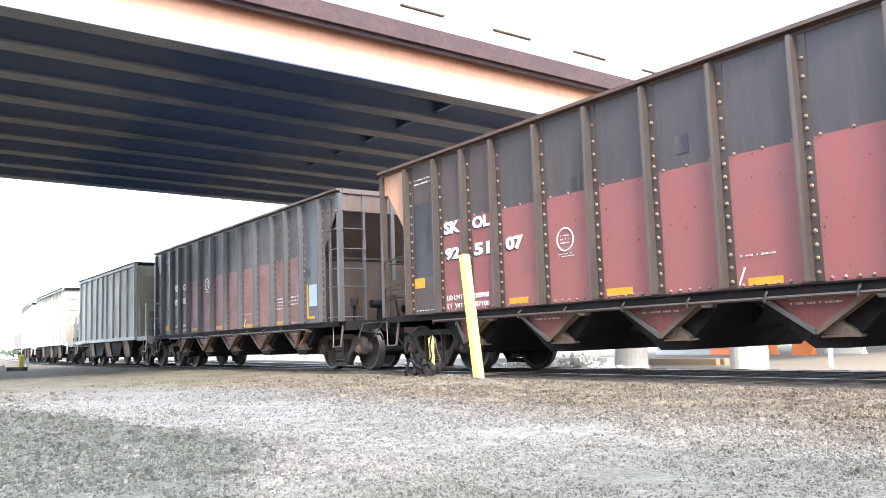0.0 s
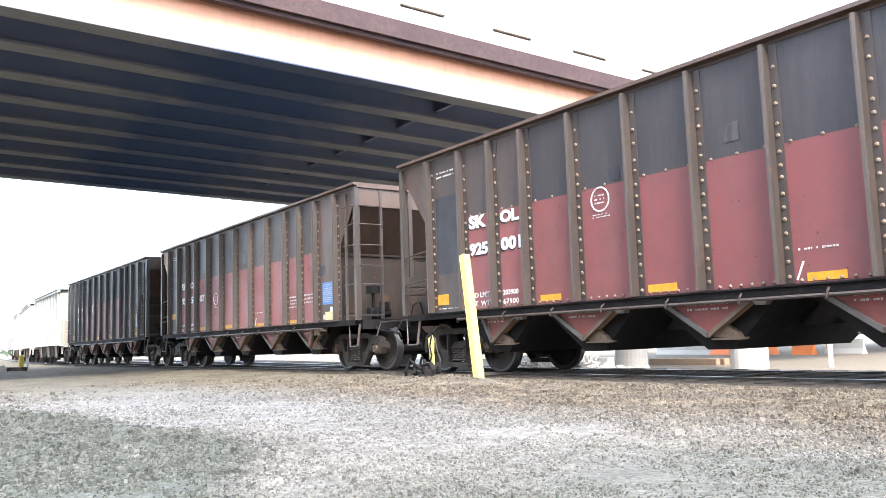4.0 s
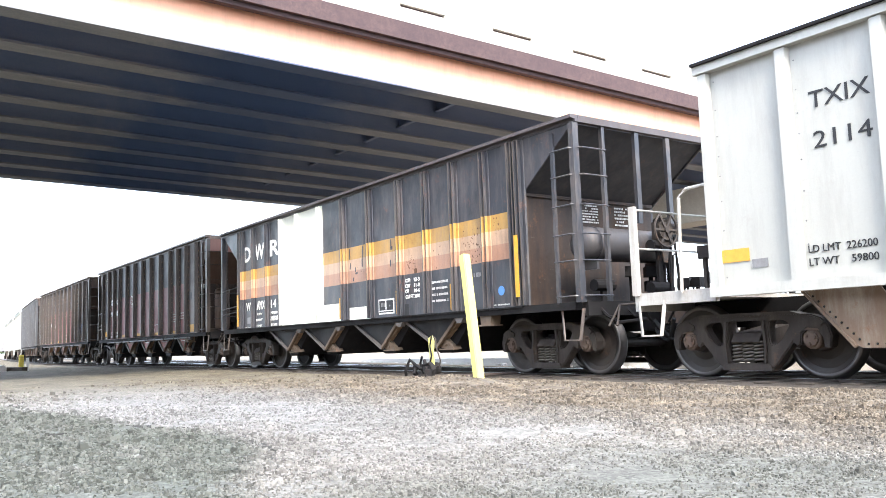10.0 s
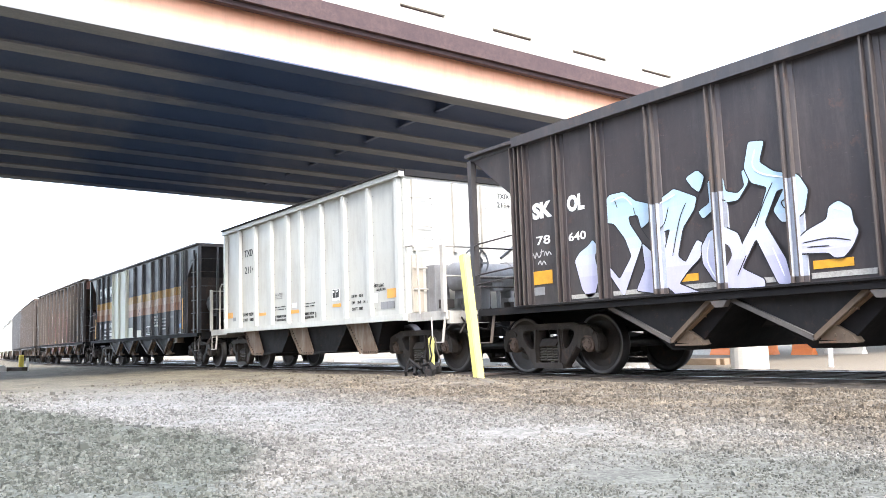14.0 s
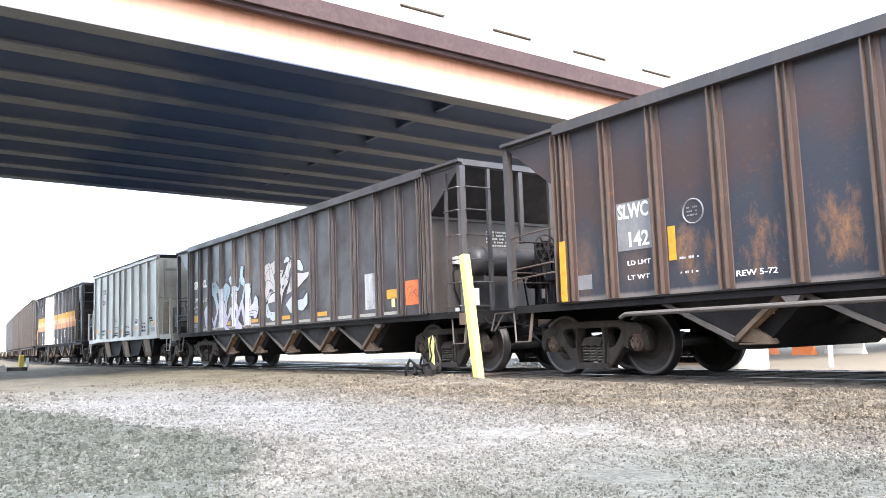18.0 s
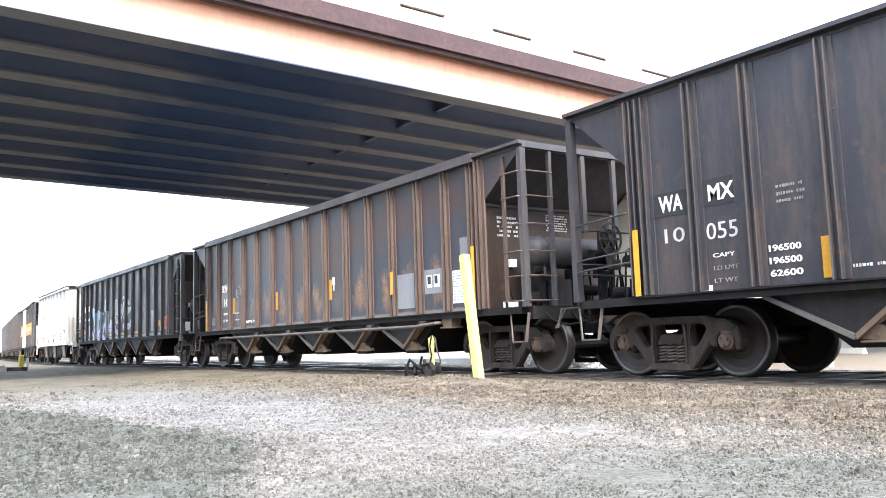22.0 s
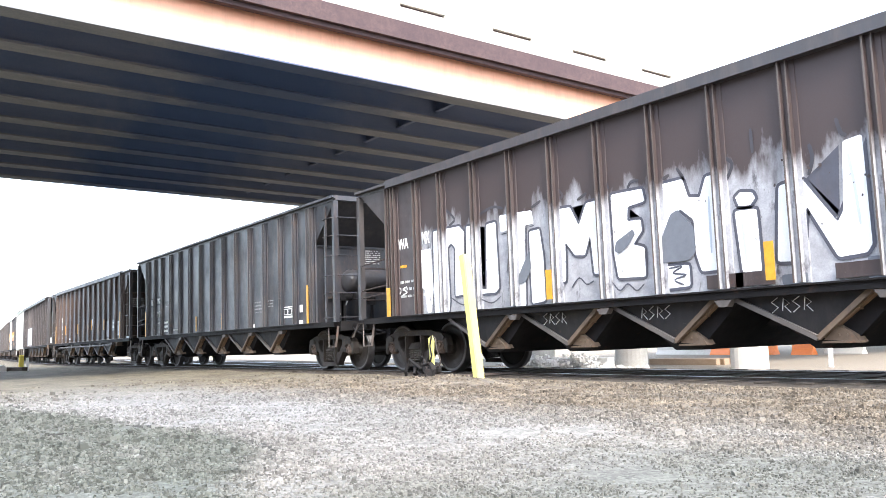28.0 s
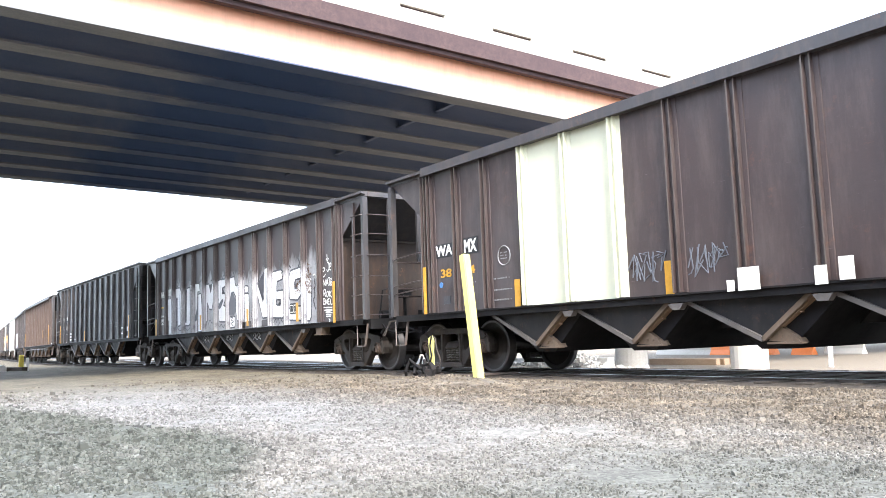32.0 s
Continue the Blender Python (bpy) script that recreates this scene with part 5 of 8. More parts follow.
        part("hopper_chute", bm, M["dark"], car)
    TRAIN.append((car, centre, half, sets))
    return car


TRAIN = []
SKR = [-5.717, -4.778, -3.953, -3.158, -2.106, -1.042, 0.0, 1.042, 2.106, 3.158, 3.953, 4.778, 5.717]
SKB = [-4.2, -2.13, -0.03, 2.08, 4.17]
WAR = [-6.5, -6.3, -5.54, -4.74, -3.79, -2.844, -1.896, -0.948, 0.0, 0.948, 1.896, 2.844, 3.79, 4.74, 5.54, 6.27, 6.44]
WAB = [-3.68, -1.77, 0.15, 2.04, 3.92]
RUR = [-6.5, -6.3, -5.54, -4.7, -3.75, -2.82, -1.87, -0.93, 0.0, 0.94, 1.87, 2.82, 3.70, 4.60, 5.46, 6.22, 6.44]
DWR = [-5.75, -5.56, -4.82, -3.95, -3.1, -2.2, -1.09, 0.0, 1.09, 2.2, 3.1, 3.95, 4.82, 5.52, 5.69]
DWB = [-2.95, -1.04, 1.36, 3.26]


def skol_car(label, centre, number, right, wing="skol_brown", detail=True, dirty=False):
    mats = dict(panel=lambda x: "dirty_red" if -4.0 < x < 4.6 else "slate", rib="slate", body="dirty_brown", gusset="red_plate", bulk="end_rust") if dirty else dict(panel=lambda x: ("dim_red" if number.endswith("001") else "skol_red") if -3.2 < x < 4.78 else "skol_brown_top" if -4.78 < x < -3 else ("skol_black" if x < -4.78 else "skol_brown"), rib="skol_rib", body="skol_brown", gusset="red_plate", wing=wing, bulk="end_rust", pad=True)
    car = hopper(label, centre, 6.66, 5.72, 3.88, SKR, mats, SKB, 5.63, style="bolted", bulk=2.5, reservoir=False, gus="R", reach=0.35, brake=(6.72, 0.35, 2.2))
    # air line along the sill with its hangers
    for y in (-1.6, 1.6):
        bm = bmesh.new()
        tube(bm, [(-5.0, y * 0.95, 0.88), (-4.9, y, 0.92), (5.0, y, 0.92), (5.2, y * 0.95, 0.86)], 0.022, 8)
        pipe = part("air_line", bm, M["skol_rib"], car, "long air line along the sill")
        for x in (-3.7, -2.6, -1.6, -0.5, 0.55, 1.6, 2.65, 3.7):
            bm = bmesh.new()
            tube(bm, [(x, y * 0.97, 1.0), (x + 0.02, y * 1.015, 0.96), (x, y * 1.015, 0.89), (x - 0.05, y * 0.97, 0.88)], 0.014, 5)
            part("hanger", bm, M["skol_rib"], pipe)
    # red painted end sheet under the top chord
    bm = bmesh.new()
    box(bm, (6.60, 0, 3.62), (0.03, 2.9, 0.44))
    part("end_sheet", bm, M[right], car)
    bm = bmesh.new()
    slab(bm, [(6.58, -1.48, 3.4), (6.58, 1.48, 3.4), (5.74, 1.48, 2.5), (5.74, -1.48, 2.5)], 0.02)
    part("slope_cover", bm, M["dirty_brown" if dirty else "skol_brown"], car)
    z = 1.53 if number.endswith("107") else 1.19
    decal(car, "reflector", -5.67, z, -5.24, z + 0.18, "yellow", label="yellow reflective sticker")
    decal(car, "reflector", -2.90, 1.11, -2.46, 1.20, "yellow", label="yellow reflective sticker")
    decal(car, "reflector", -0.84, 1.10, -0.38, 1.20, "yellow", label="yellow reflective sticker")
    decal(car, "reflector", 1.35, 1.08, 1.79, 1.17, "yellow", label="yellow reflective sticker")
    decal(car, "reflector", 3.33, 1.07, 3.76, 1.17, "yellow", label="yellow reflective sticker")
    if detail:
        words = [("SK", -4.59, 2.40, -4.12, 2.62), ("OL", -3.77, 2.40, -3.31, 2.60)]
        if number.endswith("107"):
            words += [(number[2 * k:2 * k + 2], x, 1.95, x + 0.42, 2.16) for k, x in enumerate((-4.57, -3.75, -2.93))]
        else:
            words += [(number[:3], -4.59, 1.95, -4.10, 2.16), (number[3:], -3.77, 1.96, -3.27, 2.17)]
        for txt, x0, z0, x1, z1 in words:
            letters(car, txt, x0 - 0.028, z0 - 0.018, x1 - 0.028, z1 - 0.018, "black", FACE, 0.05, "letter_shade")
            letters(car, txt, x0, z0, x1, z1, "white", FACE - 0.004, 0.05)
        for z, a, b in ((1.26, "LD LMT", "203900"), (1.12, "LT  WT", "67100")):
            letters(car, a, -4.56, z, -4.11, z + 0.08, bold=0.01)
            letters(car, b, -3.77, z, -3.40, z + 0.08, bold=0.01)
        mark = 1.97 if number.endswith("107") else 2.44
        hoop(car, -1.6, mark, 0.165)
        bars(car, -1.75, mark - 0.26, -1.42, mark - 0.19, 2, seed=4)
        bars(car, 3.25, 1.43, 3.78, 1.74, 4, seed=2)
        bars(car, 4.1, 1.5, 4.62, 1.75, 3, seed=3)
        bars(car, 1.27, 1.40, 1.75, 1.46, 1, seed=7)
        bm = bmesh.new()
        beam(bm, (1.32, FACE - 0.004, 1.3), (1.23, FACE - 0.004, 1.1), 0.02, 0.006, (0, 1, 0))
        part("stencil", bm, M["white"], car)
        bars(car, -5.5, 3.4, -4.95, 3.55, 2, seed=9)
        bars(car, -5.6, 1.10, -4.95, 1.15, 1, seed=11)
        # bolt heads along the red paint's edges
        bm = bmesh.new()
        for a, b in zip(SKR[1:-1], SKR[2:-1]):
            for z, n in ((2.63, 3), (1.095, 6)):
                for k in range(n):
                    x = a + 0.24 + (b - a - 0.32) * k / (n - 1)
                    lathe(bm, [(0.024, 0.0), (0.021, -0.01), (0.01, -0.019)], (x, FACE, z), 1, 6)
        tagged(part("bolt_heads", bm, M["bolt"], car), "bare bolt heads along the paint edge", kind="stuff")
        for i, (x, w) in enumerate(((0.45, 0.2), (4.85, 0.32))):
            decal(car, "patch_plate", x, 2.08 if i else 2.79, x + w, 2.30 if i else 3.02, "dwr_black")
        decal(car, "patch_plate", -1.42, 2.66, -1.22, 2.84, "dwr_black")
        ob = letters(car, "SKOL", 0, 0, 1, 1, name="end_lettering")
        ob.matrix_basis = Matrix.Translation((6.62, 0.55, 3.66)) @ Matrix.Rotation(math.pi / 2, 4, "Z") @ Matrix.Diagonal((0.5, 0.001, 0.12, 1))
        ob = letters(car, number, 0, 0, 1, 1, name="end_lettering")
        ob.matrix_basis = Matrix.Translation((6.62, 0.55, 3.47)) @ Matrix.Rotation(math.pi / 2, 4, "Z") @ Matrix.Diagonal((0.62, 0.001, 0.14, 1))
    return car


def platform_car(label, centre, mat, detail, panel):
    """A short hopper car with open platforms and railings at both ends."""
    car = thing("hopper_car", label, "railway car", "freight train")
    sets = []
    em = "txix_end" if detail else mat
    half, top, sill, e = 4.42, 3.78, 1.07, 4.6
    for s in (-1, 1):
        build_truck(car, s * half - 0.1, sets)
    ribs = [-4.6, -3.56, -2.5, -1.5, -0.55, 0.18, 1.2, 2.25, 3.28, 4.36]
    cuts = ribs[:-1] + [e]
    for a, b in zip(cuts, cuts[1:]):
        bm = bmesh.new()
        box(bm, ((a + b) / 2, -1.5, (sill + top) / 2), (b - a - 0.002, 0.03, top - sill))
        part("side_panel", bm, M[panel], car)
    h = top - sill - 0.14
    for i, r in enumerate(ribs):
        if detail:
            bm = bmesh.new()
            for k in range(9):
                lathe(bm, [(0.010, 0.0), (0.009, -0.005), (0.005, -0.009)], (r + 0.2, -1.515, 1.2 + 0.29 * k + 0.05 * math.sin(k * 5 + i)), 1, 6)
            tagged(part("bolt_row", bm, M["greyed"], car), "row of small grey bolt heads", kind="stuff")
        part("rib", shared(("ribf", mat), lambda: rib_mesh(h, "flat", mat)), None, car, "", (r + 0.05, 0, sill + 0.03))
    bm = bmesh.new()
    box(bm, (0, 1.5, (sill + top) / 2), (2 * e, 0.03, top - sill))
    far = part("side_wall", bm, M[mat], car)
    for r in ribs:
        part("rib", shared(("ribf", mat), lambda: rib_mesh(h, "flat", mat)), None, far, "", Matrix.Translation((-r - 0.05, 0, sill + 0.03)) @ Matrix.Rotation(math.pi, 4, "Z"))
    for s in (-1, 1):
        bm = bmesh.new()
        box(bm, (0, s * 1.55, top - 0.05), (2 * e + 0.06, 0.13, 0.1))
        part("top_chord", bm, M[mat], car)
        bm = bmesh.new()
        box(bm, (0, s * 1.57, top + 0.02), (2 * e + 0.06, 0.17, 0.035))
        part("top_rim", bm, M["dark"], car, "dark top rim")
        bm = bmesh.new()
        box(bm, (0, s * 1.52, sill - 0.03), (2 * e, 0.14, 0.12))
        part("side_sill", bm, M[mat], car)
        bm = bmesh.new()
        box(bm, (s * (e - 0.02), 0, (sill + top) / 2), (0.03, 2.97, top - sill))
        part("end_sheet", bm, M[mat], car)
        bm = bmesh.new()
        box(bm, (s * e, 0, top - 0.02), (0.12, 3.0, 0.12))
        part("end_chord", bm, M["dark"], car, "black top rim of the end")
        bm = bmesh.new()
        box(bm, (s * (e + 0.62), 0, sill - 0.06), (1.24, 2.9, 0.05))
        for w in (-1, 1):
            box(bm, (s * (e + 0.62), w * 1.45, sill - 0.05), (1.24, 0.08, 0.16))
        box(bm, (s * (e + 1.24), 0, sill - 0.09), (0.08, 2.9, 0.22))
        part("end_platform", bm, M[em], car)
        for w in (-1, 1):
            bm = bmesh.new()
            x0, x1 = s * (e + 0.62), s * (e + 1.2)
            tube(bm, [(s * (e + 0.02), w * 1.5, 2.35), (s * (e + 0.3), w * 1.52, 2.34), (s * (e + 0.42), w * 1.52, 2.25), (s * (e + 0.46), w * 1.52, sill)], 0.022, 8)
            part("hand_rail", bm, M[em], car)
            bm = bmesh.new()
            box(bm, (x1, w * 1.5, (sill + 2.25) / 2), (0.09, 0.07, 2.25 - sill))
            part("rail_post", bm, M[em], car)
            for z in (2.22, 1.7):
                bm = bmesh.new()
                tube(bm, [(x1, w * 1.5, z), (x1 + s * 0.03, w * 1.4, z), (x1 + s * 0.03, 0, z)], 0.016, 6)
                part("end_rail", bm, M[em], car)
            for z in (3.3, 2.75, 2.35, 1.95, 1.55):
                bm = bmesh.new()
                y = w * 1.35
                tube(bm, [(s * e, y, z), (s * (e + 0.06), y, z), (s * (e + 0.06), y - w * 0.45, z), (s * e, y - w * 0.45, z)], 0.012, 6)
                part("rung", bm, M[em], car)
            stirrup(car, s * (e + 0.98), w * 1.48, sill - 0.08, em, 0.43)
        for y0, y1, z0, z1, d in ((-1.38, -1.12, 1.12, 2.2, 0.03), (-1.05, -0.72, 1.12, 2.0, 0.3), (0.75, 1.3, 1.12, 2.1, 0.24)):
            bm = bmesh.new()
            box(bm, (s * (e + d / 2), (y0 + y1) / 2, (z0 + z1) / 2), (d, y1 - y0, z1 - z0))
            bmesh.ops.bevel(bm, geom=bm.edges[:], offset=0.012, segments=1, affect="EDGES")
            part("end_cabinet" if d > 0.1 else "end_panel", bm, M["greyed" if d > 0.1 else "end_panel"], car)
        bm = bmesh.new()
        lathe(bm, [(0.12, 1.1), (0.25, 1.13), (0.28, 1.2), (0.28, 1.95), (0.25, 2.02), (0.12, 2.05)], (s * (e + 0.42), -0.2, 0), 2, 20)
        part("upright_tank", bm, M["greyed"], car, "upright grey tank", smooth=True)
        for z in (2.52, 3.2):
            bm = bmesh.new()
            for k in range(14):
                lathe(bm, [(0.013, 0.0), (0.012, s * 0.008), (0.006, s * 0.012)], (s * (e - 0.004), -1.25 + 0.19 * k, z), 0, 6)
            tagged(part("bolt_row", bm, M["greyed"], car), "row of small bolt heads across the end", kind="stuff")
        for y in (-1.3, -0.35, 0.35, 1.3):
            bm = bmesh.new()
            box(bm, (s * (e + 0.03), y, (2.13 + top) / 2), (0.06, 0.08, top - 2.42))
            part("end_stiffener", bm, M[em], car)
        coupler(car, s * (e + 1.35), s)
        hoses(car, s * (e + 1.25), "dark", s)
        clutter(car, s * (e + 0.6), 31 + s, "frame")
        clutter(car, s * (e + 0.95), 57 + s, "greyed", (-0.6, 1.2), (1.15, 1.6), 6)
    tank(car, e + 0.55, -0.9, 0.7, 1.75, 0.27, "greyed")
    hand_brake(car, (e + 1.18, -0.75, 1.95), "greyed", 0.27)
    for k, (y, z) in enumerate(((0.35, 2.2), (0.75, 1.95))):
        bm = bmesh.new()
        tube(bm, [(e + 1.15, y - 0.5, z - 0.15), (e + 1.2, y - 0.2, z + 0.08), (e + 1.22, y + 0.1, z + 0.06), (e + 1.22, y + 0.3, z - 0.25), (e + 1.2, y + 0.32, 1.05)], 0.03 - 0.008 * k, 8)
        part("air_hose", bm, M["greyed" if k == 0 else "dark"], car)
    bm = bmesh.new()
    prism(bm, [(-0.33, 0.62), (-0.33, 0.98), (0.33, 0.98), (0.33, 0.62)], 0, -e - 1.3, e + 1.3)
    part("centre_sill", bm, M["dark"], car)
    for x0 in (-3.55, -0.72, 2.1):
        for s in (-1, 1):
            bm = bmesh.new()
            prism(bm, [(x0, 1.0), (x0 + 0.84, 1.0), (x0 + 1.22, 0.40), (x0 + 1.16, 0.36), (x0 + 0.62, 0.36), (x0 + 0.52, 0.41)], 1, s * 1.38 - 0.012, s * 1.38 + 0.012)
            side = part("chute_side", bm, M["rustchute"], car, "rust-stained chute side")
            bm = bmesh.new()
            beam(bm, (x0, s * 1.405, 1.0), (x0 + 0.56, s * 1.405, 0.37), 0.03, 0.04, (0, 1, 0))
            part("chute_flange", bm, M["latch_tan"], side)
            bm = bmesh.new()
            for k in range(9):
                u = (k + 0.5) / 9
                lathe(bm, [(0.014, 0.0), (0.012, s * 0.008), (0.006, s * 0.014)], (x0 + 0.09 + 0.53 * u, s * 1.392, 0.95 - 0.53 * u), 1, 6)
            for k in range(6):
                lathe(bm, [(0.014, 0.0), (0.012, s * 0.008), (0.006, s * 0.014)], (x0 + 0.68 + 0.09 * k, s * 1.392, 0.40), 1, 6)
            tagged(part("bolt_heads", bm, M["dark"], side), "bolt heads round the chute side", kind="stuff")
            bm = bmesh.new()
            prism(bm, [(x0 + 0.62, 0.355), (x0 + 1.1, 0.357), (x0 + (1.25 if x0 > 1 else 2.1), 0.42), (x0 + 1.2, 0.43)], 1, s * 1.36 - 0.03, s * 1.36 + 0.02)
            part("chute_lip", bm, M["chute_dark"], car)
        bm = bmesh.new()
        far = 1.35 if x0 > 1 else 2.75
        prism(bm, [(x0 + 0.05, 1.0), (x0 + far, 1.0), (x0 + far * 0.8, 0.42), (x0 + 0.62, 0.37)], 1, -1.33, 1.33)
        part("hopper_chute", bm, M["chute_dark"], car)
    if detail:
        letters(car, "TXIX", -3.22, 2.93, -2.56, 3.11, "black", bold=0.0)
        letters(car, "2114", -3.2, 2.49, -2.57, 2.67, "black", bold=0.0)
        letters(car, "LD LMT  226200", -3.36, 1.38, -2.62, 1.46, "black", bold=0.0)
        letters(car, "LT WT    59800", -3.36, 1.24, -2.62, 1.32, "black", bold=0.0)
        decal(car, "reflector", -4.48, 1.37, -4.08, 1.52, "orange", label="orange reflective sticker")
        decal(car, "reflector", -2.28, 1.35, -1.87, 1.42, "orange", label="orange reflective sticker")
        decal(car, "reflector", -0.4, 1.32, 0.03, 1.40, "orange", label="orange reflective sticker")
        decal(car, "reflector", 1.7, 1.36, 2.08, 1.43, "orange", label="orange reflective sticker")
        decal(car, "reflector", 3.95, 1.42, 4.32, 1.60, "orange", label="orange reflective sticker")
        decal(car, "sticker", 1.70, 1.50, 2.02, 1.74, "white", label="white sheet with two black squares")
        for x in (1.72, 1.87):
            decal(car, "black_field", x, 1.56, x + 0.13, 1.73, "black", FACE - 0.004)
            decal(car, "white_mark", x + 0.03, 1.67, x + 0.08, 1.71, "white", FACE - 0.008)
        decal(car, "data_plate", -4.05, 1.28, -3.85, 1.38, "greyed")
        decal(car, "data_plate", 3.7, 1.22, 4.2, 1.36, "greyed")
        for i, x in enumerate((-1.2, 0.28)):
            letters(car, "PRIMARY DOOR", x, 1.255, x + 0.53, 1.315, "black", bold=0.01)
            letters(car, "INDICATOR LOCK", x, 1.17, x + 0.53, 1.225, "black", bold=0.01)
            bars(car, x - 0.08, 1.42, x + 0.6, 1.54, 2, "black", seed=i)
            decal(car, "arrow", x + (-0.08 if i == 0 else 0.6), 1.18, x + (-0.05 if i == 0 else 0.63), 1.30, "black")
        decal(car, "notice", -0.33, 1.45, -0.08, 1.56, "pale_notice")
        bars(car, 0.62, 2.38, 0.65, 2.85, 6, "greyed", seed=16)
        bars(car, -1.28, 1.70, -0.86, 1.86, 4, "greyed", seed=12)
        letters(car, "EMPTY LOAD", 3.42, 1.66, 3.84, 1.72, "black", bold=0.0)
        letters(car, "ADJ BLOCK", 3.55, 1.57, 3.90, 1.63, "black", bold=0.0)
        letters(car, "EX W    10-8", 2.55, 1.51, 3.00, 1.57, "black", bold=0.0)
        letters(car, "EW     10-8     H   13-0", 2.55, 1.38, 3.30, 1.44, "black", bold=0.0)
        letters(car, "CU FT  2280", 2.55, 1.25, 3.00, 1.31, "black", bold=0.0)
        decal(car, "notice", 3.45, 1.36, 3.58, 1.54, "pale_notice")
        for txt, z in (("TXIX", 3.42), ("2114", 3.24)):
            ob = letters(car, txt, 0, 0, 1, 1, "black", name="end_lettering")
            ob.matrix_basis = Matrix.Translation((e + 0.004, 0.75, z)) @ Matrix.Rotation(math.pi / 2, 4, "Z") @ Matrix.Diagonal((0.34, 0.001, 0.11, 1))
    TRAIN.append((car, centre, half, sets))
    return car


def simple(m, **more):
    return dict(panel=lambda x: m, rib=m, body=m, **more)


def vertical_marks(car, xs, h=0.44, z=1.1, long=()):
    for x in xs:
        decal(car, "reflector", x + 0.04, z, x + 0.13, z + h, "yellow", -1.535, "upright yellow reflective strip")
    for x in long:
        decal(car, "reflector", x, 1.06, x + 0.15, 1.92, "yellow", -1.535, "long upright yellow reflective strip")


# ---- the train, from the far end to the near one
platform_car("white hopper car at the head of the train", -61.8, "tan", False, "tan_panel")
platform_car("pale grey weathered hopper car with railed end platforms", -48.75, "tan", False, "tan_panel")
platform_car("pale weathered hopper car with railed end platforms", -35.6, "tan", False, "tan_panel")
far_red = skol_car("black and red riveted hopper car, third from the yard post", -21.93, "925009", "skol_brown", dirty=True)
decal(far_red, "placard", 5.1, 1.44, 5.5, 1.92, "placard", label="pale blue placard")
decal(far_red, "reflector", 4.97, 1.16, 5.04, 1.94, "yellow")
decal(far_red, "reflector", 5.045, 1.16, 5.35, 1.22, "yellow")
red1 = skol_car("black and dusty red riveted hopper car with a blue placard", -6.93, "925107", "skol_brown", "wing_orange")
decal(red1, "placard", 5.03, 1.44, 5.62, 1.92, "blue", label="blue placard with white lines of text")
bars(red1, 5.07, 1.48, 5.58, 1.89, 10, "white", FACE - 0.004, 21)
decal(red1, "notice", 5.15, 1.10, 5.62, 1.28, "cream", label="pale yellow notice")
decal(red1, "notice", 5.38, 1.28, 5.54, 1.38, "white")
decal(red1, "notice", 5.06, 1.12, 5.13, 1.22, "white")
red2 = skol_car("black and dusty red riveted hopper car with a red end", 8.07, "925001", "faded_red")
for k, c in enumerate((red1, red2)):
    flecks(c, -3.0, 1.15, 4.6, 2.58, 90, 71 + k, size=0.02)
    flecks(c, 3.0, 2.0, 4.7, 2.58, 40, 81 + k, size=0.018)
decal(red2, "reflector", 5.02, 1.10, 5.4, 1.32, "yellow", label="yellow reflective sticker")
bm = bmesh.new()
lathe(bm, [(0.10, 1.12), (0.19, 1.15), (0.22, 1.22), (0.22, 2.26), (0.19, 2.33), (0.10, 2.36)], (6.22, -0.95, 0), 2, 20)
upright = part("air_reservoir", bm, M["skol_brown"], red2, "upright brown air reservoir", smooth=True)
for z in (1.45, 2.05):
    bm = bmesh.new()
    ring(bm, (6.22, -0.95, z), 2, 0.225, 0.014, 20, 4)
    part("strap", bm, M["skol_rib"], upright)
bm = bmesh.new()
tube(bm, [(6.0, -1.45, 2.38), (5.92, -1.5, 2.25), (5.86, -1.5, 1.95), (5.9, -1.5, 1.7), (6.02, -1.5, 1.55), (6.05, -1.48, 1.3)], 0.018, 6)
part("brake_pipe", bm, M["dark"], red2)
bm = bmesh.new()
box(bm, (6.1, -1.5, 2.42), (0.12, 0.06, 0.13))
part("retainer_valve", bm, M["white"], red2, "small white valve box")

# black car with orange bands
dw = hopper("blue-black hopper car with orange bands and a white patch", 22.90, 7.02, 5.75, 3.74, DWR, dict(panel=lambda x: "patch_white" if -3.12 < x < -1.0 else ("dwr" if -5.6 < x < 5.55 else "dwr_black"), ribf=lambda x: "patch_white" if -3.12 < x < -0.95 else ("dwr" if -5.6 < x < 5.5 else "dwr_black"), rib="dwr_black", body="dwr_black", chord="dwr_chord", bulk="end_rust", pad=True), DWB, 5.69)
for txt, x0, x1 in (("D", -5.48, -5.0), ("W", -4.73, -4.11), ("R", -3.76, -3.22)):
    letters(dw, txt, x0, 2.79, x1, 3.19, bold=0.03)
letters(dw, "W", -5.32, 1.51, -5.03, 1.72)
letters(dw, "AMX", -4.62, 1.51, -4.1, 1.73)
letters(dw, "14", -3.74, 1.52, -3.43, 1.72)
letters(dw, "CAPY", -4.6, 1.37, -4.28, 1.43, bold=0.01)
letters(dw, "LD LMT", -4.65, 1.22, -4.27, 1.28, bold=0.01)
letters(dw, "LT WT", -4.62, 1.07, -4.28, 1.13, bold=0.01)
letters(dw, "197000", -3.74, 1.36, -3.36, 1.43, bold=0.01)
letters(dw, "198500", -3.75, 1.20, -3.33, 1.32, bold=0.02)
letters(dw, "61500", -3.74, 1.07, -3.38, 1.14, bold=0.01)
decal(dw, "white_frame", 1.42, 1.12, 1.99, 1.41, "white")
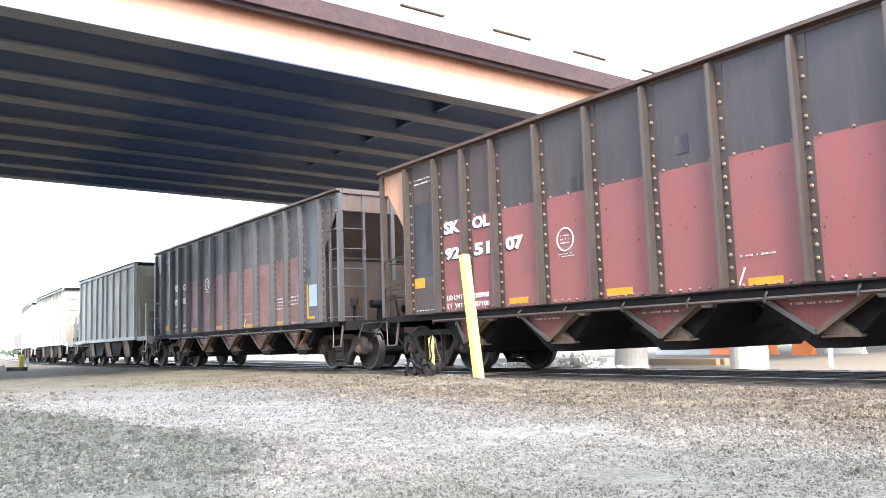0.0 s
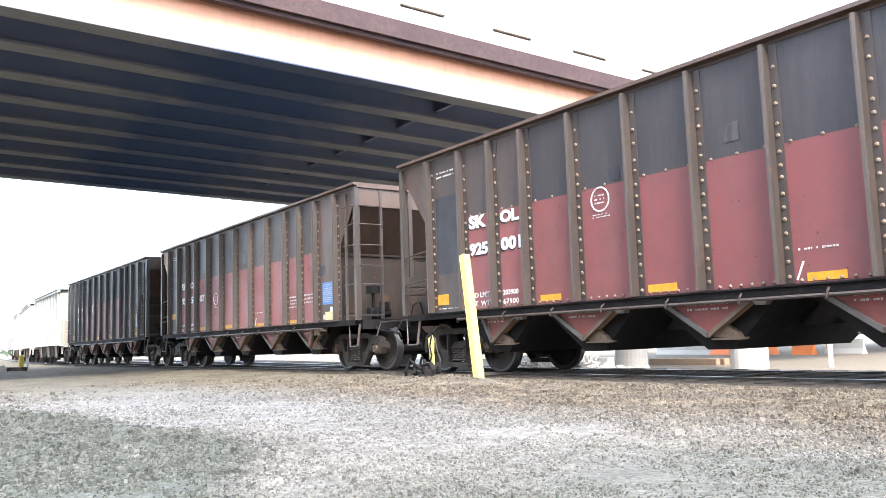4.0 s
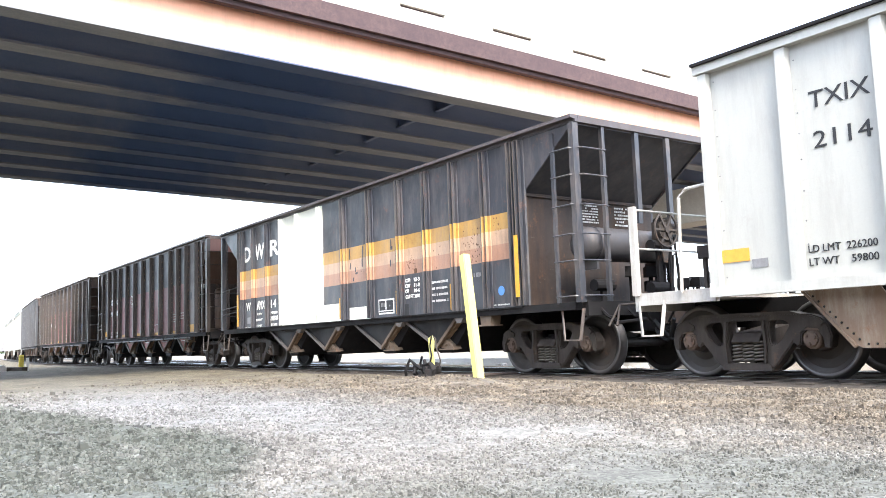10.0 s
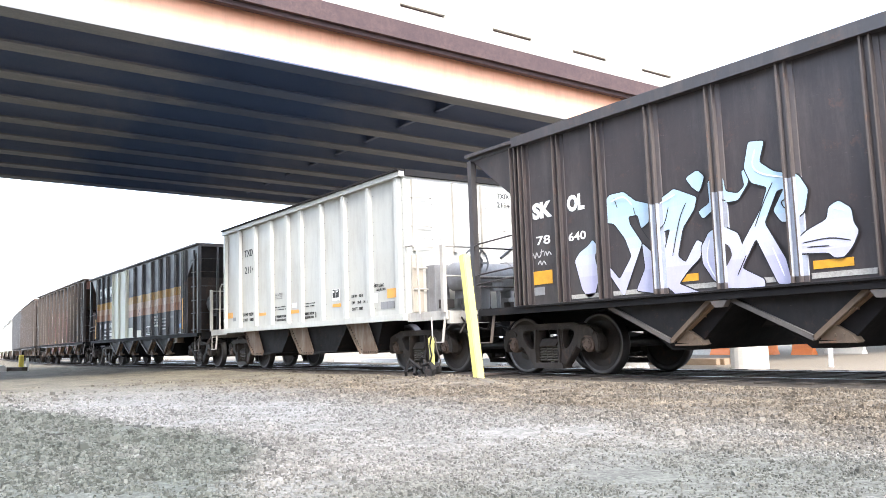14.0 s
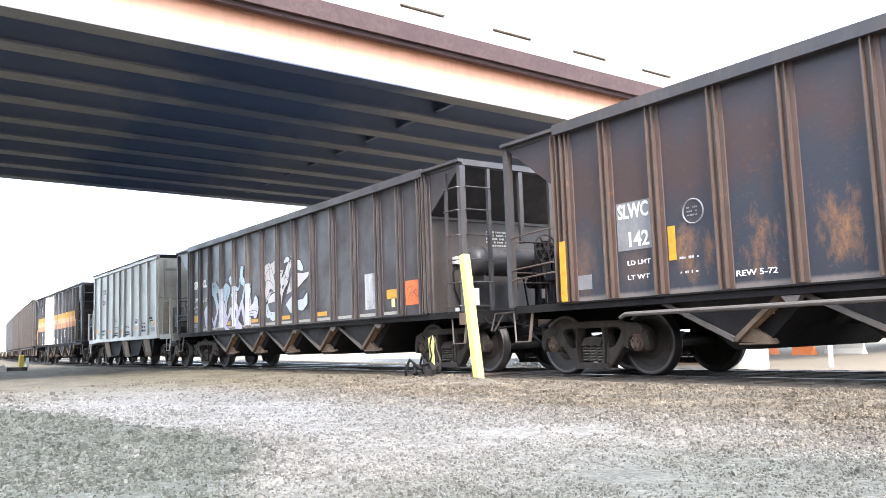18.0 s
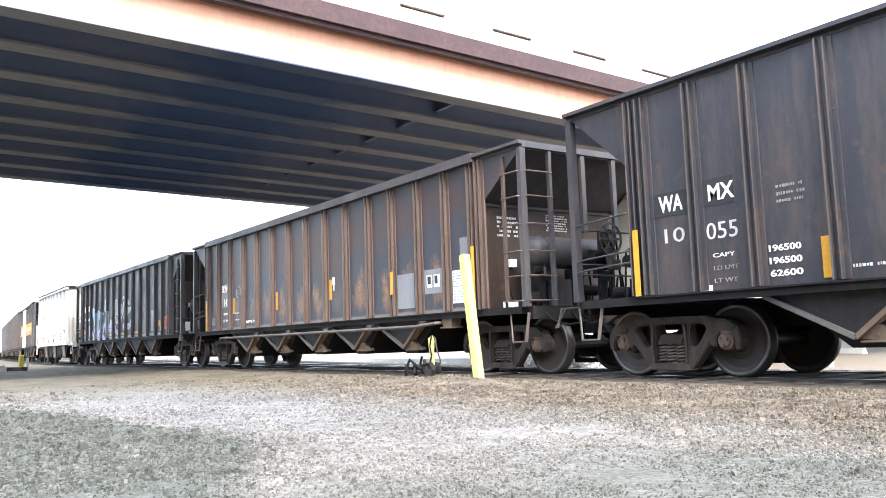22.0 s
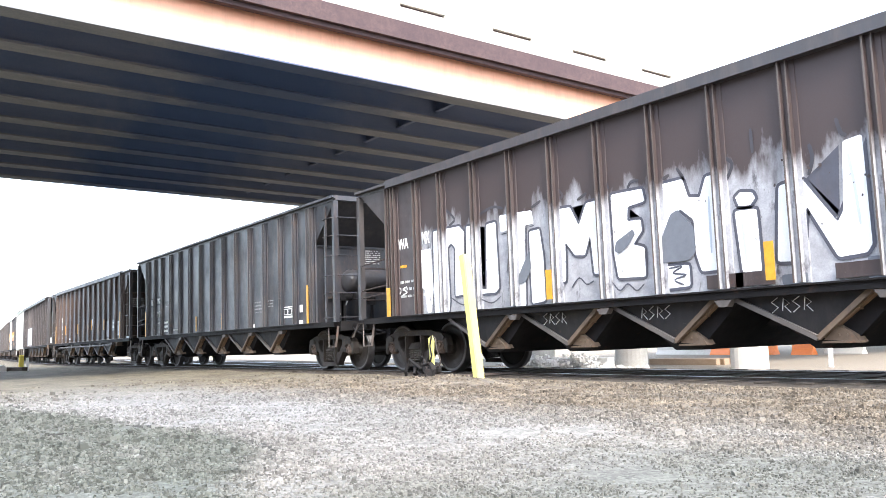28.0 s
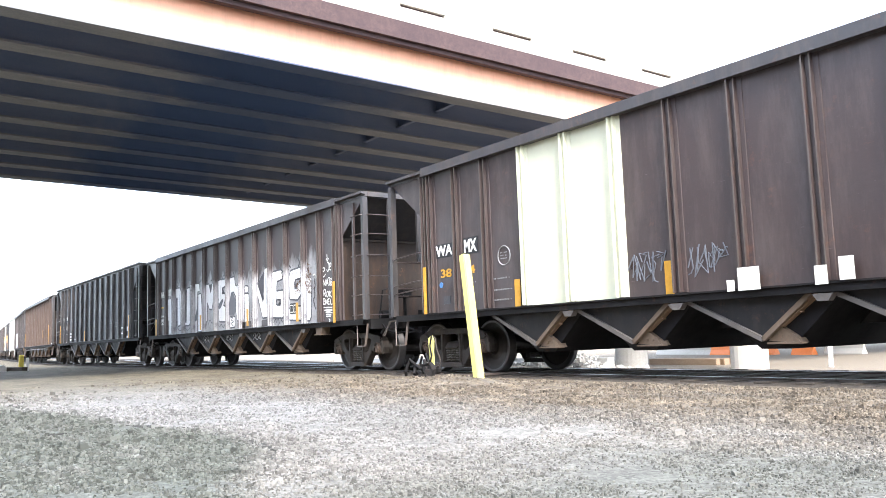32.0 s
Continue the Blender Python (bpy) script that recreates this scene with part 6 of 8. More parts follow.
decal(dw, "black_field", 1.45, 1.15, 1.96, 1.38, "black", FACE - 0.004)
decal(dw, "white_mark", 1.69, 1.19, 1.715, 1.38, "white", FACE - 0.008)
decal(dw, "white_mark", 1.45, 1.175, 1.96, 1.192, "white", FACE - 0.008)
for x in (1.53, 1.58, 1.63, 1.83):
    decal(dw, "white_mark", x, 1.26, x + 0.025, 1.34 if x < 1.7 else 1.29, "greyed", FACE - 0.008)
flecks(dw, 4.25, 1.86, 4.8, 2.4, 80, 61, size=0.017)
flecks(dw, 5.02, 2.2, 5.26, 2.5, 20, 62, size=0.015)
flecks(dw, 0.6, 1.85, 3.9, 2.5, 18, 63, size=0.015)
for z, a, b in ((1.67, "CDH", "13-3"), (1.57, "CEW", "11-0"), (1.47, "CW", "10-6"), (1.37, "CU FT", "3600")):
    letters(dw, a, 2.40, z, 2.40 + 0.055 * len(a), z + 0.07, bold=0.02)
    letters(dw, b, 2.70, z, 2.88, z + 0.07, bold=0.02)
decal(dw, "black_field", 2.31, 1.05, 2.50, 1.27, "black")
decal(dw, "white_mark", 2.31, 1.19, 2.37, 1.2, "white", FACE - 0.004)
decal(dw, "white_mark", 2.36, 1.08, 2.37, 1.19, "white", FACE - 0.004)
decal(dw, "black_field", 1.12, 1.06, 1.24, 1.24, "black")
bars(dw, 3.2, 1.22, 3.78, 1.66, 4, seed=32)
bars(dw, 4.2, 1.55, 4.7, 1.72, 1, "greyed", seed=33)
bars(dw, 5.0, 1.08, 5.6, 1.14, 1, seed=34)
bars(dw, -5.55, 1.06, -5.0, 1.11, 1, seed=35)
dot(dw, -5.45, 1.28, 0.055)
dot(dw, 5.2, 1.33, 0.075)
decal(dw, "data_plate", -5.25, 1.18, -5.05, 1.34, "greyed")
decal(dw, "white_overpaint", -1.02, 1.03, -0.15, 1.43, "patch_white")
decal(dw, "white_overpaint", 0.25, 1.03, 1.08, 1.31, "patch_white")
vertical_marks(dw, (-0.2, 2.05, 3.80), long=())
decal(dw, "reflector", -5.74, 1.12, -5.64, 1.95, "yellow", -1.61, "long upright yellow strip")
decal(dw, "reflector", 5.66, 1.2, 5.75, 2.15, "yellow", -1.61, "long upright yellow strip")
end_marks(dw, 5.79, -0.33, 2.40, 0.13, 2.72, 7, 36)
end_marks(dw, 5.79, 0.52, 2.38, 0.85, 2.72, 6, 37)

platform_car("clean white hopper car with railed end platforms", 36.66, "txix", True, "txix_panel")

# brown car with two sprayed pieces
gr = hopper("dark brown hopper car with pale blue and grey graffiti", 50.97, 7.62, 6.5, 3.64, WAR, dict(panel=lambda x: "brownA", ribf=lambda x: "graf_rib" if -3.95 < x < -1.75 else "brownA", rib="brownA", body="brownA", bulk="brownB", post="chord_dark", chord="chord_dark"), WAB, 6.37, thick=True)
letters(gr, "SK", -6.09, 2.34, -5.66, 2.59, bold=0.05)
letters(gr, "OL", -5.34, 2.35, -5.0, 2.59, bold=0.05)
letters(gr, "78", -6.03, 1.95, -5.73, 2.08, bold=0.01)
letters(gr, "640", -5.34, 1.93, -5.0, 2.05, bold=0.01)
decal(gr, "reflector", -6.16, 1.36, -5.72, 1.56, "yellow", label="yellow reflective sticker")
decal(gr, "data_plate", -6.16, 1.2, -5.9, 1.32, "greyed")
dot(gr, -6.38, 1.67, 0.045)
dot(gr, 6.42, 1.68, 0.05)
for x in (-3.59, -1.67, 0.23, 2.1):
    decal(gr, "reflector", x, 1.2, x + 0.44, 1.29, "yellow", label="yellow reflective sticker")
for i, a in enumerate(WAR[2:-2]):
    if i < 12:
        decal(gr, "dust_strip", a + 0.2, 1.10, a + (0.74 if i in (0, 11) else 0.9), 1.16, "dust", label="pale dusty strip")
decal(gr, "torn_notice", 4.22, 1.24, 4.68, 1.95, "poster", label="torn black and white notice")
decal(gr, "reflector", 5.05, 1.40, 5.5, 1.58, "yellow", label="yellow sticker")
decal(gr, "reflector", 5.22, 1.24, 5.34, 1.42, "cream")
decal(gr, "orange_placard", 5.72, 1.25, 6.2, 1.70, "orange_red", label="orange square placard")


def sprayed(car, outline, mat, depth, name="graffiti", label=""):
    bm = bmesh.new()
    vs = [bm.verts.new((x, FACE - depth, z)) for x, z in outline]
    es = [bm.edges.new((vs[i], vs[(i + 1) % len(vs)])) for i in range(len(vs))]
    bmesh.ops.triangle_fill(bm, use_beauty=True, edges=es)
    me = mesh_of(bm, M[mat], name)
    ob = new(name, me)
    ob.parent = car
    if label:
        tagged(ob, label)
    return ob


def swell(o, k):
    c = Vector((sum(p[0] for p in o) / len(o), sum(p[1] for p in o) / len(o)))
    out = []
    n = len(o)
    for i in range(n):
        a, b = Vector(o[i - 1]), Vector(o[(i + 1) % n])
        d = (b - a).normalized() * k
        out.append((o[i][0] + d.y, o[i][1] - d.x))
    return out


def area2(o):
    return sum(o[i][0] * o[(i + 1) % len(o)][1] - o[(i + 1) % len(o)][0] * o[i][1] for i in range(len(o)))


def ribbon(car, lines, mat, w, depth, name="graffiti"):
    """Strokes of a spray can or brush: smooth flat bands along short lines."""
    for pts in lines:
        n = len(pts)
        path = []
        for i in range(n - 1):
            p = [Vector(pts[min(max(i + k, 0), n - 1)]) for k in (-1, 0, 1, 2)]
            for j in range(4):
                t = j / 4
                path.append(0.5 * ((2 * p[1]) + (p[2] - p[0]) * t + (2 * p[0] - 5 * p[1] + 4 * p[2] - p[3]) * t * t + (3 * p[1] - p[0] - 3 * p[2] + p[3]) * t ** 3))
        path.append(Vector(pts[-1]))
        bm = bmesh.new()
        prev = None
        for i, q in enumerate(path):
            d = path[min(i + 1, len(path) - 1)] - path[max(i - 1, 0)]
            d = Vector((-d.y, d.x)).normalized() * w * (0.6 if i in (0, len(path) - 1) else 1.0)
            row = [bm.verts.new((v.x, FACE - depth, v.y)) for v in (q - d, q + d)]
            if prev:
                bm.faces.new((prev[0], prev[1], row[1], row[0]))
            prev = row
        part(name, bm, M[mat], car)


# dark runs down the bands of the black car
ribbon(dw, [[(0.3, 2.54), (0.29, 2.31)], [(0.33, 2.23), (0.3, 2.1)], [(0.84, 2.54), (0.84, 2.41), (0.81, 2.28), (0.81, 2.11)], [(1.93, 2.54), (1.92, 2.34)], [(1.9, 2.15), (1.89, 2.02)], [(1.96, 2.41), (1.96, 2.34)], [(0.53, 2.13), (0.52, 2.04)], [(0.45, 1.93), (0.43, 1.85)], [(0.52, 2.0), (0.62, 2.01)]], "spray_dark", 0.022, 0.004, "paint_run")
ribbon(dw, [[(2.22, 1.87), (2.30, 1.87)], [(2.71, 1.86), (2.81, 1.865)]], "rust_fleck", 0.045, 0.004, "rust_spot")
flecks(dw, 2.48, 1.9, 2.75, 2.16, 45, 64, size=0.016)


def shape(car, pts, mat, lift=0.0, rim=0.016, rim_mat="black", k=0.24, label=""):
    """A sprayed field with cut corners and a dark outline."""
    o = rounded(pts, k, 0.035)
    if rim:
        sprayed(car, swell(o, rim if area2(o) > 0 else -rim), rim_mat, 0.004 + lift)
    sprayed(car, o, mat, 0.007 + lift, "graffiti", label)


# first piece: joined letters, pale blue above, lilac below
shape(gr, [(-4.87, 1.9), (-4.78, 1.79), (-4.85, 1.66), (-4.78, 1.38), (-4.88, 1.14), (-5.01, 1.09), (-5.12, 1.23), (-5.24, 1.64), (-5.13, 1.75), (-4.97, 1.82)], "spray_blue", 0.0)
shape(gr, [(-4.82, 2.23), (-4.51, 2.47), (-4.26, 2.47), (-4.07, 2.32), (-3.83, 2.24), (-3.86, 2.01), (-3.99, 1.94), (-4.04, 2.13), (-4.2, 2.13), (-4.18, 2.02), (-3.99, 1.75), (-4.35, 1.08), (-4.46, 1.22), (-4.57, 1.37), (-4.73, 1.44), (-4.75, 1.54), (-4.57, 1.48), (-4.41, 1.31), (-4.18, 1.6), (-4.28, 1.85), (-4.46, 2.07), (-4.71, 2.12)], "spray_blue", 0.002)
shape(gr, [(-3.99, 1.75), (-3.83, 1.61), (-3.83, 1.09), (-4.13, 1.14), (-3.96, 1.42)], "spray_blue", 0.004)
shape(gr, [(-3.79, 2.21), (-3.43, 2.37), (-3.09, 2.21), (-3.14, 2.07), (-3.33, 1.86), (-3.43, 1.52), (-3.32, 1.43), (-3.13, 1.69), (-3.04, 1.64), (-3.1, 1.47), (-3.3, 1.32), (-3.44, 1.18), (-3.11, 1.04), (-3.47, 1.03), (-3.65, 1.18), (-3.69, 1.45), (-3.52, 1.88), (-3.79, 1.82)], "spray_blue", 0.006)
shape(gr, [(-3.24, 2.47), (-3.06, 2.54), (-2.96, 2.44), (-3.05, 2.26), (-3.15, 2.34)], "spray_blue", 0.008)
shape(gr, [(-2.92, 2.38), (-2.7, 2.38), (-2.68, 2.21), (-2.52, 2.16), (-2.42, 2.23), (-2.45, 2.41), (-2.37, 2.42), (-2.37, 2.26), (-2.52, 2.08), (-2.76, 2.08), (-3.02, 1.93), (-3.08, 2.03), (-2.91, 2.11)], "spray_blue", 0.01)
shape(gr, [(-2.78, 1.82), (-2.55, 1.7), (-2.48, 1.48), (-2.59, 1.25), (-2.77, 1.09), (-2.92, 1.18), (-3.06, 1.39), (-3.07, 1.59), (-2.95, 1.76)], "spray_blue", 0.012)
shape(gr, [(-2.41, 2.44), (-2.33, 2.73), (-2.13, 2.7), (-2.21, 2.47), (-2.04, 2.33), (-1.75, 2.24), (-1.65, 2.06), (-1.71, 1.83), (-1.84, 1.75), (-1.99, 1.75), (-2.08, 1.89), (-1.93, 2.12), (-2.02, 2.11), (-2.2, 1.77), (-1.97, 1.34), (-1.92, 1.07), (-2.08, 1.07), (-2.32, 1.61), (-2.53, 1.29), (-2.25, 1.14), (-2.25, 1.04), (-2.77, 1.08), (-2.48, 1.6), (-2.24, 1.92), (-2.13, 2.17), (-2.33, 2.25)], "spray_blue", 0.014)
shape(gr, [(-1.87, 1.5), (-1.7, 1.62), (-1.47, 1.71), (-1.44, 1.84), (-1.33, 1.89), (-1.2, 1.79), (-1.19, 1.64), (-1.14, 1.55), (-1.21, 1.41), (-1.31, 1.3), (-1.42, 1.3), (-1.48, 1.36), (-1.89, 1.39)], "spray_blue", 0.016)
shape(gr, [(-2.78, 1.63), (-2.67, 1.56), (-2.64, 1.45), (-2.73, 1.32), (-2.83, 1.37), (-2.86, 1.51)], "brownA", 0.02, 0)
ribbon(gr, [[(-1.92, 2.03), (-1.87, 1.96), (-1.93, 1.9), (-1.97, 1.97), (-1.91, 2.0)], [(-4.09, 2.23), (-4.02, 2.01), (-3.85, 1.77)], [(-3.52, 2.15), (-3.6, 1.95), (-3.74, 1.87)], [(-3.25, 2.16), (-3.36, 1.97), (-3.5, 1.53)], [(-2.74, 2.33), (-2.81, 2.17), (-2.68, 2.1)], [(-2.46, 1.43), (-2.59, 1.21)], [(-2.06, 2.21), (-2.19, 2.0), (-2.32, 1.74)], [(-1.76, 1.49), (-1.46, 1.51), (-1.23, 1.46)], [(-1.71, 1.44), (-1.47, 1.43)], [(-4.37, 2.27), (-4.42, 2.41)]], "black", 0.007, 0.026)
ribbon(gr, [[(-4.48, 2.37), (-4.25, 2.4), (-4.11, 2.27)], [(-3.65, 2.22), (-3.41, 2.29)], [(-2.25, 2.62), (-2.29, 2.44), (-2.16, 2.32), (-1.8, 2.21)], [(-2.12, 1.49), (-2.0, 1.16)], [(-2.94, 1.67), (-2.99, 1.43), (-2.89, 1.21)], [(-1.39, 1.82), (-1.27, 1.78)]], "white", 0.009, 0.027)
# second piece: pale grey bubble letters with dark fills
shape(gr, [(-0.86, 2.48), (-0.77, 2.59), (-0.54, 2.64), (-0.41, 2.6), (-0.17, 2.66), (-0.02, 2.64), (0.07, 2.54), (0.05, 2.05), (0.02, 1.96), (-0.18, 1.89), (-0.37, 1.89), (-0.59, 1.74), (-0.72, 1.66), (-0.76, 1.94), (-0.71, 2.15), (-0.78, 2.25)], "spray_grey", 0.0)
shape(gr, [(-0.56, 1.61), (-0.58, 1.75), (-0.34, 1.85), (-0.11, 1.88), (0.06, 1.93), (0.05, 1.74), (-0.13, 1.66), (-0.49, 1.64)], "spray_grey", 0.002)
shape(gr, [(-0.55, 1.64), (-0.33, 1.63), (-0.13, 1.66), (0.05, 1.71), (0.03, 1.5), (-0.19, 1.43), (-0.44, 1.44), (-0.55, 1.5)], "navy", 0.004)
shape(gr, [(-0.71, 1.51), (-0.66, 1.63), (-0.56, 1.63), (-0.54, 1.49), (-0.43, 1.42), (-0.19, 1.41), (0.03, 1.49), (0.0, 1.41), (-0.1, 1.36), (-0.12, 1.26), (-0.24, 1.18), (-0.4, 1.21), (-0.49, 1.28), (-0.63, 1.26), (-0.71, 1.36)], "spray_pale", 0.006)
shape(gr, [(0.09, 2.43), (0.25, 2.39), (0.38, 2.4), (0.28, 2.25), (0.19, 2.21), (0.32, 2.22), (0.41, 2.31), (0.53, 2.45), (0.68, 2.57), (0.71, 2.54), (0.62, 2.2), (0.63, 2.09), (0.52, 2.0), (0.38, 1.9), (0.29, 1.79), (0.24, 1.55), (0.2, 1.78), (0.08, 1.96), (0.08, 2.11), (0.15, 2.11), (0.11, 2.19), (0.06, 2.22)], "spray_grey", 0.008)
shape(gr, [(0.39, 2.54), (0.43, 2.63), (0.55, 2.69), (0.69, 2.66), (0.72, 2.58), (0.54, 2.55)], "spray_grey", 0.01)
shape(gr, [(0.51, 1.78), (0.63, 1.96), (0.72, 2.08), (0.78, 2.25), (0.86, 2.4), (0.81, 2.44), (0.7, 2.32), (0.65, 2.17), (0.62, 2.2), (0.67, 2.44), (0.77, 2.58), (0.91, 2.68), (1.04, 2.69), (1.0, 2.02), (0.91, 1.86), (0.75, 1.83)], "spray_grey", 0.012)
shape(gr, [(0.77, 2.63), (0.85, 2.78), (1.01, 2.8), (1.02, 2.72), (0.91, 2.68)], "spray_pale", 0.014)
shape(gr, [(0.45, 1.58), (0.42, 1.61), (0.51, 1.76), (0.75, 1.82), (0.91, 1.84), (1.05, 1.94), (1.02, 1.68), (0.82, 1.75), (0.68, 1.65)], "navy", 0.016)
shape(gr, [(0.47, 1.55), (0.63, 1.63), (0.84, 1.74), (1.02, 1.66), (0.99, 1.33), (0.86, 1.31), (0.71, 1.36), (0.58, 1.48)], "spray_pale", 0.018)
shape(gr, [(-0.17, 2.31), (-0.07, 2.41), (0.02, 2.38), (0.01, 2.17), (-0.05, 2.06), (-0.12, 2.14)], "navy", 0.024, 0)
shape(gr, [(-0.49, 1.92), (-0.41, 1.99), (-0.28, 1.97), (-0.21, 1.9), (-0.34, 1.91)], "navy", 0.024, 0)
shape(gr, [(0.67, 2.14), (0.73, 2.34), (0.82, 2.43), (0.9, 2.43), (0.88, 2.34), (0.78, 2.17), (0.71, 2.07)], "navy", 0.024, 0)
shape(gr, [(0.12, 2.14), (0.22, 2.08), (0.23, 1.94), (0.17, 2.0)], "navy", 0.024, 0)
shape(gr, [(0.29, 1.99), (0.38, 2.05), (0.41, 1.99), (0.33, 1.91)], "navy", 0.024, 0)
ribbon(gr, [[(-0.42, 2.54), (-0.43, 2.34), (-0.35, 2.21)], [(-0.33, 2.76), (-0.34, 2.57), (-0.2, 2.33), (-0.09, 2.14), (-0.06, 1.98)], [(-0.71, 2.15), (-0.51, 2.21), (-0.32, 2.14), (-0.18, 2.03)], [(-0.72, 1.66), (-0.47, 1.87), (-0.32, 1.97)], [(0.11, 2.36), (0.29, 2.32), (0.36, 2.25)], [(0.42, 2.17), (0.57, 2.2), (0.64, 2.1)], [(0.53, 2.41), (0.46, 2.29), (0.54, 2.19)], [(0.88, 2.37), (0.8, 2.17), (0.77, 1.88)], [(-0.61, 1.5), (-0.52, 1.34)], [(-0.39, 1.33), (-0.29, 1.38)], [(-0.54, 2.63), (-0.45, 2.5), (-0.63, 2.38), (-0.73, 2.12)]], "black", 0.008, 0.032)
shape(gr, [(0.94, 2.56), (1.25, 2.54), (1.42, 2.36), (1.38, 2.27), (1.08, 2.33), (0.94, 2.45)], "spray_pale", 0.0)
shape(gr, [(0.89, 2.28), (1.38, 2.22), (1.73, 2.23), (1.67, 2.12), (1.37, 2.01), (1.12, 1.9), (0.87, 1.9)], "spray_grey", 0.002)
shape(gr, [(1.14, 1.76), (1.48, 1.86), (1.53, 1.79), (1.34, 1.63), (1.17, 1.67)], "navy", 0.004)
shape(gr, [(1.13, 1.62), (1.4, 1.63), (1.62, 1.78), (1.63, 1.51), (1.39, 1.36), (1.15, 1.39)], "spray_pale", 0.006)
for pts in ([(5.78, 1.55), (5.95, 1.6), (6.1, 1.52), (5.85, 1.45)], [(5.8, 1.35), (5.95, 1.55), (6.12, 1.38)], [(5.9, 1.3), (6.0, 1.48)]):
    bm = bmesh.new()
    tube(bm, [(x, FACE - 0.008, z) for x, z in pts], 0.007, 4)
    part("scrawl", bm, M["rust_patch"], gr)

bm = bmesh.new()
box(bm, (6.57, -0.93, 2.02), (0.1, 0.14, 0.13))
valve = part("retainer_valve", bm, M["white"], gr, "small white valve box")
bm = bmesh.new()
tube(bm, [(6.56, -0.93, 1.95), (6.56, -1.02, 1.8), (6.56, -1.0, 1.5), (6.56, -0.9, 1.25), (6.56, -0.88, 1.1)], 0.016, 6)
part("brake_pipe", bm, M["dark"], valve)
for y0, z0, y1, z1 in ((-0.76, 1.22, -0.64, 1.52), (-0.98, 1.05, -0.8, 1.16)):
    bm = bmesh.new()
    box(bm, (6.535, (y0 + y1) / 2, (z0 + z1) / 2), (0.006, y1 - y0, z1 - z0))
    part("notice", bm, M["pale_notice"], gr)
bm = bmesh.new()
box(bm, (7.665, -1.38, 1.28), (0.01, 0.15, 0.3))
part("notice", bm, M["pale_notice"], gr, "pale sheet on the corner post")
bm = bmesh.new()
box(bm, (7.55, -1.56, 0.93), (0.16, 0.06, 0.2))
part("bracket", bm, M["latch_tan"], gr)
end_marks(gr, 6.525, -0.2, 2.3, 0.35, 2.62, 5, 77)

ribbon(gr, [[(-6.16, 1.76), (-6.12, 1.83), (-6.08, 1.76), (-6.04, 1.84), (-6.0, 1.77), (-5.95, 1.80), (-5.93, 1.88)], [(-5.96, 1.84), (-5.88, 1.85)], [(-5.88, 1.78), (-5.84, 1.84), (-5.81, 1.78), (-5.77, 1.83), (-5.72, 1.78)], [(-6.02, 1.66), (-5.97, 1.71), (-5.94, 1.65), (-5.89, 1.70), (-5.84, 1.64)]], "faded", 0.01, 0.004, "scrawl")
# rust-streaked car
ru = hopper("rust-streaked brown hopper car with grey patches", 67.33, 7.62, 6.5, 3.62, RUR, dict(panel=lambda x: "slwc", rib="slwc_rib", body="slwc", bulk="end_rust", pad=True, post="chord_dark", chord="chord_dark"), WAB, 6.37, thick=True)
decal(ru, "patch_plate", -5.34, 1.68, -4.76, 2.32, "greyed", label="grey lettered patch")
letters(ru, "SLWC", -5.31, 2.10, -4.79, 2.30, y=FACE - 0.004, bold=0.02)
letters(ru, "142", -5.14, 1.72, -4.8, 1.92, y=FACE - 0.004, bold=0.02)
hoop(ru, -4.1, 2.05, 0.15, "greyed")
letters(ru, "REW 5-72", -3.55, 1.20, -3.02, 1.27, bold=0.01)
letters(ru, "LD LMT", -5.19, 1.48, -4.8, 1.54, bold=0.01)
letters(ru, "LT WT", -5.2, 1.29, -4.83, 1.35, bold=0.01)
bars(ru, -4.34, 1.46, -4.03, 1.53, 1, seed=51)
bars(ru, -4.34, 1.28, -4.05, 1.35, 1, seed=52)
decal(ru, "data_plate", -6.18, 1.22, -5.86, 1.42, "greyed")
decal(ru, "patch_plate", 3.89, 1.19, 4.46, 1.83, "grey_patch", label="plain grey painted patch")
decal(ru, "patch_plate", 4.80, 1.41, 5.36, 1.84, "grey_patch", label="plain grey painted patch")
decal(ru, "white_mark", 4.88, 1.52, 5.04, 1.74, "white", FACE - 0.004)
decal(ru, "white_mark", 5.10, 1.52, 5.28, 1.74, "white", FACE - 0.004)
decal(ru, "black_field", 4.91, 1.58, 5.01, 1.72, "black", FACE - 0.008)
decal(ru, "black_field", 5.13, 1.58, 5.22, 1.72, "black", FACE - 0.008)
decal(ru, "notice", 5.66, 1.20, 6.14, 1.76, "pale_notice", label="pale lined notice board")
bars(ru, 5.68, 1.24, 6.12, 1.73, 11, "greyed", FACE - 0.004, 53)
decal(ru, "patch_plate", 5.90, 1.82, 6.13, 2.3, "greyed", label="grey embossed plate")
decal(ru, "torn_sticker", 1.27, 1.84, 1.38, 2.0, "pale_notice", label="torn pale sticker")
decal(ru, "torn_sticker", 1.30, 1.72, 1.35, 1.842, "pale_notice")
vertical_marks(ru, ())
for x, z in ((-4.50, 1.48), (-1.68, 1.45), (1.125, 1.53)):
    decal(ru, "reflector", x, z, x + 0.11, z + 0.43, "yellow", label="upright yellow strip")
decal(ru, "reflector", 3.77, 1.47, 3.87, 1.90, "yellow", -1.61, "upright yellow strip")
decal(ru, "reflector", -6.38, 1.07, -6.26, 1.93, "yellow", -1.61, "long upright yellow strip")
decal(ru, "reflector", 6.32, 1.1, 6.4, 2.1, "yellow", -1.61, "long upright yellow strip")
bm = bmesh.new()
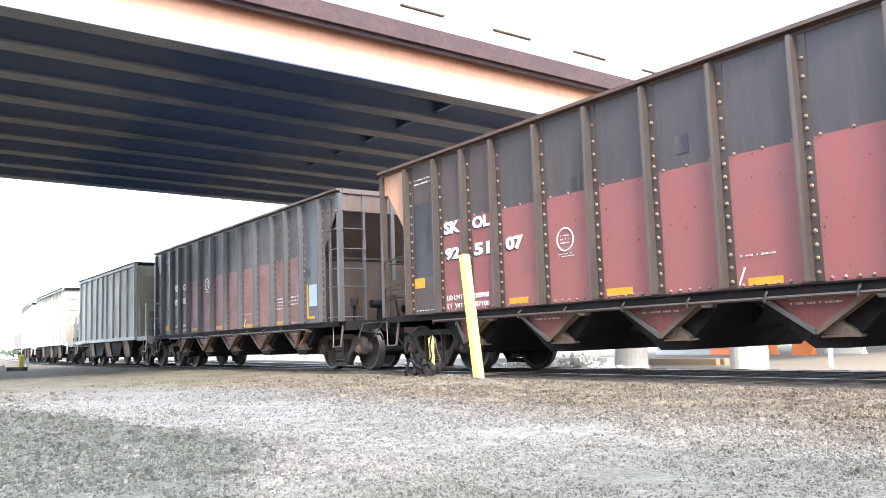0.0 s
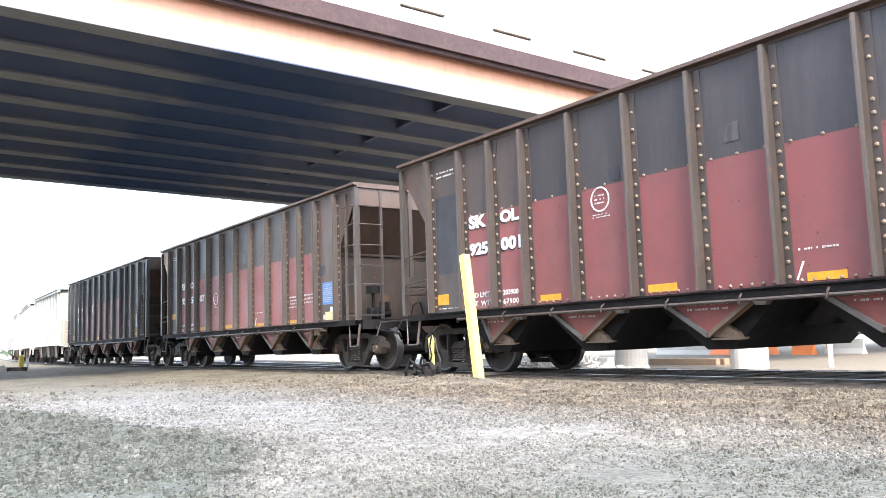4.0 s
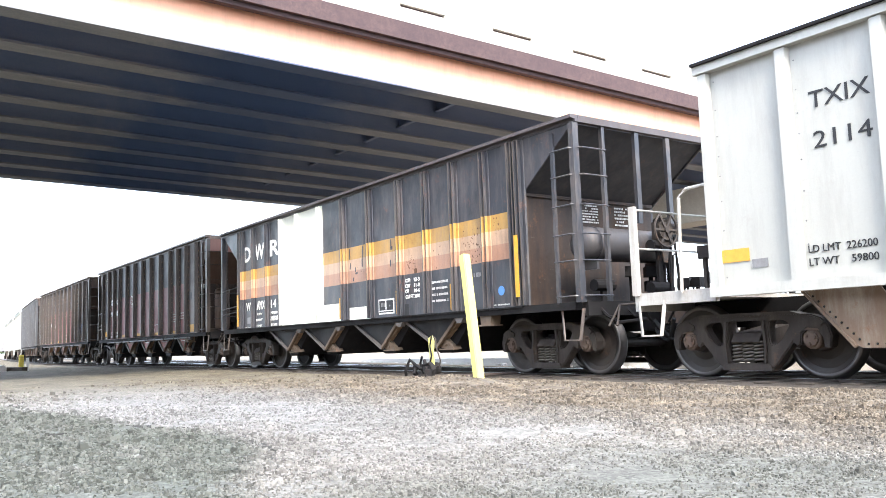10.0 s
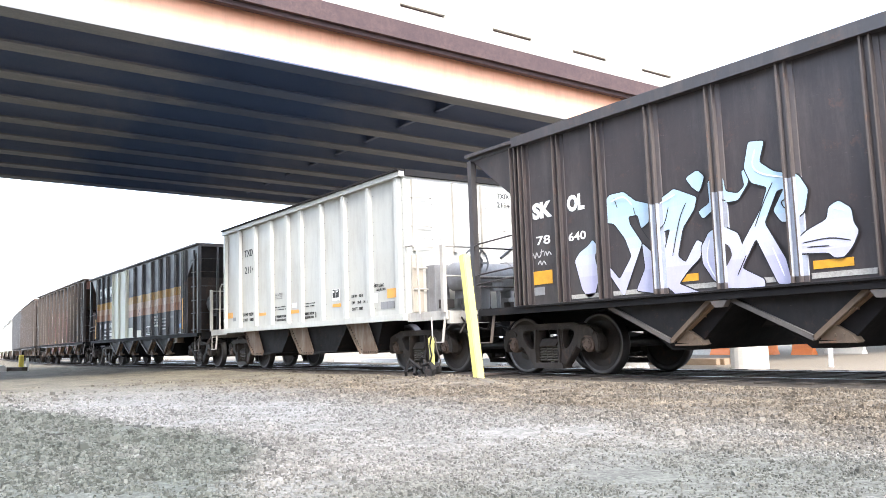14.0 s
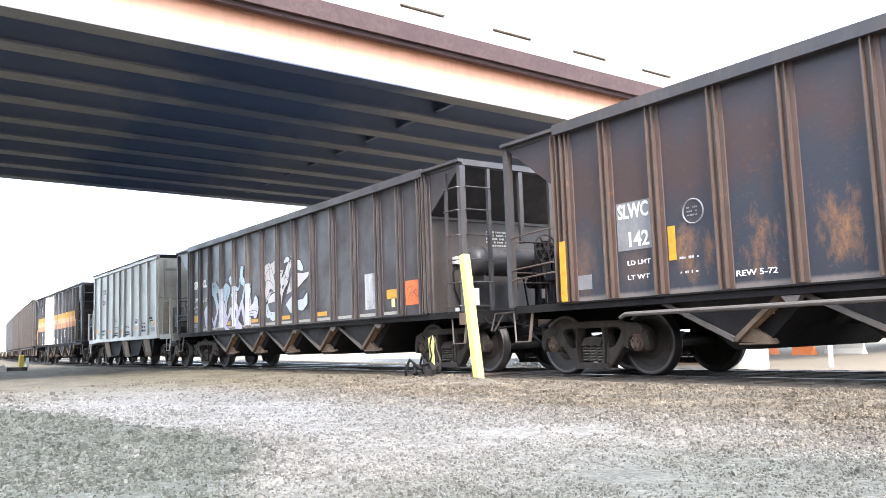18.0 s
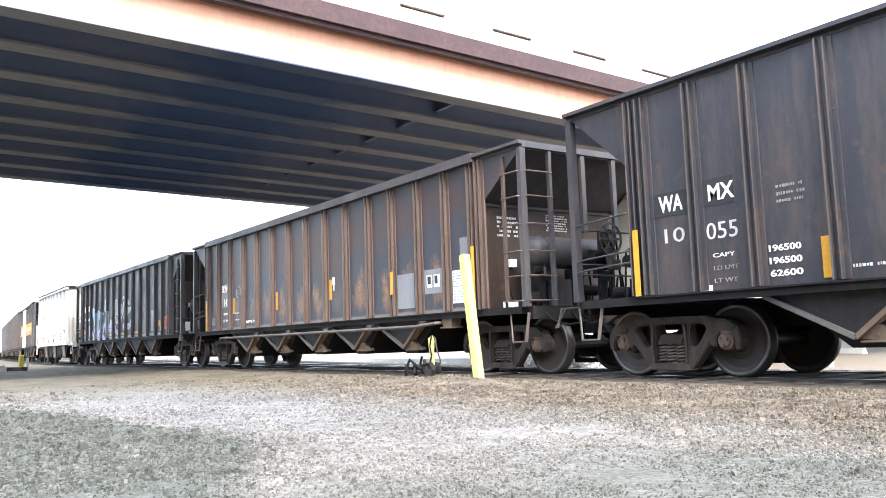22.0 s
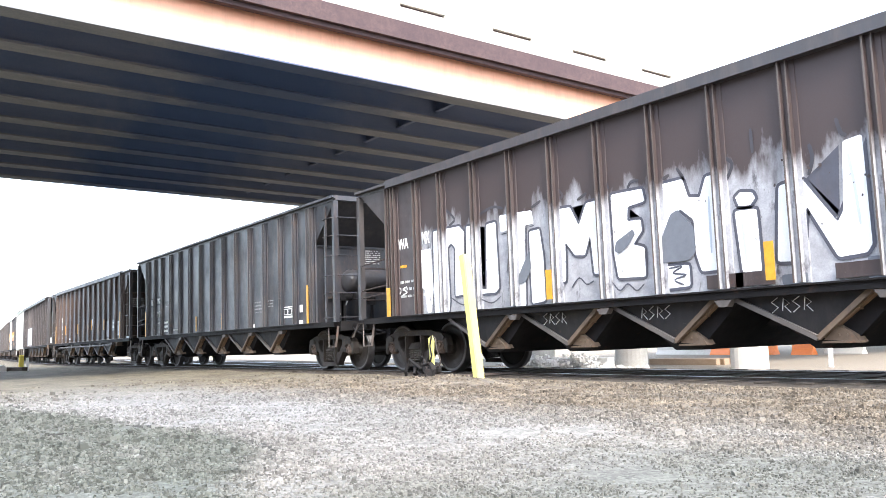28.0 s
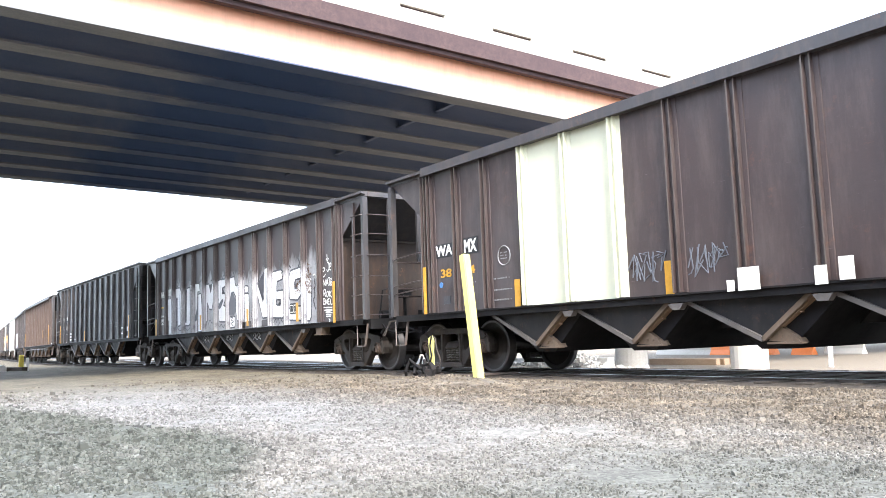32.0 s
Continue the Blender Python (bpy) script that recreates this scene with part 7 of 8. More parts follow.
tube(bm, [(-5.3, -1.6, 0.80), (-5.2, -1.62, 0.84), (4.6, -1.62, 0.84), (5.2, -1.6, 0.88), (5.3, -1.4, 0.9)], 0.03, 8)
part("air_line", bm, M["flange"], ru, "long pipe along the sill")

end_marks(ru, 6.525, -1.2, 2.25, -0.75, 2.62, 5, 78)
end_marks(ru, 6.525, -0.1, 2.4, 0.4, 2.7, 7, 79)
bm = bmesh.new()
box(bm, (6.57, -0.95, 1.82), (0.1, 0.13, 0.13))
valve = part("retainer_valve", bm, M["white"], ru, "small white valve box")
bm = bmesh.new()
tube(bm, [(6.56, -0.95, 1.75), (6.56, -1.05, 1.6), (6.56, -1.0, 1.35), (6.56, -0.9, 1.08)], 0.016, 6)
part("brake_pipe", bm, M["dark"], valve)
bm = bmesh.new()
box(bm, (7.2, -1.54, 1.1), (0.34, 0.02, 0.1))
part("notice", bm, M["pale_notice"], ru, "pale sticker on the sill")

# black car
bk = hopper("weathered black hopper car with yellow reflective strips", 83.56, 7.62, 6.5, 3.76, WAR, simple("blackA", bulk="blackA"), WAB, 6.37)
decal(bk, "black_field", -6.15, 2.04, -5.6, 2.34, "black")
decal(bk, "black_field", -5.42, 2.08, -4.95, 2.40, "black")
letters(bk, "WA", -6.04, 2.09, -5.67, 2.30, y=FACE - 0.004, bold=0.02)
letters(bk, "MX", -5.29, 2.13, -4.93, 2.33, y=FACE - 0.004, bold=0.02)
letters(bk, "10", -5.98, 1.70, -5.67, 1.88, "faded", bold=0.0)
letters(bk, "055", -5.35, 1.67, -4.92, 1.87, "faded", bold=0.0)
letters(bk, "CAPY", -5.28, 1.45, -4.98, 1.50, bold=0.0)
letters(bk, "LD LMT", -5.28, 1.3, -4.94, 1.35, "greyed", bold=0.0)
letters(bk, "LT WT", -5.28, 1.15, -4.96, 1.20, "greyed", bold=0.0)
for z, t in ((1.44, "196500"), (1.30, "196500"), (1.16, "62600")):
    letters(bk, t, -4.54, z, -4.15, z + 0.075, bold=0.02)
bars(bk, -4.4, 1.95, -4.05, 2.2, 3, "greyed", seed=71)
bars(bk, -3.6, 1.16, -3.1, 1.24, 1, seed=72)
bars(bk, 3.12, 1.4, 3.58, 1.74, 4, "greyed", seed=73)
bars(bk, 3.95, 1.52, 4.3, 1.73, 3, "greyed", seed=74)
vertical_marks(bk, (-3.95, -1.4 - 0.02, 0.72, 3.62))
decal(bk, "reflector", -6.43, 1.06, -6.34, 1.92, "yellow", -1.61, "long upright yellow strip")
decal(bk, "reflector", 6.31, 1.06, 6.4, 1.91, "yellow", -1.61, "long upright yellow strip")
decal(bk, "white_frame", 4.88, 1.23, 5.4, 1.5, "white")
decal(bk, "black_field", 4.91, 1.28, 5.37, 1.47, "black", FACE - 0.004)
for x in (4.94, 5.16):
    decal(bk, "white_mark", x, 1.30, x + 0.18, 1.45, "white", FACE - 0.008)
    decal(bk, "black_field", x + 0.02, 1.32, x + 0.16, 1.43, "black", FACE - 0.012)
decal(bk, "sticker", 5.76, 1.33, 5.92, 1.5, "white")
decal(bk, "sticker", 5.72, 1.07, 5.92, 1.15, "white")
decal(bk, "sticker", 2.95, 1.07, 3.1, 1.15, "white")
decal(bk, "sticker", 0.98, 1.08, 1.1, 1.15, "white")
decal(bk, "sticker", -5.5, 1.05, -5.32, 1.13, "white")
end_marks(bk, 6.535, -0.24, 2.40, 0.2, 2.74, 7, 75)
end_marks(bk, 6.535, 1.0, 2.5, 1.45, 2.74, 4, 76)
bm = bmesh.new()
tube(bm, [(6.62, -0.72, 1.75), (6.6, -0.74, 1.52), (6.58, -0.82, 1.36), (6.57, -0.95, 1.2), (6.58, -1.08, 1.08)], 0.014, 6)
part("air_hose", bm, M["dust"], bk, "pale bent hose")
bm = bmesh.new()
box(bm, (6.56, -1.12, 1.62), (0.08, 0.22, 0.05))
part("bracket", bm, M["frame"], bk)

# brown car with the large silver lettering
nu = hopper("brown hopper car covered with large white block graffiti", 99.78, 7.62, 6.5, 3.64, WAR, dict(panel=lambda x: "nut_spray" if -5.3 < x < 5.5 else "nut", ribf=lambda x: "nut_spray" if -5.4 < x < 5.3 else "nut", rib="nut", body="nut", bulk="end_rust", pad=True, post="chord_dark", chord="chord_dark"), WAB, 6.37, thick=True, reservoir=False, brake=(7.67, 0.75, 1.95))
# grey underlay and block letters
shape(nu, [(-4.97, 2.51), (-4.19, 2.5), (-4.06, 2.39), (-4.1, 1.34), (-4.36, 1.32), (-4.33, 2.15), (-4.44, 2.24), (-4.55, 2.17), (-4.52, 1.23), (-4.56, 1.06), (-5.0, 1.06)], "chrome_white", 0.004, 0.04, "navy", 0.12, "large white block graffiti letter")
shape(nu, [(-4.0, 2.47), (-3.65, 2.45), (-3.67, 1.4), (-3.5, 1.38), (-3.46, 2.43), (-3.21, 2.44), (-3.18, 1.37), (-3.28, 1.31), (-3.96, 1.32), (-4.06, 1.42)], "chrome_white", 0.004, 0.04, "navy", 0.12, "large white block graffiti letter")
shape(nu, [(-3.12, 2.53), (-2.34, 2.5), (-2.3, 2.29), (-2.5, 2.29), (-2.53, 1.72), (-2.55, 1.06), (-2.8, 1.04), (-2.82, 1.54), (-2.79, 2.27), (-3.09, 2.25)], "chrome_white", 0.004, 0.04, "navy", 0.12, "large white block graffiti letter")
shape(nu, [(-2.41, 2.18), (-2.18, 2.19), (-2.12, 1.78), (-2.11, 1.11), (-2.41, 1.08), (-2.42, 1.71)], "chrome_white", 0.004, 0.04, "navy", 0.12, "large white block graffiti letter")
shape(nu, [(-1.88, 2.43), (-1.51, 2.42), (-1.35, 2.13), (-1.19, 2.43), (-0.84, 2.44), (-0.83, 1.42), (-1.1, 1.42), (-1.14, 1.97), (-1.26, 1.7), (-1.46, 1.72), (-1.64, 1.93), (-1.66, 1.36), (-1.91, 1.38)], "chrome_white", 0.004, 0.04, "navy", 0.12, "large white block graffiti letter")
shape(nu, [(-0.72, 2.47), (-0.17, 2.46), (-0.14, 2.29), (-0.43, 2.26), (-0.45, 2.07), (-0.22, 2.06), (-0.21, 1.91), (-0.37, 1.75), (-0.18, 1.69), (-0.19, 1.31), (-0.66, 1.33), (-0.71, 1.65)], "chrome_white", 0.004, 0.04, "navy", 0.12, "large white block graffiti letter")
shape(nu, [(0.12, 2.46), (0.48, 2.47), (0.55, 2.23), (0.72, 2.2), (0.82, 2.44), (1.04, 2.44), (1.03, 1.3), (0.68, 1.3), (0.61, 1.53), (0.61, 1.94), (0.42, 2.1), (0.25, 2.01), (0.12, 1.76), (0.09, 2.0)], "chrome_white", 0.004, 0.04, "navy", 0.12, "large white block graffiti letter")
shape(nu, [(0.14, 1.41), (0.5, 1.4), (0.5, 1.14), (0.15, 1.13)], "chrome_white", 0.004, 0.04, "navy", 0.12, "large white block graffiti letter")
shape(nu, [(1.21, 2.12), (1.28, 2.17), (1.44, 2.14), (1.47, 2.07), (1.4, 2.0), (1.25, 2.01)], "chrome_white", 0.004, 0.04, "navy", 0.12, "large white block graffiti letter")
shape(nu, [(1.19, 1.96), (1.48, 1.95), (1.49, 1.23), (1.24, 1.24)], "chrome_white", 0.004, 0.04, "navy", 0.12, "large white block graffiti letter")
shape(nu, [(1.77, 2.16), (2.05, 2.19), (2.41, 1.67), (2.48, 1.78), (2.53, 2.5), (2.74, 2.53), (2.75, 1.4), (2.69, 1.32), (2.39, 1.3), (2.08, 1.89), (2.0, 1.3), (1.69, 1.32)], "chrome_white", 0.004, 0.04, "navy", 0.12, "large white block graffiti letter")
shape(nu, [(2.97, 2.29), (3.04, 2.38), (3.52, 2.39), (3.61, 2.32), (3.58, 2.19), (3.26, 2.15), (3.21, 1.58), (3.29, 1.54), (3.49, 1.54), (3.5, 1.7), (3.25, 1.72), (3.24, 1.89), (3.66, 1.89), (3.65, 1.29), (3.57, 1.26), (2.99, 1.29), (2.96, 1.43)], "chrome_white", 0.004, 0.04, "navy", 0.12, "large white block graffiti letter")
shape(nu, [(3.98, 2.19), (4.07, 2.32), (4.68, 2.36), (4.69, 2.13), (4.31, 2.12), (4.24, 2.03), (4.26, 1.87), (4.38, 1.88), (4.5, 1.98), (4.73, 2.03), (4.96, 2.11), (5.15, 2.06), (5.09, 1.21), (5.03, 1.14), (4.65, 1.16), (3.98, 1.19), (3.92, 1.27), (3.95, 1.42), (4.07, 1.46), (4.61, 1.46), (4.7, 1.56), (4.71, 1.82), (4.56, 1.73), (4.41, 1.64), (4.0, 1.68)], "chrome_white", 0.004, 0.04, "navy", 0.12, "large white block graffiti letter")
for pts in ([(0.08, 1.45), (0.1, 1.75), (0.27, 2.06), (0.39, 2.1), (0.5, 1.95), (0.61, 1.86), (0.61, 1.53), (0.49, 1.45), (0.2, 1.46)], [(-0.7, 1.7), (-0.66, 1.82), (-0.36, 1.95), (-0.32, 1.88), (-0.47, 1.72), (-0.62, 1.65)], [(-2.69, 1.53), (-2.55, 1.72), (-2.41, 1.91), (-2.39, 1.61), (-2.53, 1.42), (-2.7, 1.39)], [(1.73, 1.17), (2.04, 1.18), (2.04, 1.05), (1.74, 1.05)], [(2.69, 1.28), (3.01, 1.27), (3.01, 1.01), (2.69, 1.02)]):
    shape(nu, pts, "faint_tag", 0.014, 0)
ribbon(nu, [[(3.38, 2.64), (3.48, 2.59), (3.43, 2.53), (3.5, 2.43)], [(3.91, 2.6), (3.95, 2.49), (4.07, 2.4)], [(4.44, 2.61), (4.54, 2.49), (4.47, 2.38)], [(2.48, 2.76), (2.52, 2.6), (2.58, 2.55)], [(2.16, 2.55), (2.19, 2.39), (2.13, 2.21)], [(1.47, 2.88), (1.48, 2.59)], [(1.07, 2.63), (1.2, 2.52), (1.1, 2.33)], [(-4.57, 2.84), (-4.32, 2.64), (-4.48, 2.55)], [(-3.67, 2.61), (-3.29, 2.69), (-3.02, 2.63)], [(-2.84, 2.73), (-2.76, 2.6)], [(-2.34, 2.54), (-2.13, 2.61)], [(-1.76, 2.73), (-1.65, 2.61), (-1.77, 2.58)], [(-1.36, 2.5), (-1.17, 2.57)], [(-0.81, 2.7), (-0.75, 2.55)], [(-0.42, 2.5), (-0.35, 2.58), (-0.22, 2.58)], [(0.11, 2.72), (0.16, 2.54), (0.28, 2.56)], [(0.4, 2.63), (0.51, 2.45)], [(4.95, 2.44), (4.92, 2.33), (5.0, 2.25)], [(5.28, 2.06), (5.32, 1.88), (5.24, 1.82)], [(5.28, 1.85), (5.3, 1.67), (5.22, 1.58)], [(5.22, 1.58), (5.33, 1.36)]], "spray_dark", 0.022, 0.008)
ribbon(nu, [[(-4.49, 1.31), (-4.14, 1.16), (-3.75, 1.24), (-3.38, 1.15), (-3.15, 1.24)], [(-0.77, 1.28), (-0.64, 1.16), (-0.5, 1.24), (-0.35, 1.14), (-0.22, 1.22)], [(-1.55, 1.26), (-1.39, 1.39), (-1.25, 1.29), (-1.11, 1.33)], [(0.19, 1.38), (0.4, 1.39), (0.25, 1.32), (0.45, 1.28), (0.27, 1.23), (0.41, 1.16)], [(3.06, 1.14), (3.23, 1.25), (3.34, 1.25)], [(3.17, 1.1), (3.3, 1.22)], [(3.41, 1.11), (3.36, 1.24)], [(3.6, 1.13), (3.49, 1.22)]], "navy", 0.011, 0.016)
ribbon(nu, [[(2.58, 2.36), (2.62, 2.02), (2.65, 1.61)], [(3.06, 1.95), (3.08, 1.63), (3.05, 1.42)], [(1.28, 1.85), (1.31, 1.35)], [(-3.84, 2.31), (-3.85, 1.51)], [(-4.18, 2.3), (-4.21, 1.49)], [(-1.75, 2.22), (-1.77, 1.56)], [(-0.96, 2.26), (-0.97, 1.59)], [(-0.56, 2.34), (-0.58, 1.9)], [(0.85, 2.19), (0.84, 1.51)]], "spray_pale", 0.016, 0.0145)
shape(nu, [(-5.51, 2.21), (-5.06, 2.22), (-5.01, 1.48), (-5.09, 1.08), (-5.22, 1.07), (-5.29, 1.5), (-5.52, 1.57)], "chrome_white", 0.004, 0)
TAG = [[(5.66, 2.15), (5.75, 2.17), (5.81, 2.22), (5.74, 2.25), (5.67, 2.21), (5.64, 2.12), (5.73, 2.05), (5.84, 2.1)], [(5.91, 2.54), (5.93, 2.42)], [(5.87, 2.45), (5.93, 2.38)], [(5.99, 2.44), (5.93, 2.37)], [(5.91, 2.34), (5.98, 2.34), (6.0, 2.22), (5.94, 2.15), (5.89, 2.2)], [(6.02, 2.23), (6.09, 2.26), (6.08, 2.32), (6.03, 2.3), (6.01, 2.2), (6.1, 2.17)], [(6.23, 2.34), (6.15, 2.34), (6.14, 2.29), (6.21, 2.21), (6.23, 2.14), (6.16, 2.11)], [(5.71, 1.84), (5.72, 1.99)], [(5.72, 1.99), (5.81, 1.84)], [(5.81, 1.84), (5.83, 1.99)],
       [(5.85, 1.84), (5.9, 2.0)], [(5.9, 2.0), (5.96, 1.84)], [(5.87, 1.9), (5.94, 1.9)], [(5.94, 2.01), (6.04, 2.01)], [(6.0, 2.01), (6.01, 1.84)], [(6.05, 1.83), (6.05, 1.98), (6.13, 1.96), (6.1, 1.91), (6.05, 1.91)], [(6.07, 1.9), (6.12, 1.83)], [(6.14, 1.98), (6.15, 1.83)], [(6.15, 1.83), (6.23, 1.83)], [(5.74, 1.63), (5.74, 1.76), (5.83, 1.75), (5.81, 1.69), (5.75, 1.69)],
       [(5.77, 1.68), (5.83, 1.61)], [(5.87, 1.68), (5.91, 1.72), (5.96, 1.7), (5.94, 1.62), (5.88, 1.61), (5.87, 1.68)], [(6.0, 1.73), (6.01, 1.59)], [(6.09, 1.72), (6.01, 1.65)], [(6.01, 1.65), (6.1, 1.58)], [(6.13, 1.71), (6.18, 1.73)], [(6.18, 1.73), (6.18, 1.56)], [(6.13, 1.56), (6.22, 1.57)], [(5.79, 1.57), (5.71, 1.57)], [(5.71, 1.57), (5.71, 1.45)],
       [(5.72, 1.52), (5.77, 1.52)], [(5.71, 1.45), (5.79, 1.45)], [(5.81, 1.44), (5.82, 1.56)], [(5.82, 1.56), (5.89, 1.44)], [(5.89, 1.44), (5.91, 1.56)], [(6.0, 1.56), (5.93, 1.55)], [(5.93, 1.55), (5.93, 1.44)], [(5.93, 1.44), (6.0, 1.44)], [(5.94, 1.5), (5.99, 1.5)], [(6.05, 1.54), (6.05, 1.44), (6.12, 1.44), (6.18, 1.53)],
       [(5.72, 1.38), (6.18, 1.36)], [(5.73, 1.32), (6.17, 1.31), (5.8, 1.27), (6.17, 1.25)], [(5.83, 1.22), (6.07, 1.21)], [(5.83, 1.18), (6.06, 1.18)], [(5.95, 1.13), (6.01, 1.08), (5.94, 1.04), (6.0, 1.0)], [(5.21, 2.12), (5.32, 2.14), (5.33, 2.03)], [(5.37, 2.14), (5.38, 2.05)], [(5.46, 2.15), (5.46, 2.05)]]
ribbon(nu, TAG, "white", 0.014, 0.008)
ribbon(nu, [[(-6.23, 1.62), (-6.21, 1.45)], [(-6.23, 1.62), (-6.09, 1.56), (-6.11, 1.48), (-6.21, 1.45)], [(-5.87, 1.59), (-6.01, 1.55), (-5.87, 1.49), (-6.04, 1.44)], [(-5.52, 2.09), (-5.41, 1.85), (-5.53, 1.75)], [(-5.32, 2.07), (-5.22, 1.89), (-5.37, 1.82)], [(-5.51, 1.74), (-5.17, 1.75)], [(-5.49, 1.57), (-5.12, 1.6)]], "white", 0.013, 0.012)
letters(nu, "WA", -6.15, 2.3, -5.8, 2.5, bold=0.02)
letters(nu, "MX", -5.34, 2.32, -5.1, 2.54, bold=0.02)
flecks(nu, -5.1, 1.3, 5.0, 2.45, 90, 65, "greyed", FACE - 0.017, 0.02)
flecks(nu, 1.6, 1.9, 4.9, 2.45, 90, 66, "nut", FACE - 0.018, 0.022)
flecks(nu, 4.85, 1.75, 5.2, 2.4, 150, 64, y=FACE - 0.018, size=0.026)
flecks(nu, 4.3, 1.75, 4.6, 2.05, 40, 67, y=FACE - 0.018, size=0.026)
bars(nu, -6.1, 1.9, -5.85, 2.05, 1, "yellow", seed=84)
bars(nu, -5.5, 1.85, -5.1, 2.05, 1, seed=85)
bars(nu, -6.1, 1.35, -5.2, 1.75, 3, seed=86)
decal(nu, "black_field", 4.02, 1.31, 4.45, 1.56, "black", FACE - 0.016)
for x in (4.05, 4.25):
    decal(nu, "white_frame", x, 1.34, x + 0.16, 1.52, "white", FACE - 0.020)
    decal(nu, "black_field", x + 0.015, 1.36, x + 0.145, 1.50, "black", FACE - 0.024)
for x in (-1.97, 1.6, 4.55):
    decal(nu, "reflector", x, 1.12, x + 0.12, 1.55, "yellow", -1.63, "upright yellow reflective strip")
decal(nu, "reflector", -6.46, 1.06, -6.33, 1.6, "yellow", -1.61)
decal(nu, "reflector", 6.32, 1.03, 6.42, 1.9, "yellow", -1.61, "long upright yellow strip")
for x in (0.75, 1.15, 2.35):
    decal(nu, "brown_overpaint", x, 1.08, x + 0.5, 1.24, "nut", FACE - 0.018)
for i, x in enumerate((-2.05, -0.15, 1.75)):
    for k in range(4):
        cx = x - 0.25 + 0.13 * k
        pts = [(cx, 0.78), (cx + 0.02, 0.92), (cx + 0.09, 0.86), (cx + 0.03, 0.83), (cx + 0.1, 0.76)] if (k + i) % 2 else [(cx + 0.08, 0.93), (cx, 0.88), (cx + 0.08, 0.82), (cx, 0.76)]
        bm = bmesh.new()
        tube(bm, [(px, -1.412, pz) for px, pz in pts], 0.007, 4)
        part("scrawl", bm, M["faded"], nu)

# brown car with the cream patch
cr = hopper("brown hopper car with a large cream painted patch", 115.98, 7.62, 6.5, 3.64, WAR, dict(panel=lambda x: "patch" if -3.85 < x < -1.85 else "nut", ribf=lambda x: "patch" if -3.9 < x < -1.75 else "nut", rib="nut", body="nut", bulk="end_rust", pad=True, post="chord_dark", chord="chord_dark"), WAB, 6.37, thick=True)
decal(cr, "black_field", -6.18, 2.01, -5.6, 2.25, "black")
decal(cr, "black_field", -5.33, 2.0, -4.93, 2.28, "black")
letters(cr, "WA", -6.14, 2.04, -5.64, 2.23, y=FACE - 0.004, bold=0.03)
letters(cr, "MX", -5.3, 2.03, -4.96, 2.25, y=FACE - 0.004, bold=0.03)
letters(cr, "38", -6.01, 1.66, -5.69, 1.81, "yellow", bold=0.02)
letters(cr, "54", -5.33, 1.67, -5.03, 1.81, "yellow", bold=0.02)
dot(cr, -6.01, 1.54, 0.05)
hoop(cr, -4.27, 1.88, 0.15, "greyed")
for i, z in enumerate((1.5, 1.32, 1.16)):
    bars(cr, -4.55, z, -4.1, z + 0.06, 1, "greyed", seed=91 + i)
    bars(cr, -5.3, z, -5.0, z + 0.05, 1, "greyed", seed=95 + i)
decal(cr, "data_plate", -5.95, 1.2, -5.75, 1.34, "dwr_black")
decal(cr, "reflector", -6.43, 1.05, -6.34, 1.88, "yellow", -1.61, "long upright yellow strip")
for x in (-4.02, -1.1, 1.75):
    decal(cr, "reflector", x, 1.06, x + 0.13, 1.48, "yellow", -1.535, "upright yellow reflective strip")
for i, (x, z, w, h2) in enumerate(((0.0, 1.03, 0.28, 0.26), (0.93, 1.03, 0.14, 0.2), (-0.15, 1.03, 0.1, 0.13), (1.2, 1.06, 0.16, 0.24), (2.1, 1.2, 0.3, 0.08))):
    decal(cr, "white_overpaint", x, z, x + w, z + h2, "patch_white", -1.612)
rnd = random.Random(5)
for i, (x0, x1) in enumerate(((-1.68, -1.1), (-0.72, -0.15))):
    for k in range(7):
        x = x0 + (x1 - x0) * k / 7
        pts = [(x + rnd.uniform(-0.05, 0.12), 1.22 + rnd.uniform(0, 0.42)) for _ in range(6)]
        bm = bmesh.new()
        tube(bm, [(px, FACE - 0.004, pz) for px, pz in pts], 0.009, 4)
        part("graffiti", bm, M["faint_tag"], cr)

# low grey car at the head of the view
lowcar = thing("gondola_car", "low grey gondola car at the head of the train", "railway car", "freight train")
lsets = []
for s in (-1, 1):
    build_truck(lowcar, s * 5.6, lsets)
for w in (-1, 1):
    bm = bmesh.new()
    box(bm, (0, w * 1.45, 1.6), (14.0, 0.04, 1.1))
    part("side_wall", bm, M["greyed"], lowcar)
    bm = bmesh.new()
    box(bm, (w * 7.0, 0, 1.6), (0.04, 2.9, 1.1))
    part("end_wall", bm, M["greyed"], lowcar)
    for i in range(11):
        bm = bmesh.new()
        box(bm, (-6.9 + 1.38 * i, w * 1.51, 1.6), (0.1, 0.08, 1.08))
        part("side_stake", bm, M["greyed"], lowcar)
    coupler(lowcar, w * 7.1, w)
bm = bmesh.new()
box(bm, (0, 0, 1.02), (13.9, 2.8, 0.1))
part("floor", bm, M["dark"], lowcar)
bm = bmesh.new()
box(bm, (0, 0, 0.8), (14.4, 0.6, 0.34))
part("centre_sill", bm, M["dark"], lowcar)
TRAIN.append((lowcar, -76.0, 5.6, lsets))

# ================= beside the track =================
bm = bmesh.new()
vs = beam(bm, (-9.66, -2.35, -0.15), (-9.93, -2.35, 1.86), 0.125, 0.13, (0, 1, 0))
bmesh.ops.bevel(bm, geom=bm.edges[:], offset=0.012, segments=2, affect="EDGES")
solid("post", bm, M["post"], "leaning yellow painted wooden post beside the track", "post")


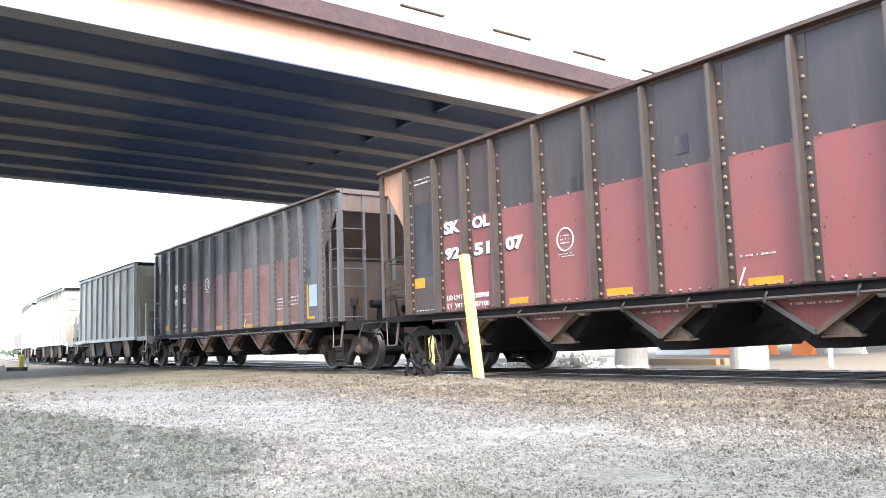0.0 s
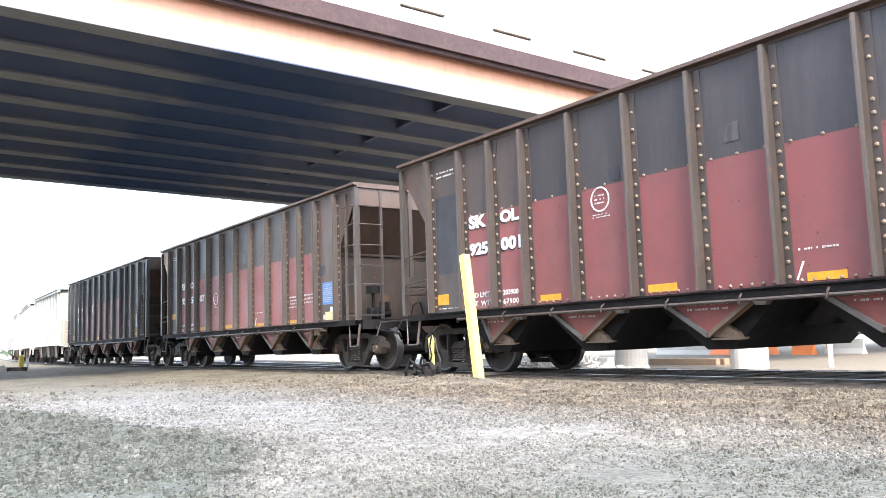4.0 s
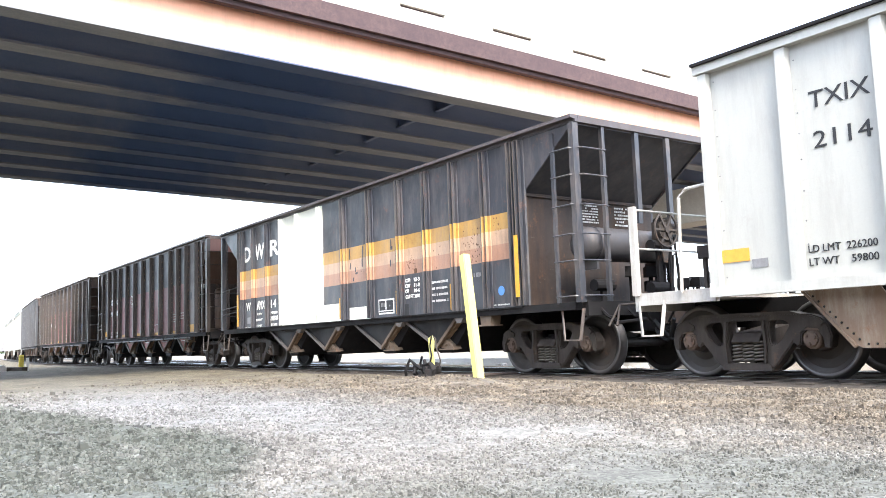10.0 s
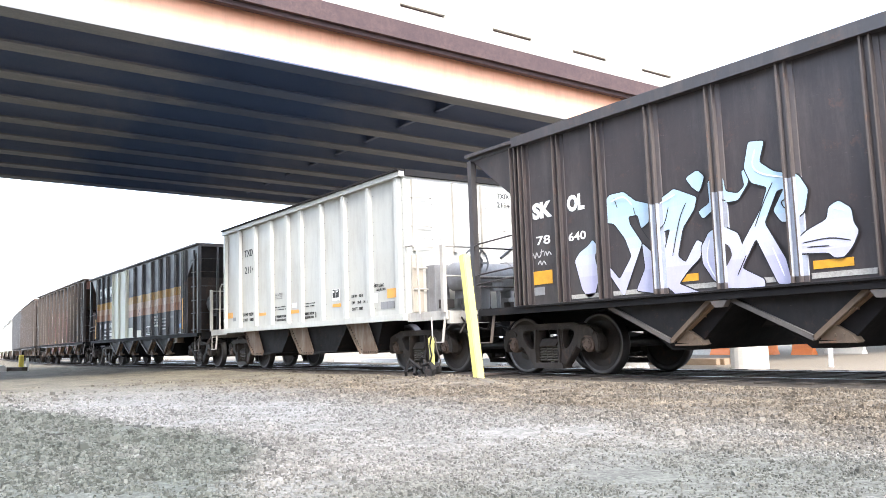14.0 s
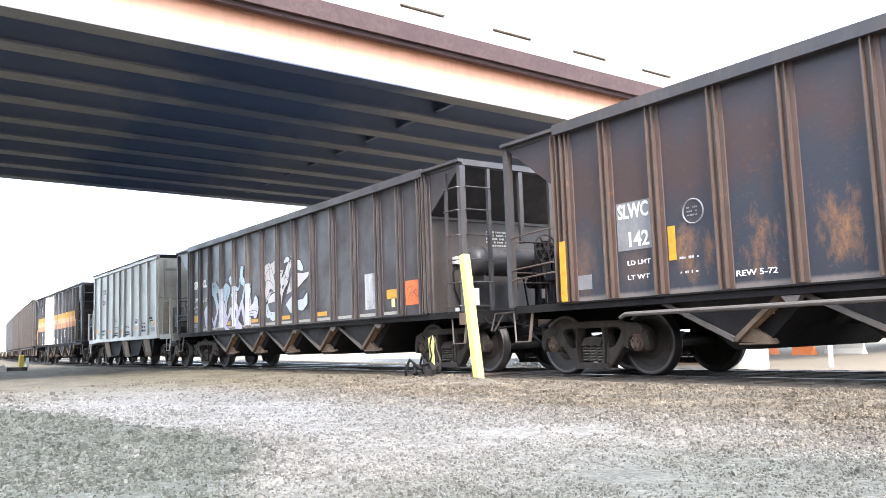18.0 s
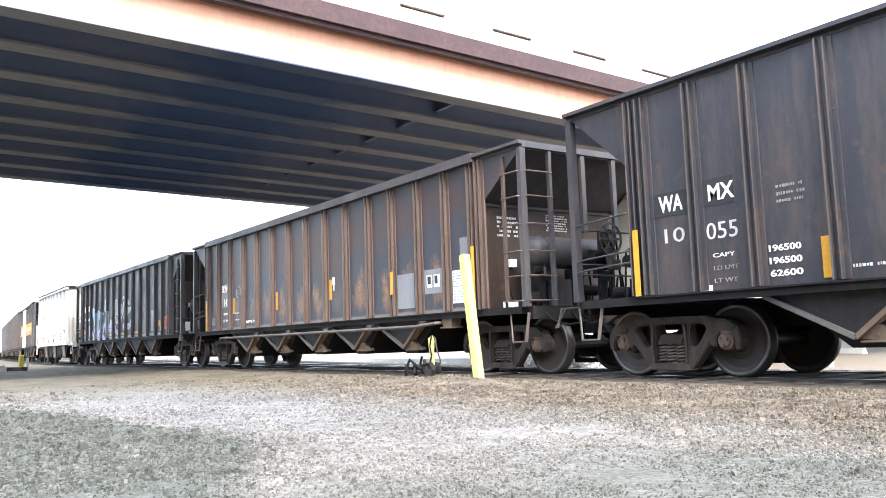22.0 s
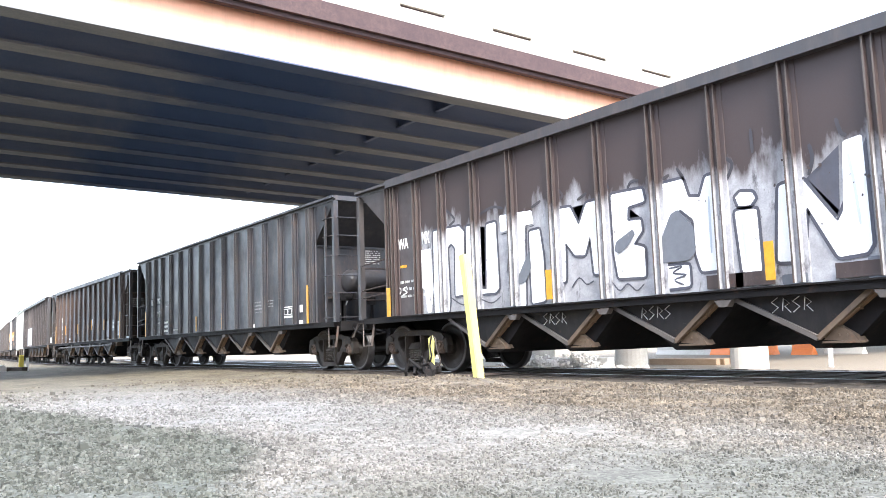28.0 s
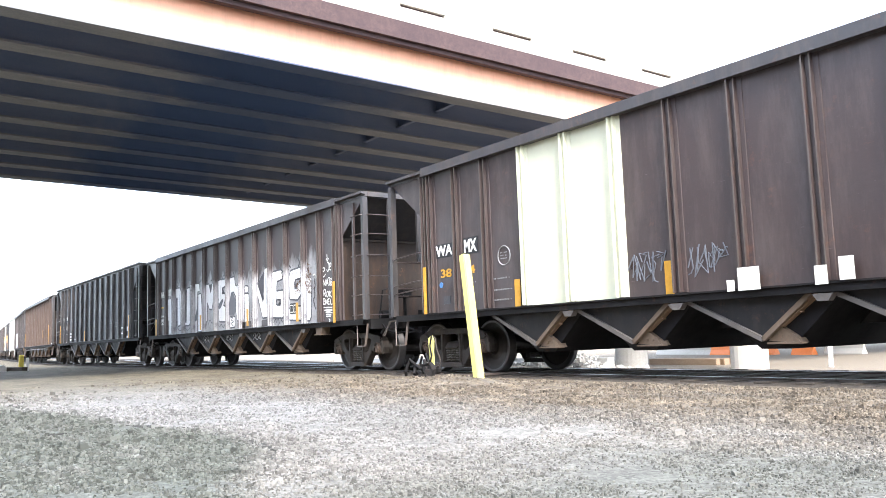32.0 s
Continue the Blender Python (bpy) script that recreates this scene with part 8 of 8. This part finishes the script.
def switch_stand():
    st = thing("switch_stand", "low iron switch stand with a yellow target plate", "switch stand")
    x, y = -10.62, -2.6
    bm = bmesh.new()
    prism(bm, [(x - 0.2, -0.08), (x + 0.24, -0.08), (x + 0.22, 0.05), (x + 0.14, 0.09), (x - 0.06, 0.07), (x - 0.17, 0.02)], 1, y - 0.16, y + 0.16)
    part("base", bm, M["frame"], st)
    bm = bmesh.new()
    lathe(bm, [(0.05, -0.14), (0.10, -0.1), (0.115, 0.0), (0.10, 0.1), (0.05, 0.14)], (x + 0.1, y, 0.15), 1, 12)
    rod(bm, (x + 0.02, y - 0.05, 0.1), (x - 0.02, y - 0.06, 0.3), 0.04, 8, 0.025)
    box(bm, (x + 0.18, y - 0.1, 0.09), (0.12, 0.1, 0.12), 0.4)
    part("housing", bm, M["dark_plate"], st)
    bm = bmesh.new()
    tube(bm, [(x - 0.05, y - 0.1, 0.15), (x - 0.22, y - 0.2, 0.3), (x - 0.28, y - 0.24, 0.12), (x - 0.33, y - 0.2, 0.06)], 0.025, 8)
    tube(bm, [(x - 0.3, y - 0.05, 0.06), (x - 0.2, y - 0.12, 0.2), (x - 0.1, y - 0.2, 0.08)], 0.022, 8)
    part("lever", bm, M["dark"], st)
    bm = bmesh.new()
    rod(bm, (x + 0.12, y, 0.2), (x + 0.12, y, 0.62), 0.014, 8)
    part("mast", bm, M["dark"], st)
    bm = bmesh.new()
    prism(bm, [(x + 0.08, 0.2), (x + 0.19, 0.22), (x + 0.18, 0.44), (x + 0.2, 0.58), (x + 0.15, 0.66), (x + 0.04, 0.62), (x + 0.06, 0.42)], 1, y - 0.02, y - 0.008)
    part("target", bm, M["post"], st, "chipped yellow target plate")
    bm = bmesh.new()
    tube(bm, [(x + 0.15, y - 0.026, 0.66), (x + 0.1, y - 0.03, 0.5), (x + 0.14, y - 0.03, 0.36), (x + 0.07, y - 0.03, 0.2)], 0.012, 5)
    part("strap", bm, M["dark"], st)
    for k, pts in enumerate(([(x - 0.36, y + 0.02, 0.02), (x - 0.30, y, 0.1), (x - 0.16, y - 0.02, 0.04)], [(x - 0.12, y, 0.05), (x - 0.16, y - 0.04, 0.24), (x - 0.08, y - 0.06, 0.34)], [(x + 0.02, y - 0.1, 0.08), (x + 0.06, y - 0.14, 0.22), (x + 0.2, y - 0.12, 0.24), (x + 0.26, y - 0.1, 0.12)])):
        bm = bmesh.new()
        tube(bm, pts, 0.02, 7)
        part("rod", bm, M["dark"], st)
    bm = bmesh.new()
    tube(bm, [(x + 0.16, y, 0.64), (x + 0.22, y - 0.01, 0.62), (x + 0.27, y - 0.02, 0.45), (x + 0.33, y, 0.28), (x + 0.3, y, 0.2), (x + 0.2, y, 0.18)], 0.011, 6)
    part("handle", bm, M["frame"], st)
    bm = bmesh.new()
    rod(bm, (x, y + 0.1, 0.03), (x, -0.8, 0.0), 0.02, 6)
    part("throw_rod", bm, M["rail"], st)


switch_stand()


def beyond_the_track():
    rnd = random.Random(33)
    pile = bmesh.new()
    for i in range(520):
        x = -29.0 + 5.4 * rnd.random() if i < 300 else rnd.uniform(-46, -22)
        hgt = 0.55 * math.exp(-((x + 25.0) / 0.9) ** 2) + 0.45 * math.exp(-((x + 27.6) / 0.8) ** 2) + 0.08
        r = rnd.uniform(0.04, 0.13)
        py = 15 + rnd.uniform(-0.7, 0.7)
        vs = box(pile, (x, py, lie(x, py) + rnd.uniform(-0.05, hgt)), (r * rnd.uniform(1, 2), r * 1.4, r), rnd.uniform(0, 3))
        for v in vs:
            v.co += Vector((rnd.uniform(-1, 1), rnd.uniform(-1, 1), rnd.uniform(-1, 1))) * r * 0.25
    bm = bmesh.new()
    box(bm, (-36.0, 15.6, lie(-36.0, 15.6) + 0.1), (24.0, 0.4, 0.5))
    bmesh.ops.bevel(bm, geom=bm.edges[:], offset=0.03, segments=1, affect="EDGES")
    solid("concrete_kerb", bm, M["rubble"], "long pale concrete kerb beyond the tracks", "kerb")
    solid("rubble_pile", pile, M["rubble"], "low pile of broken white concrete beyond the tracks", "rubble", kind="stuff")
    # added bars in place of a strip of brown earth
    for i in range(4):
        bm = bmesh.new()
        x0 = -25.6 + 0.3 * rnd.random()
        box(bm, (x0, 22.0 + 0.34 * i, lie(x0, 22.0) + 0.13), (4.2 - 0.3 * rnd.random(), 0.3, 0.3), rnd.uniform(-0.03, 0.03))
        bmesh.ops.bevel(bm, geom=bm.edges[:], offset=0.012, segments=1, affect="EDGES")
        solid("timber", bm, M["timber"], "brown timber-like bar standing in for a strip of earth", "timber", "timbers beyond the tracks")
    for x, y, w, mat, lab in ((-34.9, 35.4, 2.1, "concrete", "pale concrete road barrier beyond the tracks"), (-33.0, 35.2, 1.4, "barrier", "orange plastic road barrier beyond the tracks"), (-29.5, 35.2, 0.8, "barrier", "orange plastic road barrier beyond the tracks"), (-27.0, 34.6, 1.3, "barrier", "orange plastic road barrier beyond the tracks"), (-24.9, 35.2, 2.2, "concrete", "pale concrete road barrier beyond the tracks"), (-37.6, 36.0, 2.4, "concrete", "pale concrete road barrier beyond the tracks")):
        bm = bmesh.new()
        g = lie(x, y)
        prism(bm, [(y - 0.3, g - 0.02), (y + 0.3, g - 0.02), (y + 0.28, g + 0.08), (y + 0.12, g + 0.33), (y + 0.08, g + 0.82), (y - 0.08, g + 0.82), (y - 0.12, g + 0.33), (y - 0.28, g + 0.08)], 0, x - w / 2, x + w / 2)
        solid("road_barrier", bm, M[mat], lab, "barrier", "road barriers")
    bm = bmesh.new()
    rod(bm, (-17.6, 20.9, lie(-17.6, 20.9) - 0.1), (-17.55, 20.9, 1.0), 0.09, 10)
    solid("marker_pole", bm, M["white"], "thin white pole beyond the tracks", "pole")
    # far end of the yard
    mk = thing("marker_post", "short yellow marker post with a pale side and a dark foot", "post")
    bm = bmesh.new()
    box(bm, (-36.4, -4.5, 0.27), (0.17, 0.17, 0.6))
    bmesh.ops.bevel(bm, geom=bm.edges[:], offset=0.02, segments=1, affect="EDGES")
    part("shaft", bm, M["post_yellow"], mk)
    bm = bmesh.new()
    box(bm, (-36.3, -4.3, 0.2), (0.1, 0.1, 0.5))
    part("back_plate", bm, M["white"], mk, "pale plate")
    bm = bmesh.new()
    box(bm, (-36.4, -4.5, -0.06), (0.4, 0.4, 0.14))
    part("foot", bm, M["dark"], mk)
    for i in range(3):
        bm = bmesh.new()
        box(bm, (-38.6 + 0.7 * i, -6.0 + 0.5 * i, 0.0), (3.4, 0.24, 0.2), 0.3)
        bmesh.ops.bevel(bm, geom=bm.edges[:], offset=0.015, segments=1, affect="EDGES")
        solid("old_tie", bm, M["tie"], "dark old railway tie lying in the yard", "railway tie", "old ties")
    for x, y, w in ((-36, -5.6, 2.2), (-41, -5.2, 2.6), (-47, -5.4, 3.0)):
        bm = bmesh.new()
        box(bm, (x, y, 0.05), (w, 0.6, 0.3), 0.1)
        bmesh.ops.bevel(bm, geom=bm.edges[:], offset=0.05, segments=2, affect="EDGES")
        solid("concrete_slab", bm, M["rubble"], "pale concrete slab lying in the far yard", "slab", "concrete slabs")
    # far trees along the horizon
    for k in range(14):
        x, y = -300 - rnd.random() * 60, -60 + k * 7.5
        hgt = rnd.uniform(2.4, 4.2)
        tr = thing("tree", "far green tree on the horizon", "tree", "far trees")
        bm = bmesh.new()
        rod(bm, (x, y, -0.2), (x, y, hgt * 0.6), 0.35, 7, 0.12)
        for j in range(4):
            a = rnd.uniform(0, 6.28)
            rod(bm, (x, y, hgt * 0.35), (x + 1.8 * math.cos(a), y + 1.8 * math.sin(a), hgt * 0.65), 0.12, 5, 0.04)
        part("trunk", bm, M["tie"], tr)
        bm = bmesh.new()
        for j in range(160):
            c = Vector((rnd.gauss(0, 1.5), rnd.gauss(0, 1.9), hgt * 0.62 + rnd.gauss(0, hgt * 0.2))) + Vector((x, y, 0))
            d = [Vector((rnd.uniform(-1, 1), rnd.uniform(-1, 1), rnd.uniform(-1, 1))).normalized() * rnd.uniform(0.3, 0.7) for _ in range(4)]
            vs = [bm.verts.new(c + q) for q in d]
            for f in ((0, 1, 2), (0, 2, 3), (0, 3, 1), (1, 3, 2)):
                bm.faces.new([vs[q] for q in f])
        part("crown", bm, M["leaf"], tr)


beyond_the_track()


# unseen wall added behind the viewer to darken reflections on the near cars
bm = bmesh.new()
box(bm, (20.0, -27.0, 5.2), (88.0, 0.5, 11.0))
solid("added_wall", bm, M["unseen_wall"], "long plain dark wall added out of view to dim reflections", "wall", kind="structure")


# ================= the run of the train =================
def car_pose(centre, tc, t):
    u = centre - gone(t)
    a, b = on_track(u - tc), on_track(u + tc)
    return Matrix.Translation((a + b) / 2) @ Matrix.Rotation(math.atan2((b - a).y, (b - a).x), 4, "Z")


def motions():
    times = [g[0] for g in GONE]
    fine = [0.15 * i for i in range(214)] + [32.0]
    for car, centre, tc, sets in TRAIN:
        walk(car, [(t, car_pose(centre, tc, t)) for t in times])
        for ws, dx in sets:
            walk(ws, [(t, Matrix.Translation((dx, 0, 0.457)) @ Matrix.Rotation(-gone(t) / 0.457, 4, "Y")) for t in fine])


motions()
